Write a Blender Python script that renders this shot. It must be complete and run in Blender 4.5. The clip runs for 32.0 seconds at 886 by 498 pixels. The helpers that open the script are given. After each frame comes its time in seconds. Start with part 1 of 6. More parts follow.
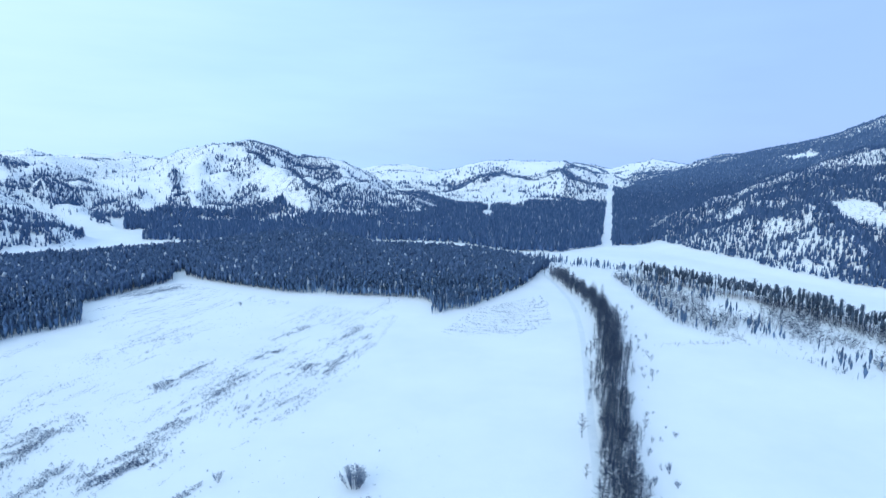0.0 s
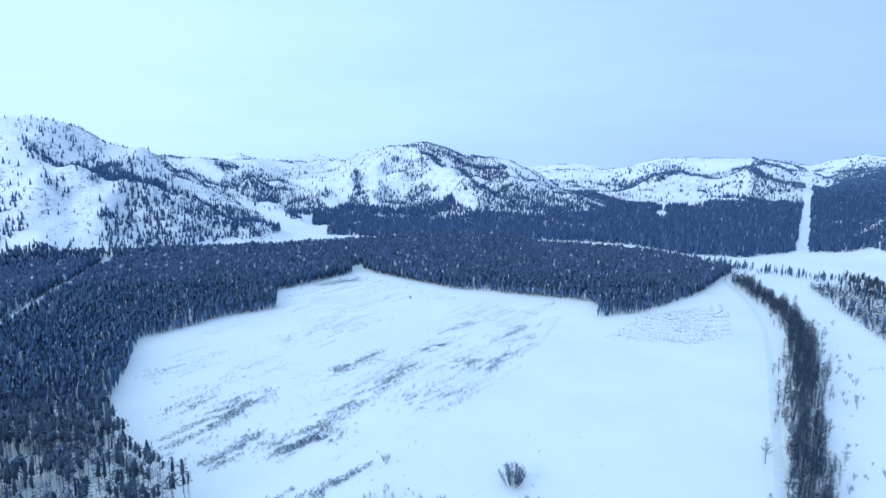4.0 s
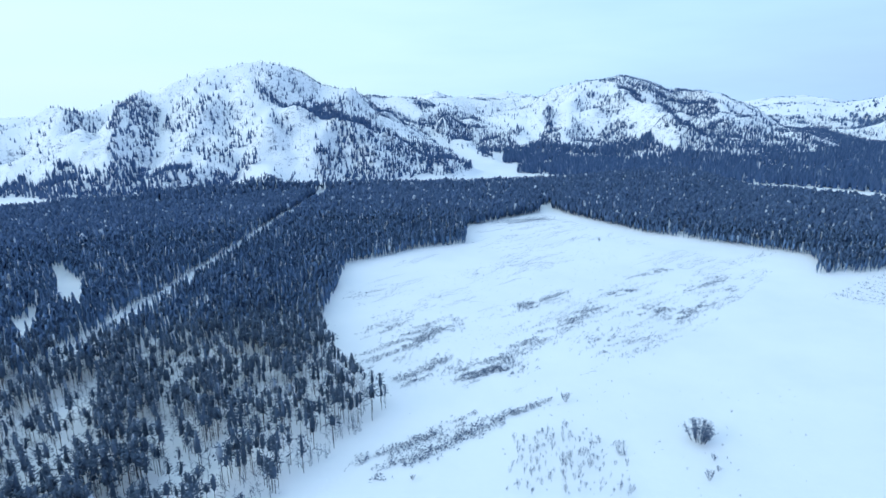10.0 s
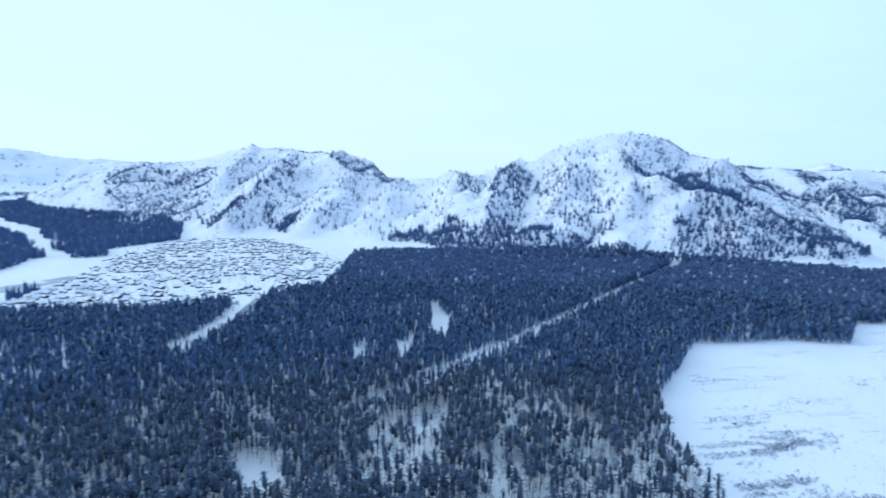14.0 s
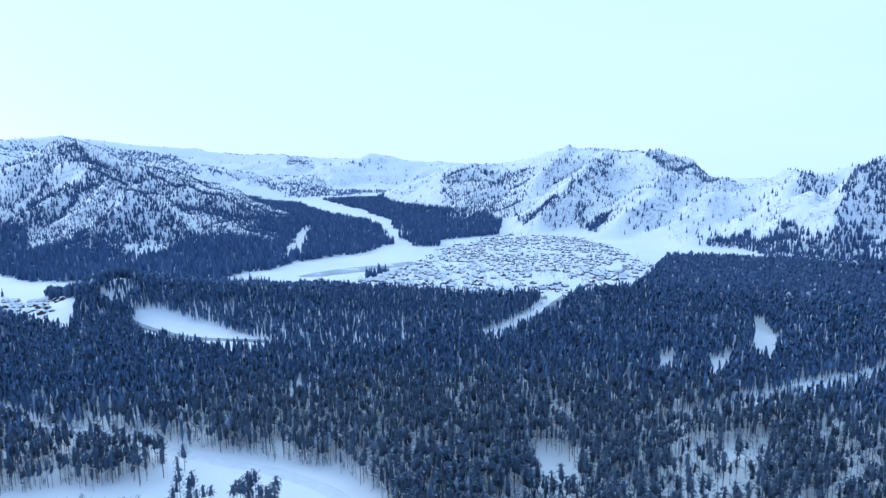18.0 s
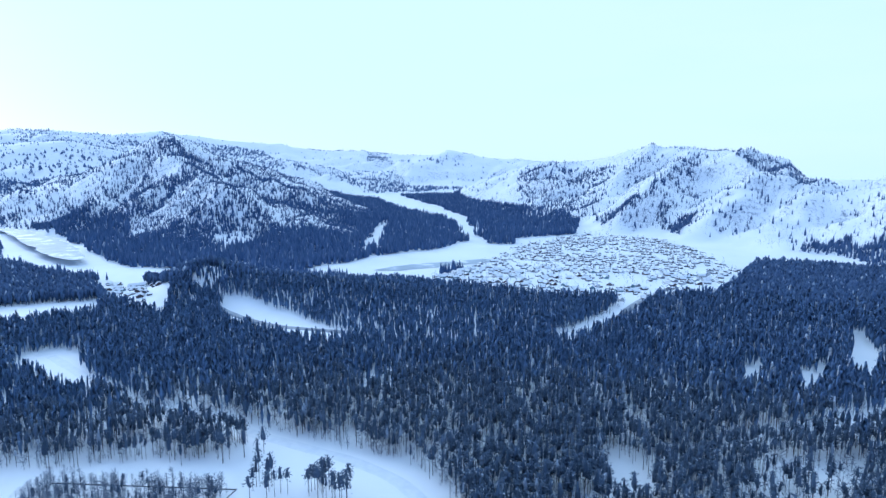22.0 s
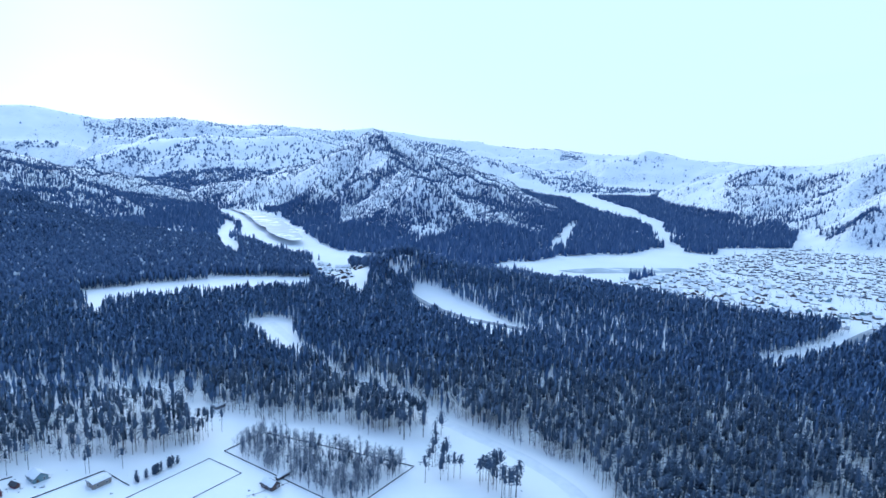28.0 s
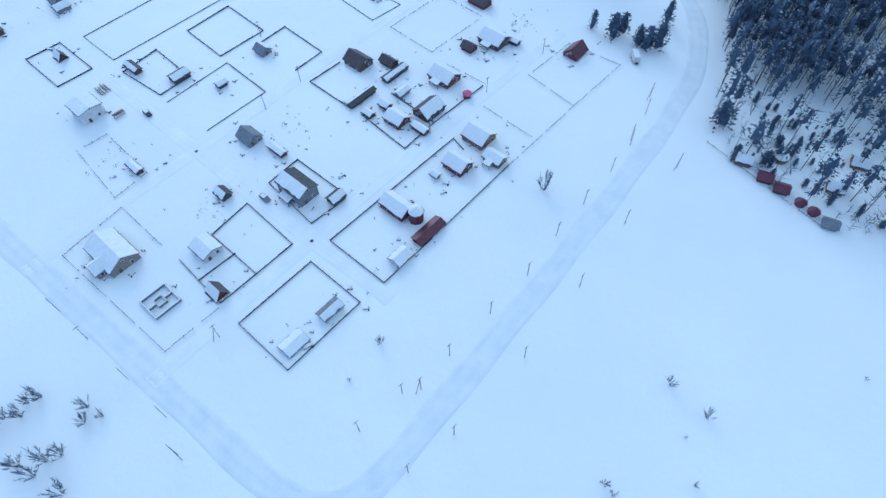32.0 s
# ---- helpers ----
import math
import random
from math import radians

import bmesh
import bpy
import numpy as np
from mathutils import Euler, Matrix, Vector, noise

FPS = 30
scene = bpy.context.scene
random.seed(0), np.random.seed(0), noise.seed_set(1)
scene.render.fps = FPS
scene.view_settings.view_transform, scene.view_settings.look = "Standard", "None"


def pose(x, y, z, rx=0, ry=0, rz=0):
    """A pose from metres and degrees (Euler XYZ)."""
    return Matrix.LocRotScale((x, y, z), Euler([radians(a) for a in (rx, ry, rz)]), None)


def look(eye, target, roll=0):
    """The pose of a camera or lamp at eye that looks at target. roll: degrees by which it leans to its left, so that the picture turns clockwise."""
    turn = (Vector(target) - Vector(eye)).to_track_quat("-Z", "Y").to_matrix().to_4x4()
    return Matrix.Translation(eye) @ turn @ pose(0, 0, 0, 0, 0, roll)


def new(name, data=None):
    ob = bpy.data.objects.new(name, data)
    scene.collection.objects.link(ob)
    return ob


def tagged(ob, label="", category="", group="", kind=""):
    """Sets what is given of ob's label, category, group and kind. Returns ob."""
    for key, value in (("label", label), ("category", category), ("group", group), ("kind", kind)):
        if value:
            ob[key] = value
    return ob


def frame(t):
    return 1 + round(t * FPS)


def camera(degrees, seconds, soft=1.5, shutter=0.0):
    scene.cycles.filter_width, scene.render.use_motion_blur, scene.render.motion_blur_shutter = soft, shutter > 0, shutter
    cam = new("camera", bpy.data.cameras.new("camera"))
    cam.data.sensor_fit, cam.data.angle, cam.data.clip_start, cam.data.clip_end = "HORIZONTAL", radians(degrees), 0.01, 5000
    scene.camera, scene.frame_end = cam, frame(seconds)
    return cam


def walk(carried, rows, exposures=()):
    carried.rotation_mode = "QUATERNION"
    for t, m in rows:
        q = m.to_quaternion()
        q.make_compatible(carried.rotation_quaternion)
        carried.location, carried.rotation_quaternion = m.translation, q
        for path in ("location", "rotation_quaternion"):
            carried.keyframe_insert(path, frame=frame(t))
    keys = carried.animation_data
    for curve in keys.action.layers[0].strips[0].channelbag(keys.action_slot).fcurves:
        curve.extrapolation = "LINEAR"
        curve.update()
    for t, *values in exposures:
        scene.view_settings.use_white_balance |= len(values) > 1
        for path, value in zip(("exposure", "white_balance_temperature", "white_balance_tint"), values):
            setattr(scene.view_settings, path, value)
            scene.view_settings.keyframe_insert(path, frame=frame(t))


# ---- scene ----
# The drone hovers in one place, turns to its left and then looks down.
EYE_Z = 150.0
cam = camera(72.6, 32.0, soft=1.45, shutter=0.4)
# seconds, heading to the left of north, pitch, lean
PATH = [
    (0, -0.00, -8.57, -1.28), (0.5, 0.57, -8.56, -1.27), (1, 2.12, -8.57, -1.29), (1.5, 6.44, -8.61, -1.35),
    (2, 8.42, -8.62, -1.34), (2.5, 8.75, -8.62, -1.18), (3, 11.09, -8.69, -0.88), (3.5, 15.56, -8.72, -0.71),
    (5.5, 15.85, -9.08, -0.15), (6, 16.24, -9.09, 0.03), (6.5, 19.67, -9.04, 0.10), (7, 23.89, -8.94, 0.19),
    (7.5, 26.16, -8.90, 0.24), (8, 27.77, -8.87, 0.29), (8.5, 29.12, -13.31, 0.47), (9, 30.04, -14.80, 0.49),
    (9.5, 31.96, -14.71, 0.69), (10, 33.85, -14.61, 0.77), (10.5, 36.06, -14.56, 0.77), (11, 37.71, -14.51, 0.68),
    (11.5, 39.14, -14.42, 0.57), (12, 41.18, -14.28, 0.48), (12.5, 46.32, -14.18, 0.30), (13, 52.28, -8.71, 0.20),
    (13.5, 59.15, -8.18, -0.07), (14, 66.63, -8.13, -0.15), (14.5, 73.30, -8.17, -0.36), (15, 79.52, -8.22, -0.53),
    (15.5, 85.00, -8.33, 0.28), (17.5, 95.10, -8.09, 0.82), (18, 95.68, -8.03, 0.68), (18.5, 96.54, -7.97, 0.65),
    (19, 97.50, -7.92, 0.64), (19.5, 98.55, -7.90, 0.50), (20, 99.37, -7.95, 0.50), (20.5, 100.57, -8.02, 0.45),
    (21, 101.39, -8.10, 0.32), (21.5, 102.07, -8.14, 0.21), (22, 102.84, -8.25, 0.11), (22.5, 103.57, -8.32, -0.04),
    (23, 104.13, -8.34, -0.25), (23.5, 104.70, -8.36, -0.49), (24, 105.19, -8.39, -0.62), (24.5, 105.70, -8.38, -0.80),
    (26.5, 110.56, -8.42, -1.32), (27, 113.23, -8.51, -1.45), (27.5, 117.33, -8.59, -1.44), (28, 120.63, -8.57, -1.36),
    (28.5, 122.79, -9.84, -1.28), (29, 124.46, -18.05, -1.26), (29.5, 125.84, -25.90, -1.18), (30, 126.56, -33.96, -1.05),
    (30.5, 127.09, -43.22, -0.65), (31, 127.80, -51.92, -0.10), (31.5, 128.72, -55.76, 0.46), (32, 129.51, -55.69, 0.98),
]
walk(cam, [(t, pose(0, 0, EYE_Z, 90 + p, 0, y) @ pose(0, 0, 0, 0, 0, -r)) for t, y, p, r in PATH],
     exposures=[(0, 0.0, 5530, 11), (2.5, 0.0, 5380, 11), (8.0, -0.03, 5430, 12), (9.0, 0.02, 5600, 9), (11, 0.02, 5650, 9.5), (14, 0.0, 5450, 12), (20, 0.0, 5150, 14), (28.3, 0.0, 5150, 13), (29.0, 0.24, 5150, 12), (29.8, 0.42, 5350, 11), (30.4, 0.38, 5480, 11), (31.0, 0.05, 5600, 10), (31.4, -0.14, 5300, 10), (32, -0.24, 5200, 10)])

# ---------------------------------------------------------------- light
SUN_HEADING, SUN_ELEVATION = 150.0, 12.0
world = bpy.data.worlds.new("world")
scene.world = world
world.use_nodes = True


def nodes_of(tree):
    """Short-hands for adding and linking nodes."""
    def add(kind, **sets):
        n = tree.nodes.new(kind)
        for key, value in sets.items():
            if key in n.inputs:
                n.inputs[key].default_value = value
        return n
    return add, tree.links.new


def heading(az, el=0.0):
    a, e = radians(az), radians(el)
    return Vector((-math.sin(a) * math.cos(e), math.cos(a) * math.cos(e), math.sin(e)))


def build_sky():
    tree = world.node_tree
    tree.nodes.clear()
    add, link = nodes_of(tree)
    out, back = add("ShaderNodeOutputWorld"), add("ShaderNodeBackground")
    link(back.outputs[0], out.inputs[0])
    sky = add("ShaderNodeTexSky")
    sky.sky_type, sky.sun_disc = "NISHITA", False
    sky.sun_elevation, sky.sun_rotation = radians(SUN_ELEVATION), radians(-SUN_HEADING)
    geo = add("ShaderNodeTexCoord")
    # the cloud deck is brightest over the hidden sun and darkens away from it
    side = add("ShaderNodeVectorMath")
    side.operation = "DOT_PRODUCT"
    side.inputs[1].default_value = heading(105, 12)
    link(geo.outputs["Generated"], side.inputs[0])
    ramp = add("ShaderNodeValToRGB")
    e = ramp.color_ramp.elements
    e[0].position, e[0].color = 0.0, (0.42, 0.58, 0.90, 1)
    e[1].position, e[1].color = 0.95, (0.80, 0.96, 1.0, 1)
    for pos, col in ((0.18, (0.47, 0.65, 0.93, 1)), (0.42, (0.58, 0.80, 0.99, 1)), (0.66, (0.72, 0.93, 0.99, 1))):
        k = ramp.color_ramp.elements.new(pos)
        k.color = col
    shift = add("ShaderNodeMath")
    shift.operation = "MULTIPLY_ADD"
    shift.inputs[1].default_value, shift.inputs[2].default_value = 0.6, 0.4
    link(side.outputs["Value"], shift.inputs[0])
    # long soft cloud streaks
    sep, flat = add("ShaderNodeMapping"), add("ShaderNodeTexNoise", Scale=2.2, Detail=5.0, Roughness=0.55)
    sep.inputs["Scale"].default_value = (1.0, 1.0, 6.0)
    link(geo.outputs["Generated"], sep.inputs["Vector"])
    link(sep.outputs[0], flat.inputs["Vector"])
    add_cloud = add("ShaderNodeMath")
    add_cloud.operation = "MULTIPLY_ADD"
    add_cloud.inputs[1].default_value = 0.36
    link(flat.outputs["Fac"], add_cloud.inputs[0])
    less = add("ShaderNodeMath")
    less.operation = "SUBTRACT"
    less.inputs[1].default_value = 0.18
    link(shift.outputs[0], less.inputs[0])
    link(less.outputs[0], add_cloud.inputs[2])
    link(add_cloud.outputs[0], ramp.inputs[0])
    mix = add("ShaderNodeMixRGB")
    mix.blend_type = "ADD"
    mix.inputs[0].default_value = 0.008
    link(ramp.outputs[0], mix.inputs[1])
    link(sky.outputs[0], mix.inputs[2])
    link(mix.outputs[0], back.inputs[0])
    back.inputs[1].default_value = 1.0


build_sky()
sun = new("sun", bpy.data.lights.new("sun", "SUN"))
sun.data.energy, sun.data.angle, sun.data.color = 1.05, radians(30), (1.0, 0.98, 0.95)
sun.matrix_world = look(heading(SUN_HEADING, SUN_ELEVATION + 11) * 100, (0, 0, 0))


# ---------------------------------------------------------------- materials
def material(name, rough=0.8, metal=0.0):
    m = bpy.data.materials.new(name)
    m.use_nodes = True
    b = m.node_tree.nodes["Principled BSDF"]
    b.inputs["Roughness"].default_value, b.inputs["Metallic"].default_value = rough, metal
    return m, b, *nodes_of(m.node_tree)


def ramp_of(add, link, fac, stops):
    r = add("ShaderNodeValToRGB")
    e = r.color_ramp.elements
    while len(e) > 1:
        e.remove(e[0])
    e[0].position, e[0].color = stops[0][0], (*stops[0][1], 1)
    for p, c in stops[1:]:
        e.new(p).color = (*c, 1)
    link(fac, r.inputs[0])
    return r


def noisy(name, stops, scale, rough=0.8, detail=6.0, bump=0.0, bump_scale=None, metal=0.0, coord="Object"):
    """A surface whose colour wanders through the stops with noise of that scale (per metre)."""
    m, b, add, link = material(name, rough, metal)
    co = add("ShaderNodeTexCoord")
    n = add("ShaderNodeTexNoise", Scale=scale, Detail=detail, Roughness=0.6)
    link(co.outputs[coord], n.inputs["Vector"])
    link(ramp_of(add, link, n.outputs["Fac"], stops).outputs[0], b.inputs["Base Color"])
    if bump:
        n2 = add("ShaderNodeTexNoise", Scale=bump_scale or scale * 6, Detail=6.0)
        link(co.outputs[coord], n2.inputs["Vector"])
        bp = add("ShaderNodeBump", Strength=bump, Distance=0.2)
        link(n2.outputs["Fac"], bp.inputs["Height"])
        link(bp.outputs[0], b.inputs["Normal"])
    return m


def per_island(name, stops, rough=0.85, per_object=False):
    """Foliage: every spray or twig has a colour of its own."""
    m, b, add, link = material(name, rough)
    if per_object:
        geo = add("ShaderNodeObjectInfo")
    else:
        geo = add("ShaderNodeNewGeometry")
    src = geo.outputs["Random"] if per_object else geo.outputs["Random Per Island"]
    link(ramp_of(add, link, src, stops).outputs[0], b.inputs["Base Color"])
    b.inputs["Specular IOR Level"].default_value = 0.1
    return m


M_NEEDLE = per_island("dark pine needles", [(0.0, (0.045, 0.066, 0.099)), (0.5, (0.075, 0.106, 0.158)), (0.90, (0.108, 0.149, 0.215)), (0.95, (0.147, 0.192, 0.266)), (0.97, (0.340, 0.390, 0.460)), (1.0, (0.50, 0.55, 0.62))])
# Paler blue imitates haze over the middle woods; the last stops are snow.
M_MIDNEEDLE = per_island("haze-tinted pine needles", [(0.0, (0.083, 0.134, 0.231)), (0.5, (0.119, 0.188, 0.314)), (0.87, (0.155, 0.233, 0.375)), (0.93, (0.179, 0.269, 0.414)), (0.95, (0.420, 0.480, 0.560)), (1.0, (0.58, 0.63, 0.70))])
# Bluer than the near needles: haze put into the base colour.
M_BLUENEEDLE = per_island("haze-tinted distant pine needles", [(0.0, (0.056, 0.090, 0.165)), (0.6, (0.080, 0.126, 0.222)), (0.96, (0.110, 0.160, 0.27)), (0.98, (0.34, 0.40, 0.48)), (1.0, (0.5, 0.55, 0.62))])
# The blue haze before the hills is painted into these needles.
M_FARNEEDLE = per_island("haze-tinted far pine needles", [(0.0, (0.052, 0.094, 0.196)), (0.6, (0.076, 0.128, 0.250)), (0.95, (0.105, 0.160, 0.29)), (0.985, (0.24, 0.30, 0.40)), (1.0, (0.34, 0.40, 0.50))])
# Lighter and bluer still: the thicker haze of the farthest ranges, painted in.
M_HAZENEEDLE = per_island("pale haze-blue pine needles", [(0.0, (0.085, 0.140, 0.265)), (0.6, (0.115, 0.182, 0.325)), (0.95, (0.15, 0.22, 0.37)), (1.0, (0.32, 0.39, 0.50))])
M_UNDER = per_island("bare undergrowth twigs", [(0.0, (0.062, 0.084, 0.124)), (0.6, (0.125, 0.155, 0.21)), (1.0, (0.30, 0.35, 0.42))])
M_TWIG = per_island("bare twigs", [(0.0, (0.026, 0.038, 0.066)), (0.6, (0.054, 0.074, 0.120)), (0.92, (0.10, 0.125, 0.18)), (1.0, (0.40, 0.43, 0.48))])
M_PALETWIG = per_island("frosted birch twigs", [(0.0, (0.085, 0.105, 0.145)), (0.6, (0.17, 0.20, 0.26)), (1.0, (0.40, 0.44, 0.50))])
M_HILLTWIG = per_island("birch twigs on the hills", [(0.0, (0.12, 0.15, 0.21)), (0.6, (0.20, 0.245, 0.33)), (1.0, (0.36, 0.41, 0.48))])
M_BARK = per_island("pine bark", [(0.0, (0.040, 0.040, 0.048)), (1.0, (0.095, 0.085, 0.085))])


def ground_material():
    m, b, add, link = material("snow and rock", 0.65)
    co, geo = add("ShaderNodeTexCoord"), add("ShaderNodeNewGeometry")
    big = add("ShaderNodeTexNoise", Scale=0.012, Detail=8.0, Roughness=0.6)
    fine = add("ShaderNodeTexNoise", Scale=0.35, Detail=8.0, Roughness=0.65)
    for n in (big, fine):
        link(co.outputs["Object"], n.inputs["Vector"])
    snow = ramp_of(add, link, big.outputs["Fac"], [(0.3, (0.81, 0.835, 0.86)), (0.5, (0.86, 0.875, 0.89)), (0.7, (0.90, 0.91, 0.92))])
    # rock and grass stick out of the snow where the slope is steep
    up = add("ShaderNodeSeparateXYZ")
    link(geo.outputs["True Normal"], up.inputs[0])
    rough = add("ShaderNodeTexNoise", Scale=0.13, Detail=8.0, Roughness=0.85)
    streak = add("ShaderNodeTexNoise", Scale=0.05, Detail=5.0, Roughness=0.65)
    link(co.outputs["Object"], rough.inputs["Vector"])
    # streaks down the slopes
    xy, turn, far, polar = add("ShaderNodeSeparateXYZ"), add("ShaderNodeMath"), add("ShaderNodeVectorMath"), add("ShaderNodeCombineXYZ")
    link(co.outputs["Object"], xy.inputs[0])
    turn.operation, far.operation = "ARCTAN2", "LENGTH"
    link(xy.outputs[0], turn.inputs[0])
    link(xy.outputs[1], turn.inputs[1])
    link(co.outputs["Object"], far.inputs[0])
    wide, deep = add("ShaderNodeMath"), add("ShaderNodeMath")
    wide.operation = deep.operation = "MULTIPLY"
    wide.inputs[1].default_value, deep.inputs[1].default_value = 1450.0, 0.22
    link(turn.outputs[0], wide.inputs[0])
    link(far.outputs["Value"], deep.inputs[0])
    link(wide.outputs[0], polar.inputs[0])
    link(deep.outputs[0], polar.inputs[1])
    link(polar.outputs[0], streak.inputs["Vector"])
    steep = add("ShaderNodeMapRange")
    for key, v in (("From Min", 0.97), ("From Max", 0.80), ("To Min", -0.20), ("To Max", 0.03)):
        steep.inputs[key].default_value = v
    link(up.outputs[2], steep.inputs["Value"])
    half = add("ShaderNodeMixRGB")
    half.inputs[0].default_value = 0.22
    link(rough.outputs["Fac"], half.inputs[1])
    link(streak.outputs["Fac"], half.inputs[2])
    lift = add("ShaderNodeMath")
    lift.operation = "ADD"
    link(half.outputs[0], lift.inputs[0])
    link(steep.outputs[0], lift.inputs[1])
    cover = ramp_of(add, link, lift.outputs[0], [(0.55, (0, 0, 0)), (0.62, (1, 1, 1))])
    rock = ramp_of(add, link, fine.outputs["Fac"], [(0.3, (0.085, 0.115, 0.17)), (0.7, (0.19, 0.235, 0.31))])
    mix = add("ShaderNodeMixRGB")
    link(cover.outputs[0], mix.inputs[0])
    link(snow.outputs[0], mix.inputs[1])
    link(rock.outputs[0], mix.inputs[2])
    link(mix.outputs[0], b.inputs["Base Color"])
    bp = add("ShaderNodeBump", Strength=0.35, Distance=0.5)
    link(fine.outputs["Fac"], bp.inputs["Height"])
    link(bp.outputs[0], b.inputs["Normal"])
    return m


M_GROUND = ground_material()


# ---------------------------------------------------------------- ground
def lattice(ix, iy, seed):
    """A random number from 0 to 1 for every whole-numbered place."""
    n = (ix.astype(np.int64) * 374761393 + iy.astype(np.int64) * 668265263 + seed * 974634541) & 0x7FFFFFFF
    n = ((n ^ (n >> 13)) * 1274126177) & 0x7FFFFFFF
    return ((n ^ (n >> 16)) & 0xFFFF) / 65535.0


def value_noise(x, y, seed=0):
    ix, iy = np.floor(x), np.floor(y)
    fx, fy = x - ix, y - iy
    fx, fy = fx * fx * (3 - 2 * fx), fy * fy * (3 - 2 * fy)
    a, b = lattice(ix, iy, seed), lattice(ix + 1, iy, seed)
    c, d = lattice(ix, iy + 1, seed), lattice(ix + 1, iy + 1, seed)
    return (a * (1 - fx) + b * fx) * (1 - fy) + (c * (1 - fx) + d * fx) * fy


def fbm(x, y, size, octaves=4, seed=0):
    total, amp, norm = 0.0, 1.0, 0.0
    for k in range(octaves):
        total = total + amp * value_noise(x / size + 17.3 * k, y / size - 9.1 * k, seed + k)
        norm, amp, size = norm + amp, amp * 0.5, size * 0.5
    return total / norm


def inside(poly, x, y):
    """Which of these places lie inside the polygon."""
    res = np.zeros(np.shape(x), bool)
    for (x0, y0), (x1, y1) in zip(poly, poly[1:] + poly[:1]):
        cross = ((y0 > y) != (y1 > y)) & (x < (x1 - x0) * (y - y0) / ((y1 - y0) or 1e-9) + x0)
        res ^= cross
    return res


def near_line(line, x, y):
    """Distance of these places from a line of points."""
    best = np.full(np.shape(x), 1e9)
    for (x0, y0), (x1, y1) in zip(line, line[1:]):
        dx, dy = x1 - x0, y1 - y0
        t = np.clip(((x - x0) * dx + (y - y0) * dy) / (dx * dx + dy * dy), 0, 1)
        best = np.minimum(best, np.hypot(x - x0 - t * dx, y - y0 - t * dy))
    return best


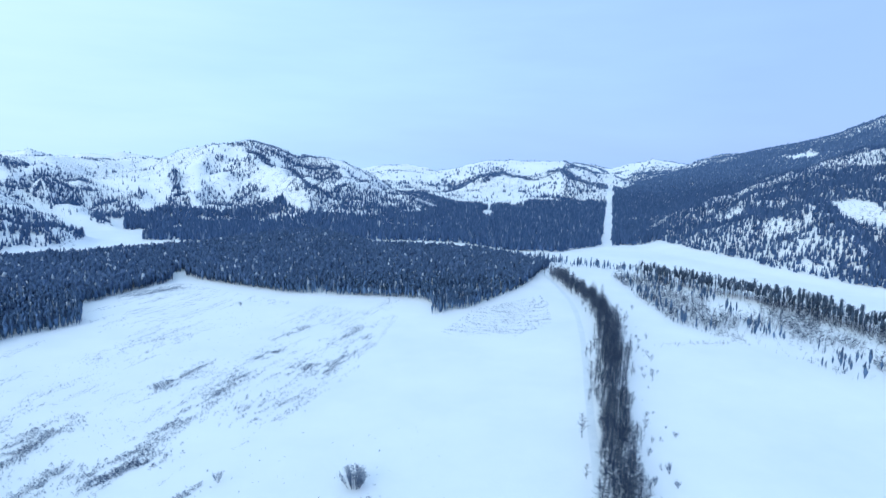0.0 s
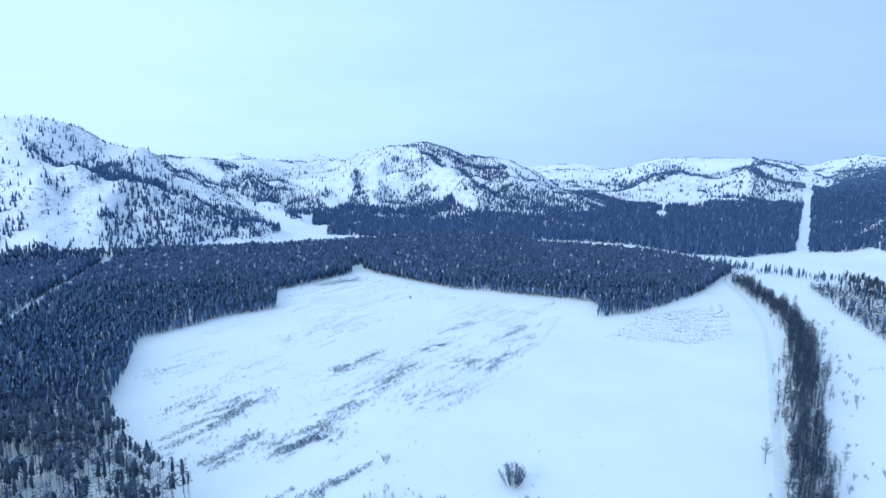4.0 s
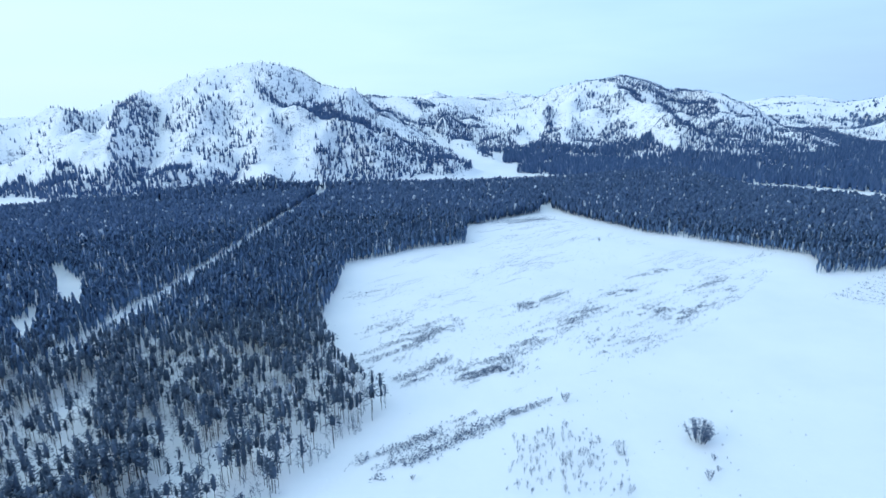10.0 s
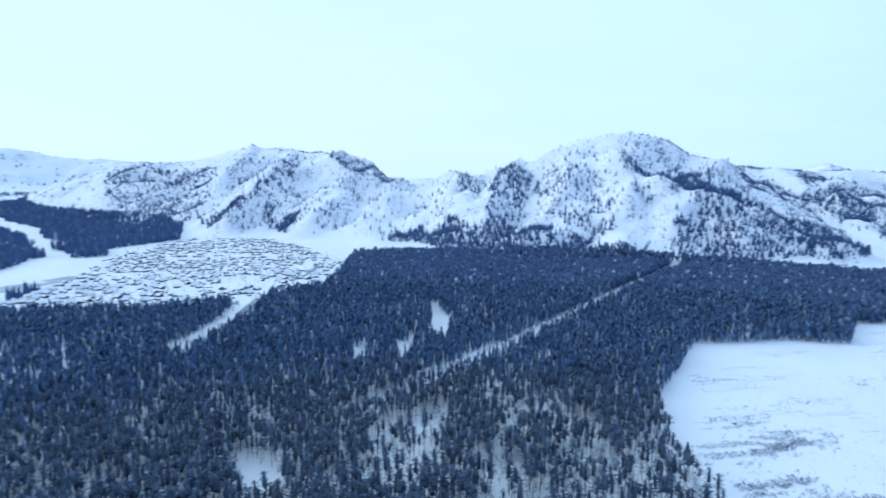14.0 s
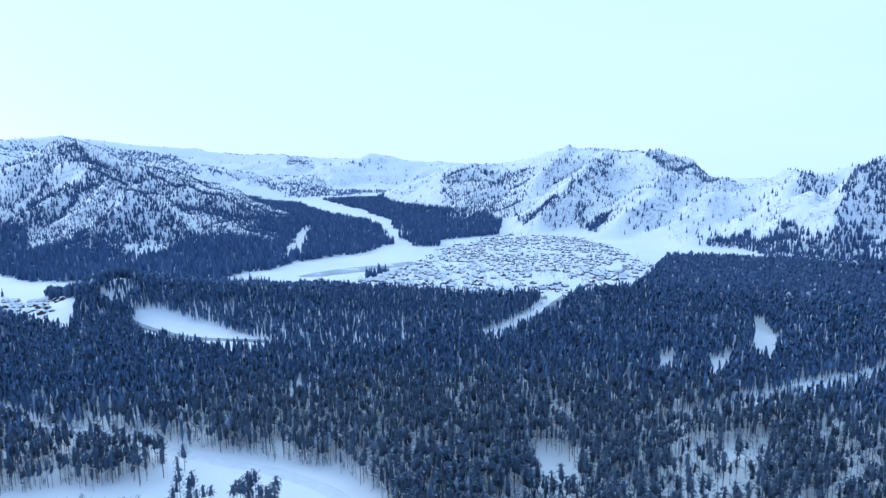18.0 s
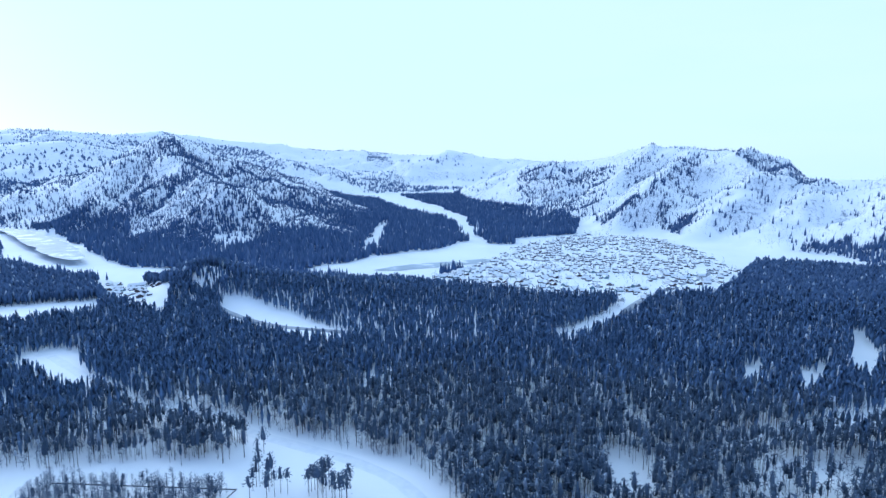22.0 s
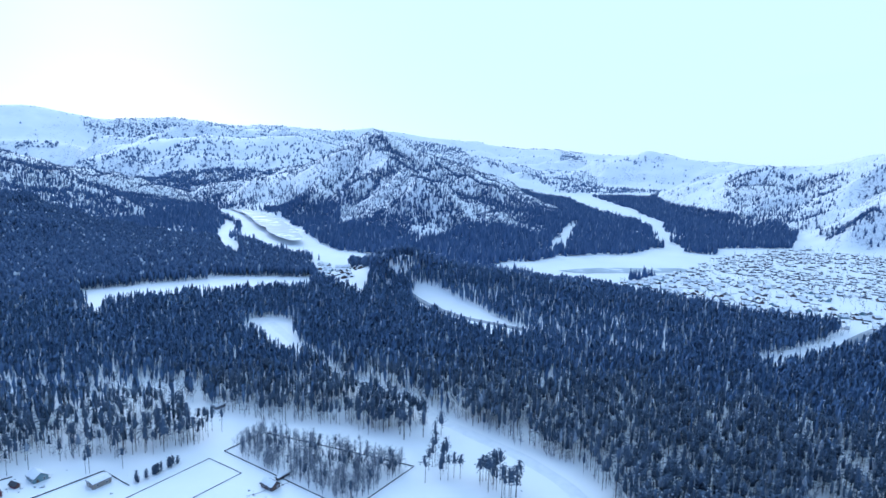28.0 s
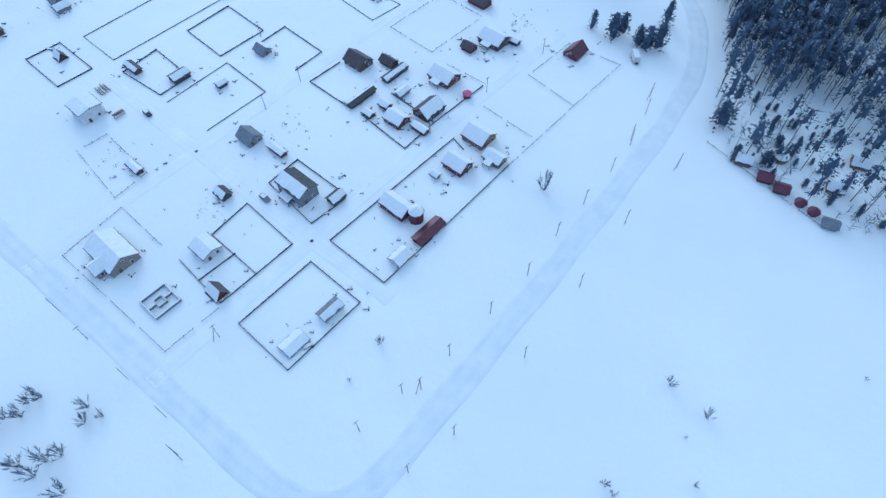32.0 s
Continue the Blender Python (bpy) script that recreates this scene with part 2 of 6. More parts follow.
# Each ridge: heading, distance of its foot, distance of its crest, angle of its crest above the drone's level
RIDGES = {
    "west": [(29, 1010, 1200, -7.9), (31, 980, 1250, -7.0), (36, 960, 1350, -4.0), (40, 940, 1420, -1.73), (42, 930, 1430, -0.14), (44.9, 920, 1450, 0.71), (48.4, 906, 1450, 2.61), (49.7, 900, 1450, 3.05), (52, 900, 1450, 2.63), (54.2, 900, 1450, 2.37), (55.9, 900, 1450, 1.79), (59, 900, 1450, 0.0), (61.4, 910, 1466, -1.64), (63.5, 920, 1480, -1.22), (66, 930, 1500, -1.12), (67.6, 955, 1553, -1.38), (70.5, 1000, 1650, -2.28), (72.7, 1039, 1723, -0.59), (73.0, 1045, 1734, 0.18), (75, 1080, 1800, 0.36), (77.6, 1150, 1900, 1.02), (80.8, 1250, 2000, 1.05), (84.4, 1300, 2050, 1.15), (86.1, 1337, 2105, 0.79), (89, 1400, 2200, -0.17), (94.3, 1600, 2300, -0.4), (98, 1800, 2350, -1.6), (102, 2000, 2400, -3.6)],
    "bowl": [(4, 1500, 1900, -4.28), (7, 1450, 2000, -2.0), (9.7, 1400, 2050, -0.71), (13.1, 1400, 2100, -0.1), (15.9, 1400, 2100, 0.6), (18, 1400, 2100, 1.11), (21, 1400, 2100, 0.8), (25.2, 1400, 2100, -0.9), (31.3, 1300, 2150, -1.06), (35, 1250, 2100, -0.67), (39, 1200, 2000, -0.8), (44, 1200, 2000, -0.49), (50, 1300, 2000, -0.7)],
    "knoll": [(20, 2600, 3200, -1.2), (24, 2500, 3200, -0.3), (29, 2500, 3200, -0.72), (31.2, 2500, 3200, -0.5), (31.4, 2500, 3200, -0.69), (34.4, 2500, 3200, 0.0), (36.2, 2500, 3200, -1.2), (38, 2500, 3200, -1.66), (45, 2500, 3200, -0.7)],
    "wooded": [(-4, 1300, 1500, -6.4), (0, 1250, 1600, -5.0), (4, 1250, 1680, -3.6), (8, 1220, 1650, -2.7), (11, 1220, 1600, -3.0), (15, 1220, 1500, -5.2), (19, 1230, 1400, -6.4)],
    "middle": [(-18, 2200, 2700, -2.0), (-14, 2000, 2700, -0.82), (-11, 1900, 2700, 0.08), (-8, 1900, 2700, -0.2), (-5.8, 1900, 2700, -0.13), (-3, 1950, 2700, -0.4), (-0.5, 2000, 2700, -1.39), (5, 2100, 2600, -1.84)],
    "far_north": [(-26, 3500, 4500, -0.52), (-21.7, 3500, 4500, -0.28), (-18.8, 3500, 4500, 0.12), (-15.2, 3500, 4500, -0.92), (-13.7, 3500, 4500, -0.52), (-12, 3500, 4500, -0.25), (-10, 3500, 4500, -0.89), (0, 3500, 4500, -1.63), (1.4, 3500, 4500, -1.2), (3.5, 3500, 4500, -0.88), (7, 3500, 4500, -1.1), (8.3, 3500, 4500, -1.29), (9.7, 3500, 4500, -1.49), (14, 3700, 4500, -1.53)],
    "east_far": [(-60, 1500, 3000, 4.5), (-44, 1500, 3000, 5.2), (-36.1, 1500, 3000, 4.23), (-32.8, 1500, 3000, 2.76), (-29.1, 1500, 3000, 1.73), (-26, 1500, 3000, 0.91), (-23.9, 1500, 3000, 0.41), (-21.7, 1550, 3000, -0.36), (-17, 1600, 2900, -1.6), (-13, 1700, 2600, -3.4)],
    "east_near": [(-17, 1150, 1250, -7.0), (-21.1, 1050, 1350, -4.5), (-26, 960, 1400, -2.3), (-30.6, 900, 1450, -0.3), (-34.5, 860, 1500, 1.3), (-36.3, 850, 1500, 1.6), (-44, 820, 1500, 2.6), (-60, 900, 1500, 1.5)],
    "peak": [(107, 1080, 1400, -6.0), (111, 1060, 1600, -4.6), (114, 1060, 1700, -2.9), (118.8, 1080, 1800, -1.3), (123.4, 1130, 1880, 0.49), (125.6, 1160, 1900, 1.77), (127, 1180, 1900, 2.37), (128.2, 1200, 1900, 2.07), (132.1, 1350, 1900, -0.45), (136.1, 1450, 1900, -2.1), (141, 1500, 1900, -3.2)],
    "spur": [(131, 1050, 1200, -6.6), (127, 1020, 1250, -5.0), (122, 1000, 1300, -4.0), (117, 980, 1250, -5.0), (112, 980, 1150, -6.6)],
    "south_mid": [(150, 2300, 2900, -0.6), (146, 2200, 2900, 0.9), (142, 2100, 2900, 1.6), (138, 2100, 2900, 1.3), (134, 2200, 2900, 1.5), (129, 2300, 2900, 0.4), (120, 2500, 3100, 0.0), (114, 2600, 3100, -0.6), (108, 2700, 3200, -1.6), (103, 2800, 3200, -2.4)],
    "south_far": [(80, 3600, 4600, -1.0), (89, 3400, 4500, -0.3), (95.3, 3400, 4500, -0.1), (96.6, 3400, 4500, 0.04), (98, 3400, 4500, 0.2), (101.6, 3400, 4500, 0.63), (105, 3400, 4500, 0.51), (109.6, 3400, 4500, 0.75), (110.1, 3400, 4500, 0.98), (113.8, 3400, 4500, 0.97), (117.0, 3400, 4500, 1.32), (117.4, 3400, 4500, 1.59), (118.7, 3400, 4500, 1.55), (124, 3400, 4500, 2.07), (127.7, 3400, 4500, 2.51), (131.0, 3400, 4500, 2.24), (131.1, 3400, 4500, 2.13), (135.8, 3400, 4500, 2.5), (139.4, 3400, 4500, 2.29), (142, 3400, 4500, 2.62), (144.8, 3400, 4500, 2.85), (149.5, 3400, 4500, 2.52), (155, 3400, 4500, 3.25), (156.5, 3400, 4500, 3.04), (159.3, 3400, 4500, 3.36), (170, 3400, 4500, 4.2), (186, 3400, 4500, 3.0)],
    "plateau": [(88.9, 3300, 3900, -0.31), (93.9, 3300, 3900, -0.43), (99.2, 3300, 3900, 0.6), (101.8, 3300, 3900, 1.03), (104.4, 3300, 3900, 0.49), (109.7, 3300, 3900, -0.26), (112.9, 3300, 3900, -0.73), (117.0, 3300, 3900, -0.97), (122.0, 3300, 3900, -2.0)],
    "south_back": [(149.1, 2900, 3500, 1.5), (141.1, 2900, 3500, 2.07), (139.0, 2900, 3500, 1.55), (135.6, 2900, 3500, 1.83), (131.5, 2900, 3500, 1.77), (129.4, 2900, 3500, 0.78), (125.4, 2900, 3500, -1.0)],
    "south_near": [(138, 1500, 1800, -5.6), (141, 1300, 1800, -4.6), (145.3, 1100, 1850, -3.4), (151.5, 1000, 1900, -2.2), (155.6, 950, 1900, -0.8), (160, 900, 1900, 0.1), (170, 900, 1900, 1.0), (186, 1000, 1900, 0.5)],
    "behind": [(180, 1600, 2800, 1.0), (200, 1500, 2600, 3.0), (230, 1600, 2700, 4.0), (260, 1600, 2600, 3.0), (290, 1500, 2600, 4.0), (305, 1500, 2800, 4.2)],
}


def ease(t):
    t = np.clip(t, 0, 1)
    return t * t * (3 - 2 * t)


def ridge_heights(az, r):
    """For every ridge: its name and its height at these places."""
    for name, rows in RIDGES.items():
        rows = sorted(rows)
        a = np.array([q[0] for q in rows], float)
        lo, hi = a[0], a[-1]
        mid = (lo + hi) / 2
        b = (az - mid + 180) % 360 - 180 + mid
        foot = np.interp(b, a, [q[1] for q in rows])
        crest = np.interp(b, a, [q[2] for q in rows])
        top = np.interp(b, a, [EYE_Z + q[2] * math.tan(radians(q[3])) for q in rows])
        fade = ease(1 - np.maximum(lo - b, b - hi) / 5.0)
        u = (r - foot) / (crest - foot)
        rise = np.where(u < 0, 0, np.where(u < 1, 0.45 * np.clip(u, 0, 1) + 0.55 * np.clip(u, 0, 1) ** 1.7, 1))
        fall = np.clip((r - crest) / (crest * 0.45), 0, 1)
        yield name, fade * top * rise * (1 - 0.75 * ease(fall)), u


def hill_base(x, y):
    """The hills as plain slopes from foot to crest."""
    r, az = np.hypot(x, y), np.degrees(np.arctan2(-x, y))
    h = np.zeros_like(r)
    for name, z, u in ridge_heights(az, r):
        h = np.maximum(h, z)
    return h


# Ribs that run down from the crests: places along them, with heights
RIBS = [
    [(-1134, 904, 211), (-1067, 853, 186), (-918, 800, 139), (-834, 803, 113), (-740, 849, 83), (-691, 899, 63), (-632, 922, 42), (-611, 1017, 8)],
    [(-1134, 904, 211), (-1058, 785, 159), (-965, 662, 105), (-895, 572, 69), (-881, 534, 37)],
    [(-921, 803, 139), (-847, 705, 90), (-786, 627, 51), (-771, 595, 22)],
    [(-1253, 738, 164), (-1149, 638, 129), (-1056, 565, 98), (-966, 505, 62), (-917, 487, 30)],
    [(-1347, 609, 132), (-1177, 556, 105), (-1067, 528, 83), (-941, 493, 46), (-874, 489, 20)],
    [(-2033, 216, 205), (-1850, 125, 132), (-1770, 84, 98)],
    [(-1942, 320, 191), (-1676, 232, 124), (-1490, 131, 71), (-1370, 90, 30)],
    [(-1825, 417, 178), (-1565, 418, 127), (-1414, 348, 98), (-1280, 250, 50), (-1240, 210, 20)],
    [(-1545, 549, 110), (-1354, 429, 81), (-1204, 330, 51), (-1151, 276, 18)],
    [(-1511, -1152, 224), (-1391, -1142, 175), (-1256, -1109, 119), (-1107, -1042, 66), (-1130, -1105, 34)],
    [(-1522, -1141, 222), (-1373, -1013, 168), (-1245, -890, 125), (-1073, -701, 105), (-1027, -609, 76), (-1040, -571, 44)],
    [(-1511, -1152, 224), (-1519, -1002, 165), (-1409, -783, 108), (-1340, -640, 62)],
    [(-1253, -899, 123), (-1165, -891, 102), (-1104, -896, 72), (-1122, -937, 45)],
    [(-685, 1987, 186), (-548, 1775, 130), (-437, 1637, 95), (-323, 1434, 70), (-303, 1463, 46)],
    [(-755, 1962, 173), (-682, 1677, 104), (-630, 1530, 70), (-600, 1460, 40)],
    [(-847, 1871, 123), (-720, 1615, 78), (-640, 1470, 40)],
    [(-1107, 1635, 96), (-962, 1448, 76), (-842, 1292, 54), (-729, 1221, 32), (-643, 1164, 6)],
    [(466, 1064, 37), (549, 1006, 80), (591, 982, 98), (592, 929, 88), (563, 829, 54), (544, 778, 21)],
    [(-669, -1567, 101), (-740, -1495, 80), (-783, -1368, 49), (-756, -1087, 14)],
]


def with_ribs(h, x, y):
    """The hills with their ribs: flanks fall off steeply to both sides of each line."""
    wob = (fbm(x, y, 110.0, 3, 44) - 0.5) * 34
    for rib in RIBS:
        px, py, pz = np.array(rib, float).T
        near = (x > px.min() - 190) & (x < px.max() + 190) & (y > py.min() - 190) & (y < py.max() + 190)
        if not near.any():
            continue
        qx, qy, best = x[near], y[near], np.full(near.sum(), -1e3)
        for k in range(len(rib) - 1):
            dx, dy = px[k + 1] - px[k], py[k + 1] - py[k]
            t = np.clip(((qx - px[k]) * dx + (qy - py[k]) * dy) / (dx * dx + dy * dy + 1e-6), 0, 1)
            d = np.hypot(qx - px[k] - t * dx, qy - py[k] - t * dy)
            d = np.sqrt(np.maximum(d + wob[near] * np.clip(d / 40, 0, 1), 0) ** 2 + 25.0) - 5
            best = np.maximum(best, pz[k] + t * (pz[k + 1] - pz[k]) - 0.62 * d)
        low = h[near]
        gap = np.clip(0.5 + (best - low) / 16.0, 0, 1)
        h[near] = low + (best - low) * gap + 4.0 * gap * (1 - gap)
    return h


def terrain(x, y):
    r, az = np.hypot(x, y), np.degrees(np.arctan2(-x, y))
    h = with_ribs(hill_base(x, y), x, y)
    # spurs and gullies on the slopes, small swells on the flat
    frac = np.clip(h / 60.0, 0, 1)
    gully = 1 - np.abs(2 * fbm(x + 0.35 * y, y, 300.0, 4, 3) - 1) * 2
    h = h + frac * (gully * 30 - 17) * np.clip(1.25 - h / 230.0, 0.10, 1)
    small = 1 - np.abs(2 * fbm(x - 0.3 * y, y, 95.0, 3, 14) - 1) * 2
    h = h + frac * (small * 13 - 7) * np.clip(1.3 - h / 230.0, 0.15, 1)
    # gullies that run down the slopes, a little aslant
    down = 1 - np.abs(2 * fbm(az * 24.4 + 0.5 * r, r * 0.36, 130.0, 3, 57) - 1) * 2
    h = h + frac * (down * 24 - 11) * np.clip(1.3 - h / 215.0, 0.06, 1) * ease((r - 850) / 200)
    # a low wooded rise before the village
    h = h + np.clip(8 + (-190 - y) * 0.06, 5, 22) * np.exp(-(near_line([(-605, -430), (-600, -310), (-612, -190), (-585, -120)], x, y) / 48.0) ** 2)
    # a rocky outcrop at its southern end
    h = h + 20 * np.exp(-np.hypot((x - (-585)) / 30.0, (y - (-402)) / 24.0) ** 1.3)
    h = h + frac * (fbm(x, y, 45.0, 3, 11) - 0.5) * 9
    # the far ranges are cut by broad valleys
    broad = 1 - np.abs(2 * fbm(x, y, 620.0, 4, 91) - 1) * 2
    h = h + ease((r - 3000) / 500) * frac * np.clip((4450 - r) / 700, 0, 1) * (broad * 110 - 70)
    h = h + ease((r - 2500) / 500) * frac * (fbm(x, y, 300.0, 4, 95) - 0.5) * 34
    swell = ease((r - 330) / 300.0)
    for line in ([(-1384, -1896), (-1120, -1335), (-850, -880), (-725, -660)], [(-765, -300), (-850, -230), (-960, -150), (-1100, -190)]):
        swell = swell * ease((near_line(line, x, y) - 70) / 140)
    return h + swell * (fbm(x, y, 260.0, 2, 21) - 0.5) * 9 * (1 - frac)


GRID_AZ = np.concatenate([np.arange(-44, 166, 0.4), np.arange(166, 316.5, 2.0)])
GRID_R = np.concatenate([[0.0], np.arange(30, 330, 30), np.arange(330, 880, 18), np.geomspace(880, 2400, 110), np.geomspace(2430, 4900, 60)])
rr, aa = np.meshgrid(GRID_R, np.radians(GRID_AZ), indexing="ij")
GRID_Z = terrain(-np.sin(aa) * rr, np.cos(aa) * rr)
GRID_Z[0] = 0
GRID_Z[:, -1] = GRID_Z[:, 0]


def ground_height(x, y):
    """The height of the ground sheet at these places."""
    x, y = np.asarray(x, float), np.asarray(y, float)
    r, az = np.hypot(x, y), (np.degrees(np.arctan2(-x, y)) + 44) % 360 - 44
    i = np.clip(np.searchsorted(GRID_R, r) - 1, 0, len(GRID_R) - 2)
    j = np.clip(np.searchsorted(GRID_AZ, az) - 1, 0, len(GRID_AZ) - 2)
    u = np.clip((r - GRID_R[i]) / (GRID_R[i + 1] - GRID_R[i]), 0, 1)
    v = np.clip((az - GRID_AZ[j]) / (GRID_AZ[j + 1] - GRID_AZ[j]), 0, 1)
    return (GRID_Z[i, j] * (1 - u) + GRID_Z[i + 1, j] * u) * (1 - v) + (GRID_Z[i, j + 1] * (1 - u) + GRID_Z[i + 1, j + 1] * u) * v


def build_ground():
    rs, n = GRID_R, len(GRID_AZ) - 1
    x, y, z = -np.sin(aa[1:, :-1]) * rr[1:, :-1], np.cos(aa[1:, :-1]) * rr[1:, :-1], GRID_Z[1:, :-1]
    co = np.concatenate([[[0, 0, 0]], np.stack([x, y, z], -1).reshape(-1, 3)])
    i, j = np.meshgrid(np.arange(len(rs) - 2), np.arange(n), indexing="ij")
    k = (j + 1) % n
    quads = np.stack([1 + i * n + j, 1 + i * n + k, 1 + (i + 1) * n + k, 1 + (i + 1) * n + j], -1).reshape(-1, 4)[:, ::-1]
    faces = [tuple(q) for q in quads.tolist()] + [(0, 1 + (q + 1) % n, 1 + q) for q in range(n)]
    me = bpy.data.meshes.new("ground")
    me.from_pydata(co.tolist(), [], faces)
    me.materials.append(M_GROUND)
    me.shade_smooth()
    bm = bmesh.new()
    bm.from_mesh(me)
    bmesh.ops.recalc_face_normals(bm, faces=bm.faces)
    if sum(f.normal.z for f in list(bm.faces)[:50]) < 0:
        bmesh.ops.reverse_faces(bm, faces=bm.faces)
    bm.to_mesh(me)
    bm.free()
    return tagged(new("ground", me), "snow-covered valley floor with rocky hills all round", "ground", kind="structure")


build_ground()


# ---------------------------------------------------------------- trees
def spray_tree(rng, sprays, height=1.0, bare=0.45, width=0.16, sides=5, size=0.09, shape="pine", thick=1.0, tri=False):
    """Corners and faces of a tree one metre high: a tapered trunk and many small sprays."""
    v, f, kind = [], [], []
    lean = rng.normal(0, 0.012, 2)
    for k, (z, rad) in enumerate(((0, 0.011), (0.55, 0.007), (0.97, 0.002))):
        for s in range(sides):
            a = 2 * math.pi * s / sides
            v.append((lean[0] * z * 3 + rad * math.cos(a), lean[1] * z * 3 + rad * math.sin(a), z))
    for k in range(2):
        for s in range(sides):
            q = (s + 1) % sides
            f.append((k * sides + s, k * sides + q, (k + 1) * sides + q, (k + 1) * sides + s))
            kind.append(0)
    for s in range(sprays):
        u = rng.random()
        z = bare + (1 - bare) * u
        if shape == "pine":
            reach = width * (0.35 + 0.9 * math.sin(math.pi * min(1, 0.18 + 0.8 * u)) ** 0.8) * (1 - 0.55 * u)
        elif shape == "spruce":
            reach = width * (1.05 - u) * 1.3
        else:
            reach = width * math.sin(math.pi * (0.12 + 0.86 * u)) ** 0.7
        a = rng.random() * 2 * math.pi
        d = reach * (0.35 + 0.65 * math.sqrt(rng.random()) if shape != "bare" else rng.random() ** 0.65)
        c = np.array((lean[0] * z * 3 + d * math.cos(a), lean[1] * z * 3 + d * math.sin(a), z + rng.normal(0, 0.012)))
        out = np.array((math.cos(a), math.sin(a), 0.25 if shape != "bare" else 0.75))
        out = out / np.linalg.norm(out)
        side = np.cross(out, rng.normal(0, 1, 3))
        side /= np.linalg.norm(side) + 1e-9
        L = size * rng.uniform(0.7, 1.4)
        if shape == "bare":
            p = [c - out * L, c + out * L * 0.9 + side * 0.15 * L * thick, c + side * 0.10 * L * thick - out * L * 0.5]
            b = len(v)
            v += [tuple(q) for q in p]
            f.append((b, b + 1, b + 2))
            kind.append(1)
        elif tri:
            b = len(v)
            v += [tuple(c - side * L * 0.6), tuple(c + side * L * 0.6), tuple(c + out * L * 1.1 + np.array((0, 0, -0.2 * L)))]
            f.append((b, b + 1, b + 2))
            kind.append(1)
        else:
            p = [c - out * L * 0.8, c + side * L * 0.55, c + out * L, c - side * L * 0.6 + np.array((0, 0, -0.25 * L))]
            b = len(v)
            v += [tuple(q) for q in p]
            f.append((b, b + 1, b + 2, b + 3))
            kind.append(1)
    return np.array(v), f, kind


def spindle_tree(rng, sides=5, rings=4, rad=0.07, bare=0.3, trunk=True, sprays=0, point=0.6, rough=0.35):
    """Corners and faces of a slim conifer one metre high: a ragged crown of a few rings on a thin trunk."""
    v, f, kind = [], [], []
    lean = rng.normal(0, 0.01, 2)
    if trunk:
        for z, q in ((0, 0.010), (bare + 0.1, 0.007)):
            v += [(q * math.cos(a), q * math.sin(a), z) for a in (0, 2.09, 4.19)]
        f += [(k, (k + 1) % 3, 3 + (k + 1) % 3, 3 + k) for k in range(3)]
        kind += [0] * 3
    base = len(v)
    for k in range(rings):
        u = k / (rings - 1) if rings > 1 else 0.5
        r = rad * (0.55 + 0.75 * math.sin(math.pi * (0.25 + 0.55 * u)) - point * u * 0.8)
        for s in range(sides):
            a = 2 * math.pi * (s + 0.5 * (k % 2)) / sides
            q = r * rng.uniform(1 - rough, 1 + rough)
            v.append((lean[0] * u + q * math.cos(a), lean[1] * u + q * math.sin(a), bare + (0.94 - bare) * u + rng.uniform(-1, 1) * 0.5 * (0.94 - bare) / rings))
    low, top = len(v), len(v) + 1
    v += [(0, 0, bare + 0.02 if trunk else 0), (lean[0], lean[1], 1.0)]
    for k in range(rings - 1):
        for s in range(sides):
            a, c = base + k * sides + s, base + k * sides + (s + 1) % sides
            f += [(a, c, c + sides), (a, c + sides, a + sides)]
    for s in range(sides):
        f += [(low, base + (s + 1) % sides, base + s), (top, base + (rings - 1) * sides + s, base + (rings - 1) * sides + (s + 1) % sides)]
    kind += [1] * (len(f) - len(kind))
    for _ in range(sprays):
        u, a = rng.random(), rng.random() * 6.28
        z, r = bare + (0.92 - bare) * u, rad * (1.25 - 0.8 * u)
        d, t = np.array((math.cos(a), math.sin(a), -0.15)), np.array((-math.sin(a), math.cos(a), 0.0))
        c, n = np.array((0, 0, z)) + d * r * 0.5, len(v)
        v += [tuple(c - t * 0.02), tuple(c + t * 0.02), tuple(c + d * r * 0.9 + t * rng.normal(0, 0.012))]
        f.append((n, n + 1, n + 2))
        kind.append(1)
    return np.array(v), f, kind


def fan_bush(rng, stems, twigs, spread=0.62, size=0.13):
    """Corners and faces of a leafless bush one metre high: stems that fan out from the root, and twigs along them."""
    v, f, kind, lines = [], [], [], []
    for k in range(stems):
        a, lean = rng.random() * 6.28, spread * math.sqrt(rng.random())
        tip = np.array((math.cos(a) * lean, math.sin(a) * lean, rng.uniform(0.72, 1.0) * math.sqrt(max(0.2, 1 - lean * lean * 0.8))))
        root, b = np.array((math.cos(a) * 0.05, math.sin(a) * 0.05, 0.0)), len(v)
        v += [tuple(root + (0.012, 0, 0)), tuple(root + (-0.006, 0.011, 0)), tuple(root + (-0.006, -0.011, 0)), tuple(tip)]
        f += [(b, b + 1, b + 3), (b + 1, b + 2, b + 3), (b + 2, b, b + 3)]
        kind += [0] * 3
        lines.append((root, tip))
    for root, tip in lines:
        for _ in range(twigs):
            u = rng.uniform(0.4, 0.98)
            p, way = root + (tip - root) * u, (tip - root) / np.linalg.norm(tip - root) + rng.normal(0, 0.38, 3)
            way[2] = abs(way[2])
            end, side, b = p + way * size * rng.uniform(0.6, 1.3), rng.normal(0, 0.02, 3), len(v)
            v += [tuple(p), tuple(p + side), tuple(end)]
            f.append((b, b + 1, b + 2))
            kind.append(1)
    return np.array(v), f, kind


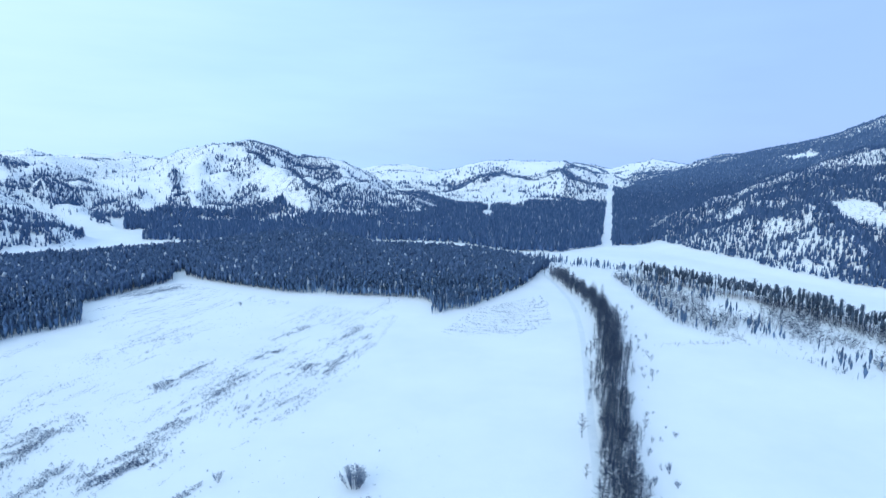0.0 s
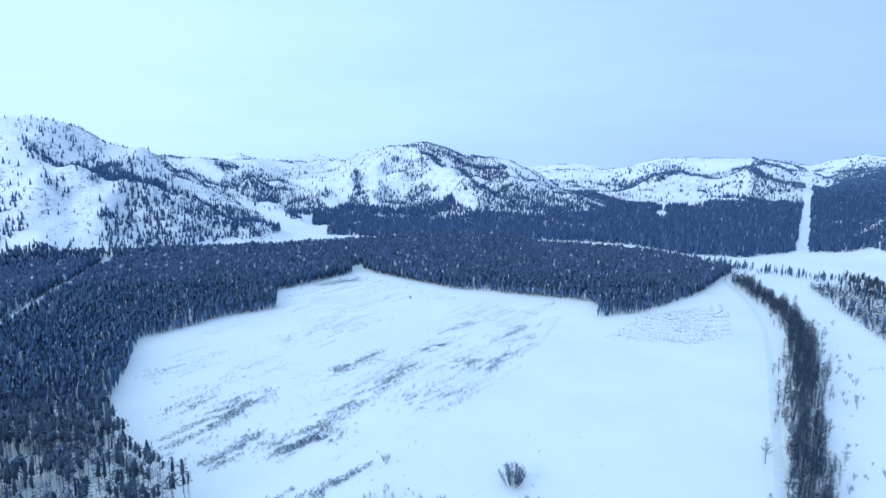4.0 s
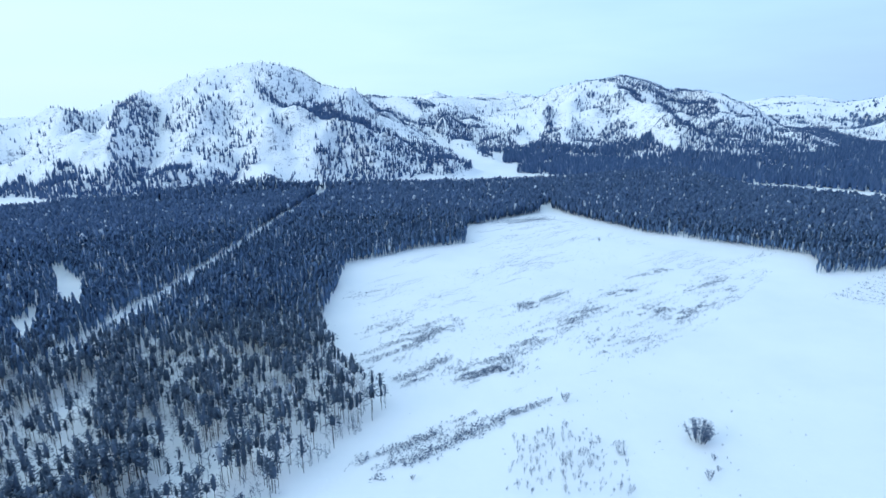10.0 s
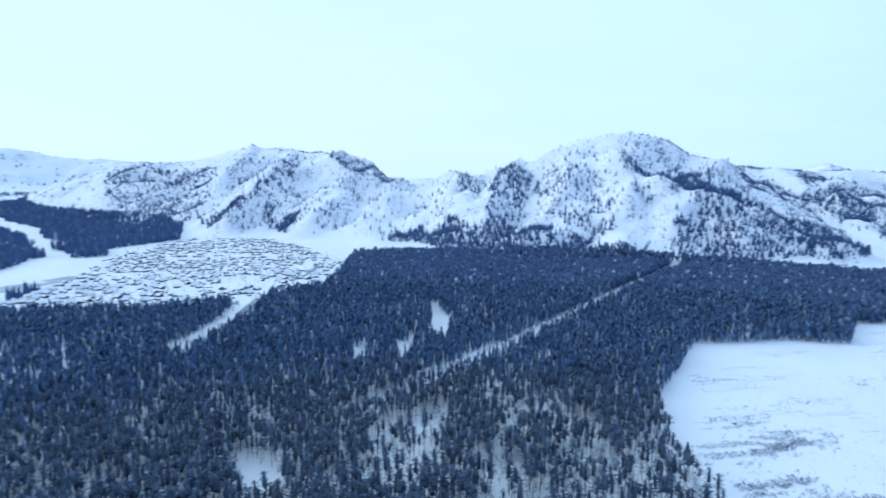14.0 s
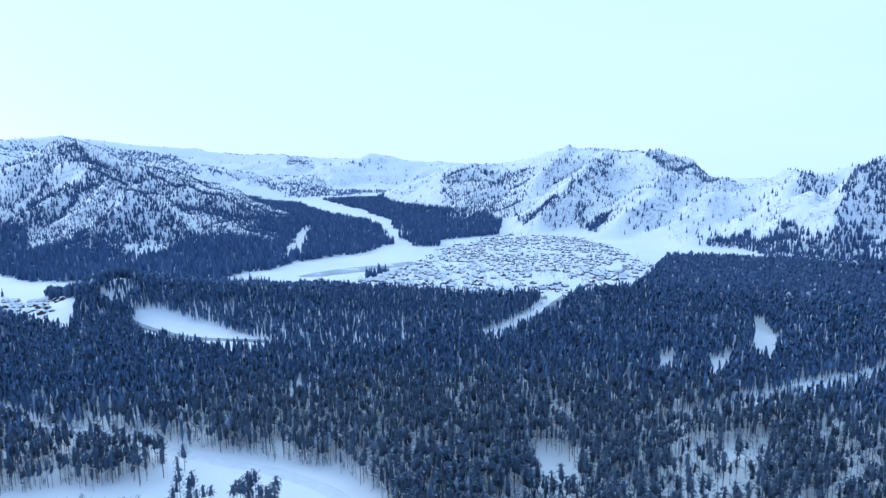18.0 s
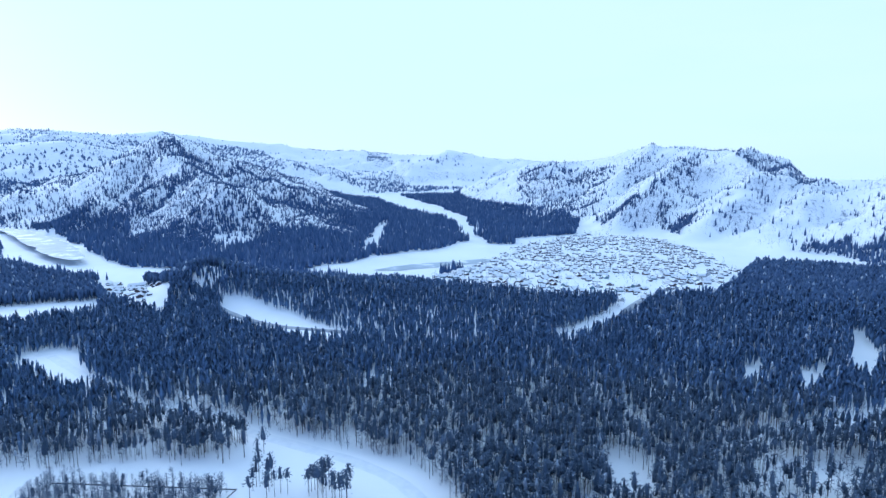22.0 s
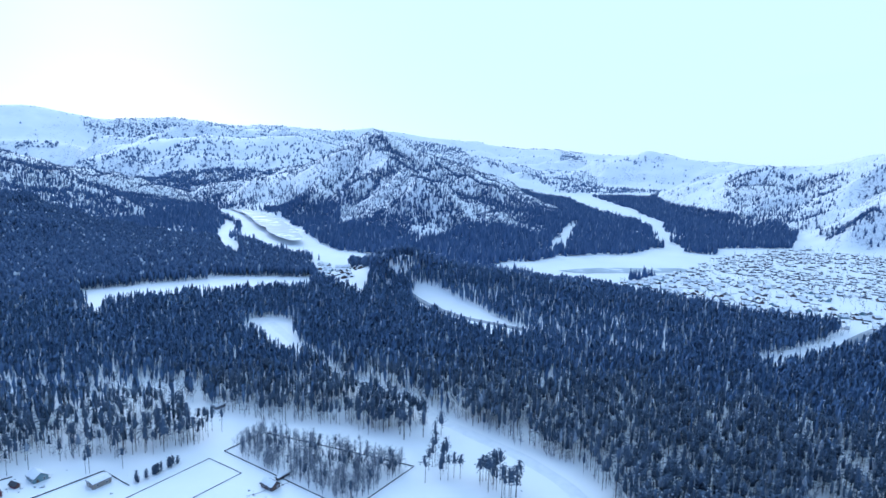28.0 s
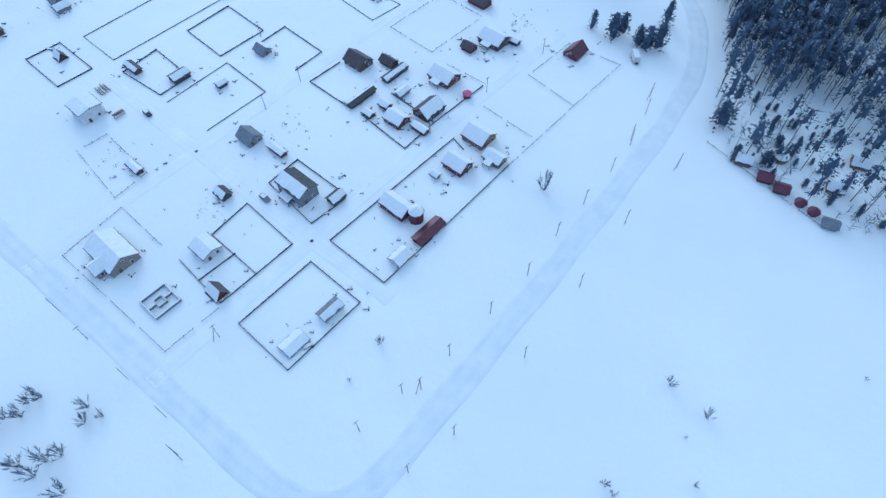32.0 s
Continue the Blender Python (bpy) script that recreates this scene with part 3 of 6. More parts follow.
def round_bush(rng, stems, twigs):
    """A clump of thin leafless stems one metre high, whose fine twigs make an airy round crown."""
    v, f, kind, tips = [], [], [], []
    for _ in range(stems):
        a, r = rng.random() * 6.28, math.sqrt(rng.random())
        tip = np.array((math.cos(a) * 0.40 * r, math.sin(a) * 0.40 * r, 0.5 + 0.42 * math.sqrt(1.02 - r * r) * rng.uniform(0.75, 1)))
        root, b = tip * (0.45, 0.45, 0), len(v)
        v += [tuple(root + (0.008, 0, 0)), tuple(root + (-0.004, 0.007, 0)), tuple(root + (-0.004, -0.007, 0)), tuple(tip)]
        f += [(b, b + 1, b + 3), (b + 1, b + 2, b + 3), (b + 2, b, b + 3)]
        kind += [0] * 3
        tips.append((root, tip))
    for root, tip in tips:
        for _ in range(twigs):
            u = rng.uniform(0.3, 1.0)
            p, way = root + (tip - root) * u, rng.normal(0, 1, 3) * (1, 1, 0.8) + (0, 0, 0.5)
            end, side, b = p + way / np.linalg.norm(way) * 0.15 * rng.uniform(0.4, 1.0), rng.normal(0, 0.008, 3), len(v)
            v += [tuple(p), tuple(p + side), tuple(end)]
            f.append((b, b + 1, b + 2))
            kind.append(1)
    return np.array(v), f, kind


def slim_cone(rng):
    """The least conifer, one metre high, for woods far off."""
    turn, r = rng.random() * 2, rng.uniform(0.13, 0.2)
    v = [(r * rng.uniform(0.6, 1.3) * math.cos(turn + k * 2.09), r * rng.uniform(0.6, 1.3) * math.sin(turn + k * 2.09), rng.uniform(0.02, 0.25)) for k in range(3)]
    v.append((rng.normal(0, 0.03), rng.normal(0, 0.03), 1.0))
    return np.array(v), [(0, 1, 3), (1, 2, 3), (2, 0, 3)], [1, 1, 1]


def pine(rng, sides, rings, rad, bare, sprays, size, trunk=True, heart=0.55, point=0.75):
    """A pine one metre high: trunk, a ragged dense heart of the crown, and sprays that break its outline."""
    v, f, kind = spindle_tree(rng, sides, rings, rad * heart, bare + 0.06, trunk, point=point, rough=0.55)
    v = [tuple(q) for q in v]
    for _ in range(sprays):
        u, a = rng.random() ** 0.8, rng.random() * 6.28
        z = bare + (0.95 - bare) * u
        r = rad * (0.55 + 0.75 * math.sin(math.pi * (0.25 + 0.55 * u)) - 0.6 * u) * rng.uniform(0.45, 1.4)
        d, t = np.array((math.cos(a), math.sin(a), rng.normal(0.05, 0.3))), np.array((-math.sin(a), math.cos(a), rng.normal(0, 0.25)))
        c, n, s = np.array((0, 0, z)) + d * r * 0.8, len(v), size * rng.uniform(0.6, 1.3)
        v += [tuple(c - t * s * 0.55 - d * s * 0.3), tuple(c + t * s * 0.5), tuple(c + d * s)]
        f.append((n, n + 1, n + 2))
        kind.append(1)
    return np.array(v), f, kind


def joined(name, templates, places, mats, label, category, which=None):
    """One mesh of many trees. places: rows of x, y, z, height, girth, turn."""
    cos, loops, totals, kinds, base = [], [], [], [], 0
    pick = which if which is not None else np.arange(len(places)) % len(templates)
    for k, (v, f, kind) in enumerate(templates):
        p = places[pick == k]
        if not len(p):
            continue
        c, s = np.cos(p[:, 5])[:, None], np.sin(p[:, 5])[:, None]
        g = (p[:, 3] * p[:, 4])[:, None]
        x = (v[None, :, 0] * c - v[None, :, 1] * s) * g + p[:, 0:1]
        y = (v[None, :, 0] * s + v[None, :, 1] * c) * g + p[:, 1:2]
        z = v[None, :, 2] * p[:, 3:4] + p[:, 2:3]
        cos.append(np.stack([x, y, z], -1).reshape(-1, 3))
        flat = np.array([q for face in f for q in face])
        loops.append((flat[None] + (base + np.arange(len(p)) * len(v))[:, None]).ravel())
        totals.append(np.tile([len(face) for face in f], len(p)))
        kinds.append(np.tile(kind, len(p)))
        base += len(p) * len(v)
    co, loop, total, kind = np.concatenate(cos), np.concatenate(loops), np.concatenate(totals), np.concatenate(kinds)
    me = bpy.data.meshes.new(name)
    me.vertices.add(len(co))
    me.vertices.foreach_set("co", co.ravel())
    me.loops.add(len(loop))
    me.loops.foreach_set("vertex_index", loop.astype(np.int32))
    me.polygons.add(len(total))
    me.polygons.foreach_set("loop_start", np.concatenate([[0], np.cumsum(total)[:-1]]).astype(np.int32))
    me.polygons.foreach_set("material_index", kind.astype(np.int32))
    for m in mats:
        me.materials.append(m)
    me.update(calc_edges=True)
    me.shade_smooth()
    return tagged(new(name, me), label, category, kind="stuff")


FIELD = [(-5, 580), (-17, 625), (-81, 623), (-170, 648), (-292, 709), (-320, 735), (-328, 765), (-336, 735), (-316, 695), (-352, 572), (-314, 510), (-342, 467), (-363, 385), (-303, 302), (-286, 273), (-247, 243), (-220, 224), (-171, 211),
         (-166, 196), (-168, 183), (-167, 156), (-163, 120), (-160, 12), (-168, -14), (-174, -24), (-197, -31), (-220, -41), (-240, -48), (-258, -62), (-276, -85), (-278, -101), (-283, -135), (-282, -160), (-272, -170), (-259, -181), (-247, -213), (-234, -238), (-223, -270), (-225, -305), (-211, -304), (-202, -261), (-190, -256), (-173, -274), (-150, -292), (-125, -303), (-101, -313), (-79, -322), (-50, -337), (-40, -420), (300, -420), (500, 300), (309, 389), (120, 480), (139, 678), (92, 689), (33, 599), (-10, 567)]
# woods on the valley floor, west and south of the field
WOODS = [(150, 830), (60, 960), (-105, 985), (-250, 1150), (-379, 960), (-495, 860), (-600, 770), (-705, 640), (-780, 565), (-850, 445), (-917, 352), (-925, 245), (-790, 195), (-690, 150), (-655, 70), (-640, -30), (-665, -110), (-700, -220), (-665, -420), (-635, -640), (-700, -800),
         (-600, -1300), (100, -1500), (300, -420), (-40, -340), (-90, -200), (-90, 60), (-163, 120), (-171, 211), (-303, 302), (-363, 385), (-314, 510), (-316, 695), (-170, 648), (-17, 625), (-10, 567), (33, 599), (92, 689), (135, 800)]
# cleared strips through the woods: the line and half its width
CUTS = [([(-660, 660), (-563, 493), (-447, 294), (-402, 211), (-374, 160)], 10), ([(-374, 160), (-352, 119), (-328, 78)], 5),
        ([(-740, 100), (-636, 55), (-560, 28), (-499, -11)], 13),
        ([(-340, -335), (-302, -257)], 5.5), ([(-302, -257), (-295, -202), (-281, -154), (-271, -100), (-247, -63)], 9)]
# a belt of thin birch wood behind the settlement
THIN = [(-153, -522), (-164, -455), (-193, -397), (-250, -318), (-225, -305), (-211, -304), (-173, -396), (-132, -464), (-115, -511)]
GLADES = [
    [(-392, -390), (-381, -422), (-364, -423), (-339, -393), (-315, -337), (-309, -300), (-332, -323)],
    [(-602, 243), (-560, 226), (-441, 180), (-460, 206), (-495, 221), (-523, 231)],
    [(-481, 174), (-447, 162), (-424, 154), (-416, 154), (-436, 166), (-469, 178)],
    [(-304, 19), (-301, 30), (-278, 37), (-253, 38), (-249, 16)],
    [(-557, -336), (-554, -369), (-515, -343), (-483, -308), (-456, -251), (-447, -204), (-454, -185), (-488, -199), (-540, -285)],
    [(-666, -558), (-642, -606), (-597, -564), (-551, -507), (-513, -437), (-494, -395), (-534, -413), (-574, -444)],
    [(-469, 135), (-462, 119), (-430, 111), (-412, 108), (-412, 117), (-436, 126)],
    [(-459, 159), (-407, 140), (-401, 143), (-422, 153), (-454, 165)],
    [(-551, -516), (-529, -556), (-480, -617), (-436, -563), (-406, -524), (-494, -460), (-531, -495)],
]
VILLAGE = [(-602, -36), (-649, -75), (-747, -190), (-810, -158), (-1046, -105), (-1179, -65), (-1306, 20), (-1252, 137), (-1051, 194), (-882, 213), (-786, 173), (-671, 78), (-632, -3)]
RIVER_SOUTH = [(-1501, -2227), (-1461, -1895), (-1176, -1346), (-994, -1012), (-748, -666), (-721, -571), (-715, -514), (-625, -458), (-619, -491), (-651, -579), (-647, -644), (-662, -716), (-743, -852), (-903, -1083), (-1073, -1346), (-1328, -1904)]
RIVER_BEND = [(-729, -371), (-805, -359), (-873, -322), (-961, -285), (-1023, -231), (-1126, -212), (-1347, -265), (-1518, -336), (-1666, -460), (-1908, -605), (-2221, -762), (-2404, -990), (-2790, -1194), (-2848, -962), (-2447, -714), (-1994, -471), (-1616, -303), (-1250, -216), (-1098, -173), (-1046, -105), (-975, -79), (-864, -110), (-796, -171), (-700, -237)]
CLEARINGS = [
    [(-1618, -675), (-1540, -719), (-1402, -750), (-1323, -708), (-1219, -610), (-1250, -529), (-1386, -549), (-1469, -582)],
    [(-1902, -747), (-1307, -536), (-1233, -506), (-1240, -491), (-1758, -668), (-1864, -708)],
    [(-1392, -463), (-1007, -383), (-950, -361), (-922, -341), (-1048, -354), (-1271, -409), (-1347, -434)],
    [(-1380, -2407), (-1535, -2464), (-1117, -1679), (-934, -1344), (-947, -1396), (-1290, -2025)],
    [(-931, -1149), (-747, -935), (-705, -882), (-630, -785), (-591, -707), (-597, -698), (-633, -740), (-869, -1043)],
    [(-531, -549), (-474, -599), (-438, -615), (-343, -656), (-324, -619), (-309, -580), (-353, -550), (-475, -498), (-501, -518)],
    [(-326, -577), (-319, -599), (-307, -584), (-290, -551), (-293, -523), (-308, -544)],
    [(-1220, -1013), (-1160, -987), (-1094, -931), (-1033, -873), (-1016, -831), (-1077, -881)],
]
RIVER_WOOD = [(-1160, -140), (-1290, -10), (-1500, 0), (-2100, -200), (-2300, -480), (-1900, -330), (-1560, -300), (-1300, -240)]


def tree_rows(rng, x, y, mean, spread, lo, hi, girth=(0.8, 1.25)):
    h = rng.normal(mean, spread, len(x)).clip(lo, hi)
    return np.stack([x, y, ground_height(x, y) - 0.2, h, rng.uniform(*girth, len(x)), rng.uniform(0, 6.28, len(x))], 1)


def in_cut(x, y, seed=5):
    hit = np.zeros(len(x), bool)
    for line, w in CUTS:
        hit |= near_line(line, x, y) < w * (0.75 + 0.5 * value_noise(x / 25, y / 25, seed))
    dx, dy = 9 * (value_noise(x / 9, y / 9, seed + 1) - 0.5), 9 * (value_noise(x / 9, y / 9, seed + 2) - 0.5)
    for poly in GLADES + CLEARINGS:
        hit |= inside(poly, x + dx, y + dy)
    return hit


def forest_places(rng):
    step = 2.9
    gx, gy = np.meshgrid(np.arange(-1000, 330, step), np.arange(-1500, 1200, step))
    x, y = gx.ravel() + rng.uniform(-0.48, 0.48, gx.size) * step, gy.ravel() + rng.uniform(-0.48, 0.48, gx.size) * step
    keep = inside(WOODS, x, y) & ~inside(FIELD, x, y) & ((np.degrees(np.arctan2(-x, y)) + 60) % 360 < 232)
    x, y = x[keep], y[keep]
    keep = ~in_cut(x, y)
    x, y = x[keep], y[keep]
    thin, r = fbm(x, y, 70.0, 3, 31), np.hypot(x, y)
    # the wood by the field's corner is open, the rest close
    open_wood = ease((62 - near_line(FIELD, x, y)) / 30) * (y > 95) * (y < 230)
    cabins = ease((222 - r) / 30) * (y > -34) * (y < 70)
    ragged = (y < -255) & (x > -240) & (r < 520)
    belt = inside(THIN, x, y)
    hillside = inside([(-558, -374), (-591, -212), (-546, -84), (-459, -70), (-452, -162), (-502, -283)], x, y)
    p = np.clip((thin - 0.20) * 7, 0.8, 1) * (1 - open_wood) + np.clip((thin - 0.26) * 4.5, 0.5, 1) * open_wood
    p = p * (1 - 0.82 * cabins) * np.where(belt, 0.22, np.where(ragged, 0.62, np.where(hillside, 0.55, 1)))
    p = np.where(r > 620, p * 0.72, np.where(r < 400, p * 0.68, p * 0.72))
    # clumps with gaps between them: open by the field and the settlement, close further off
    p = p * np.where(np.hypot(x - (-573), y - (-394)) < 17, 0.3, 1)
    clump = fbm(x, y, 17.0, 2, 37)
    p = p * np.where((r < 345) & (y > 85), np.clip((clump - 0.41) * 8, 0.14, 1), np.where(r < 470, np.clip((clump - 0.32) * 8, 0.5, 1), 1))
    keep = rng.random(len(x)) < p
    rows = tree_rows(rng, x[keep], y[keep], 13.2, 1.7, 8, 17.5, (0.78, 1.1))
    rows[:, 3] *= 1 + 0.07 * ease((450 - r[keep]) / 120) + 0.14 * ease((310 - r[keep]) / 60)
    return rows


def solid(name, v, f, mat):
    me = bpy.data.meshes.new(name)
    me.from_pydata([tuple(q) for q in v], [], [tuple(q) for q in f])
    me.materials.append(mat)
    return me


def single_trees(name, templates, rows, mats, label, category, group, parts=("trunk", "crown"), pick=None):
    """Trees that are things of their own, each with a trunk and a crown."""
    made = []
    for v, f, kind in templates:
        ft, fc = [q for q, k in zip(f, kind) if k == 0], [q for q, k in zip(f, kind) if k == 1]
        nt = max(max(q) for q in ft) + 1
        made.append((solid(parts[0], v[:nt], ft, mats[0]), solid(parts[1], v[nt:], [[c - nt for c in q] for q in fc], mats[1])))
    for i, (x, y, z, h, g, turn) in enumerate(rows):
        t, c = made[i % len(made) if pick is None else pick[i]]
        base = tagged(new(name), label if isinstance(label, str) else label[i], category, group)
        base.matrix_world = Matrix.LocRotScale((x, y, z), Euler((0, 0, turn)), (h * g, h * g, h))
        for nm, me in zip(parts, (t, c)):
            new(nm, me).parent = base


M_SAPLING = per_island("frosted weeds", [(0.0, (0.038, 0.064, 0.125)), (0.6, (0.078, 0.120, 0.21)), (1.0, (0.22, 0.28, 0.39))])
M_GREYTWIG = per_island("frosted bush twigs", [(0.0, (0.056, 0.084, 0.145)), (0.7, (0.125, 0.170, 0.26)), (1.0, (0.28, 0.34, 0.44))])
rng = np.random.default_rng(7)
PINE_NEAR = [pine(rng, 5, 3, rng.uniform(0.115, 0.175), rng.uniform(0.40, 0.64), 62, 0.048, heart=0.40) for _ in range(12)]
PINE_MID = [pine(rng, 3, 2, rng.uniform(0.095, 0.135), rng.uniform(0.34, 0.54), 5, 0.062, trunk=False, heart=0.80, point=0.62) for _ in range(14)]
PINE_FAR = [pine(rng, 3, 1, rng.uniform(0.11, 0.15), rng.uniform(0.30, 0.45), 2, 0.09, trunk=False, heart=1.15, point=0.5) for _ in range(12)]
BARE_NEAR = [spray_tree(rng, 80, size=0.11, width=0.17, bare=0.25, sides=4, shape="bare", thick=1.5) for _ in range(6)]
BARE_FAR = [spray_tree(rng, 9, size=0.22, width=0.20, bare=0.2, sides=3, shape="bare", thick=1.8) for _ in range(5)]
BUSH = [fan_bush(rng, 14, 20, 0.62, 0.24) for _ in range(5)]
SMALL_BUSH = [fan_bush(rng, 8, 9, 0.5, 0.26) for _ in range(6)]
SAPLING = [spray_tree(rng, 7, size=0.24, width=0.30, bare=0.05, sides=3, shape="spruce", tri=True) for _ in range(6)]
SAPLING = [(v[9:], [[c - 9 for c in q] for q in f[6:]], kind[6:]) for v, f, kind in SAPLING]
SCRUB_BARE = [(v[9:], [[c - 9 for c in q] for q in f[6:]], kind[6:]) for v, f, kind in BARE_FAR]
SLOPE = [slim_cone(rng) for _ in range(8)]
SLOPE_BARE = [(v[9:], [[c - 9 for c in q] for q in f[6:]], kind[6:]) for v, f, kind in (spray_tree(rng, 5, size=0.30, width=0.22, bare=0.15, sides=3, shape="bare") for k in range(5))]

places = forest_places(rng)
r = np.hypot(places[:, 0], places[:, 1])
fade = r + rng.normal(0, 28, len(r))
order = np.argsort(r)
nearest = np.zeros(len(r), bool)
nearest[order[:150]] = True
single_trees("pine_tree", PINE_NEAR, places[nearest], (M_BARK, M_NEEDLE), "tall dark pine with a bare lower trunk in snow", "tree", "pines at the wood's edge", pick=rng.integers(0, 10, 150))
# needle colour turns bluer by distance band, in place of real haze
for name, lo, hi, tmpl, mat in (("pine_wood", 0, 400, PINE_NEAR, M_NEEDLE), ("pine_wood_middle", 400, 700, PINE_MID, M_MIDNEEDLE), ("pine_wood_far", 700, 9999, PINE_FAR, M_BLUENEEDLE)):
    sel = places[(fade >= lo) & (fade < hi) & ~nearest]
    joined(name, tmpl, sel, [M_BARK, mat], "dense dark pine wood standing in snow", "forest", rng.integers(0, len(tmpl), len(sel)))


def undergrowth(rng):
    """Bare birches and saplings among the pines and along the cleared strips."""
    x, y = rng.uniform(-760, -140, 34000), rng.uniform(-480, 560, 34000)
    keep = inside(WOODS, x, y) & ~inside(FIELD, x, y)
    x, y = x[keep], y[keep]
    edge = np.full(len(x), 1e9)
    for line, w in CUTS:
        edge = np.minimum(edge, np.abs(near_line(line, x, y) - w))
    edge = np.minimum(edge, near_line(FIELD, x, y))
    p = np.where((edge < 12) | inside(THIN, x, y), 0.8, np.where((np.hypot(x, y) < 380) | ((y < -255) & (x > -240)), 0.5, 0.06))
    hollow = np.zeros(len(x), bool)
    for line, w in CUTS:
        hollow |= near_line(line, x, y) < w * 0.6
    for poly in GLADES:
        hollow |= inside(poly, x, y)
    keep = (rng.random(len(x)) < p) & ~hollow
    return tree_rows(rng, x[keep], y[keep], 7.0, 2.0, 3, 11)


sel = undergrowth(rng)
joined("birch_undergrowth", BARE_FAR, sel, [M_UNDER, M_UNDER], "bare frosted birches between the pines", "forest", rng.integers(0, 5, len(sel)))

# the strip of bare poplars beside the field road
STRIP = [(66, 180), (84, 253), (113, 377), (135, 470), (155, 545), (163, 600), (160, 666), (146, 778)]


def along(rng, line, n, width):
    seg = np.array([math.dist(a, b) for a, b in zip(line, line[1:])])
    at = rng.uniform(0, seg.sum(), n)
    k = np.searchsorted(np.cumsum(seg), at).clip(0, len(seg) - 1)
    t = (at - (np.cumsum(seg) - seg)[k]) / seg[k]
    p = np.array(line, float)
    q = p[k] + (p[k + 1] - p[k]) * t[:, None] + rng.normal(0, width / 2, (n, 2))
    return q[:, 0], q[:, 1]


x, y = along(rng, STRIP, 1150, 12)
sel = tree_rows(rng, x, y, 11.5, 2.5, 5, 16, (0.9, 1.4))
single_trees("poplar_tree", BARE_NEAR, sel[:220], (M_TWIG, M_TWIG), "bare dark poplar of a windbreak beside a snowy road", "tree", "poplars of the windbreak")
joined("windbreak", BARE_NEAR, sel[220:], [M_TWIG, M_TWIG], "close windbreak of bare poplars", "trees", rng.integers(0, 6, 930))
x, y = along(rng, [(95, 240), (140, 380), (178, 560), (190, 620)], 48, 12)
joined("windbreak_shrubs", SMALL_BUSH, tree_rows(rng, x, y, 3.4, 1.2, 1.2, 6, (0.7, 1.1)), [M_TWIG, M_GREYTWIG], "low bare shrubs beside the windbreak", "shrubs", rng.integers(0, 5, 48))


def scatter(rng, poly, n):
    xs, ys = [p[0] for p in poly], [p[1] for p in poly]
    x, y = rng.uniform(min(xs), max(xs), n), rng.uniform(min(ys), max(ys), n)
    keep = inside(poly, x, y)
    return x[keep], y[keep]


# scrub and a row of pines on the far side of the windbreak
SCRUB = [(220, 775), (301, 755), (337, 694), (374, 630), (449, 508), (341, 360), (288, 421), (276, 457), (248, 503), (221, 561), (218, 654)]
x, y = scatter(rng, SCRUB, 16000)
streak = fbm(x * 0.8 + y * 0.3, y * 0.35 - x * 0.5, 34.0, 3, 61)
lower = near_line([(219, 556), (250, 508), (278, 462), (290, 424), (304, 393)], x, y)
keep = rng.random(len(x)) < np.clip((streak - 0.43) * 9 + 0.75 * (lower < 16), 0.05, 0.85)
x, y, lower = x[keep], y[keep], lower[keep]
sel = tree_rows(rng, x, y, 6.5, 2.2, 2, 12, (0.8, 1.5))
sel[:, 3] *= np.where(lower < 16, 0.5, 1)
joined("scrub", SCRUB_BARE, sel, [M_TWIG, M_TWIG], "bare willow scrub on the snowy flats", "shrubs", rng.integers(0, 5, len(x)))
x, y = along(rng, [(258, 780), (290, 727), (320, 686), (353, 648), (380, 591), (400, 526), (490, 451)], 620, 15)
joined("pine_row", PINE_NEAR, tree_rows(rng, x, y, 17, 3.5, 8, 23, (0.8, 1.1)), [M_BARK, M_NEEDLE], "ragged row of dark pines across the flats", "trees", rng.integers(0, 12, len(x)))
x, y = along(rng, [(100, 935), (175, 868), (290, 800)], 160, 16)
joined("pine_clumps", PINE_MID, tree_rows(rng, x, y, 9, 3, 4, 15), [M_BARK, M_MIDNEEDLE], "low clumps of young pines in snow", "trees", rng.integers(0, 8, 160))
x, y = scatter(rng, SCRUB, 1300)
keep = fbm(x * 0.8 + y * 0.3, y * 0.35 - x * 0.5, 40.0, 3, 61) > 0.55
joined("scrub_pines", PINE_MID, tree_rows(rng, x[keep], y[keep], 8.5, 3, 3, 15, (0.9, 1.3)), [M_BARK, M_MIDNEEDLE], "small pines standing among the scrub", "trees", rng.integers(0, 8, keep.sum()))
x, y = along(rng, [(180, 482), (205, 490), (245, 496)], 60, 5)
joined("ditch_scrub", BARE_FAR, tree_rows(rng, x, y, 2.2, 0.6, 1, 4, (1.2, 2.0)), [M_TWIG, M_TWIG], "thin line of scrub along a ditch", "shrubs", rng.integers(0, 5, 60))

# young pines and weeds in rows on the fallow field: two ends, number, width, height
ROWS = [(-153, 162, -126, 237, 95, 5.5, 1.7), (-142, 160, -109, 258, 120, 5.5, 1.8), (-183, 230, -177, 270, 70, 9, 1.7), (-160, 252, -142, 279, 130, 14, 1.7), (-213, 265, -207, 320, 150, 13, 1.6), (-244, 271, -234, 304, 60, 10, 1.5),
        (-182, 362, -164, 415, 90, 9, 1.6), (-154, 272, -134, 404, 260, 12, 1.5), (-115, 326, -94, 363, 110, 20, 1.5), (-143, 470, -116, 524, 60, 7, 1.5), (-104, 398, -92, 420, 60, 12, 1.6), (-83, 392, -61, 494, 130, 9, 1.5),
        (-93, 467, -70, 523, 70, 10, 1.5)]
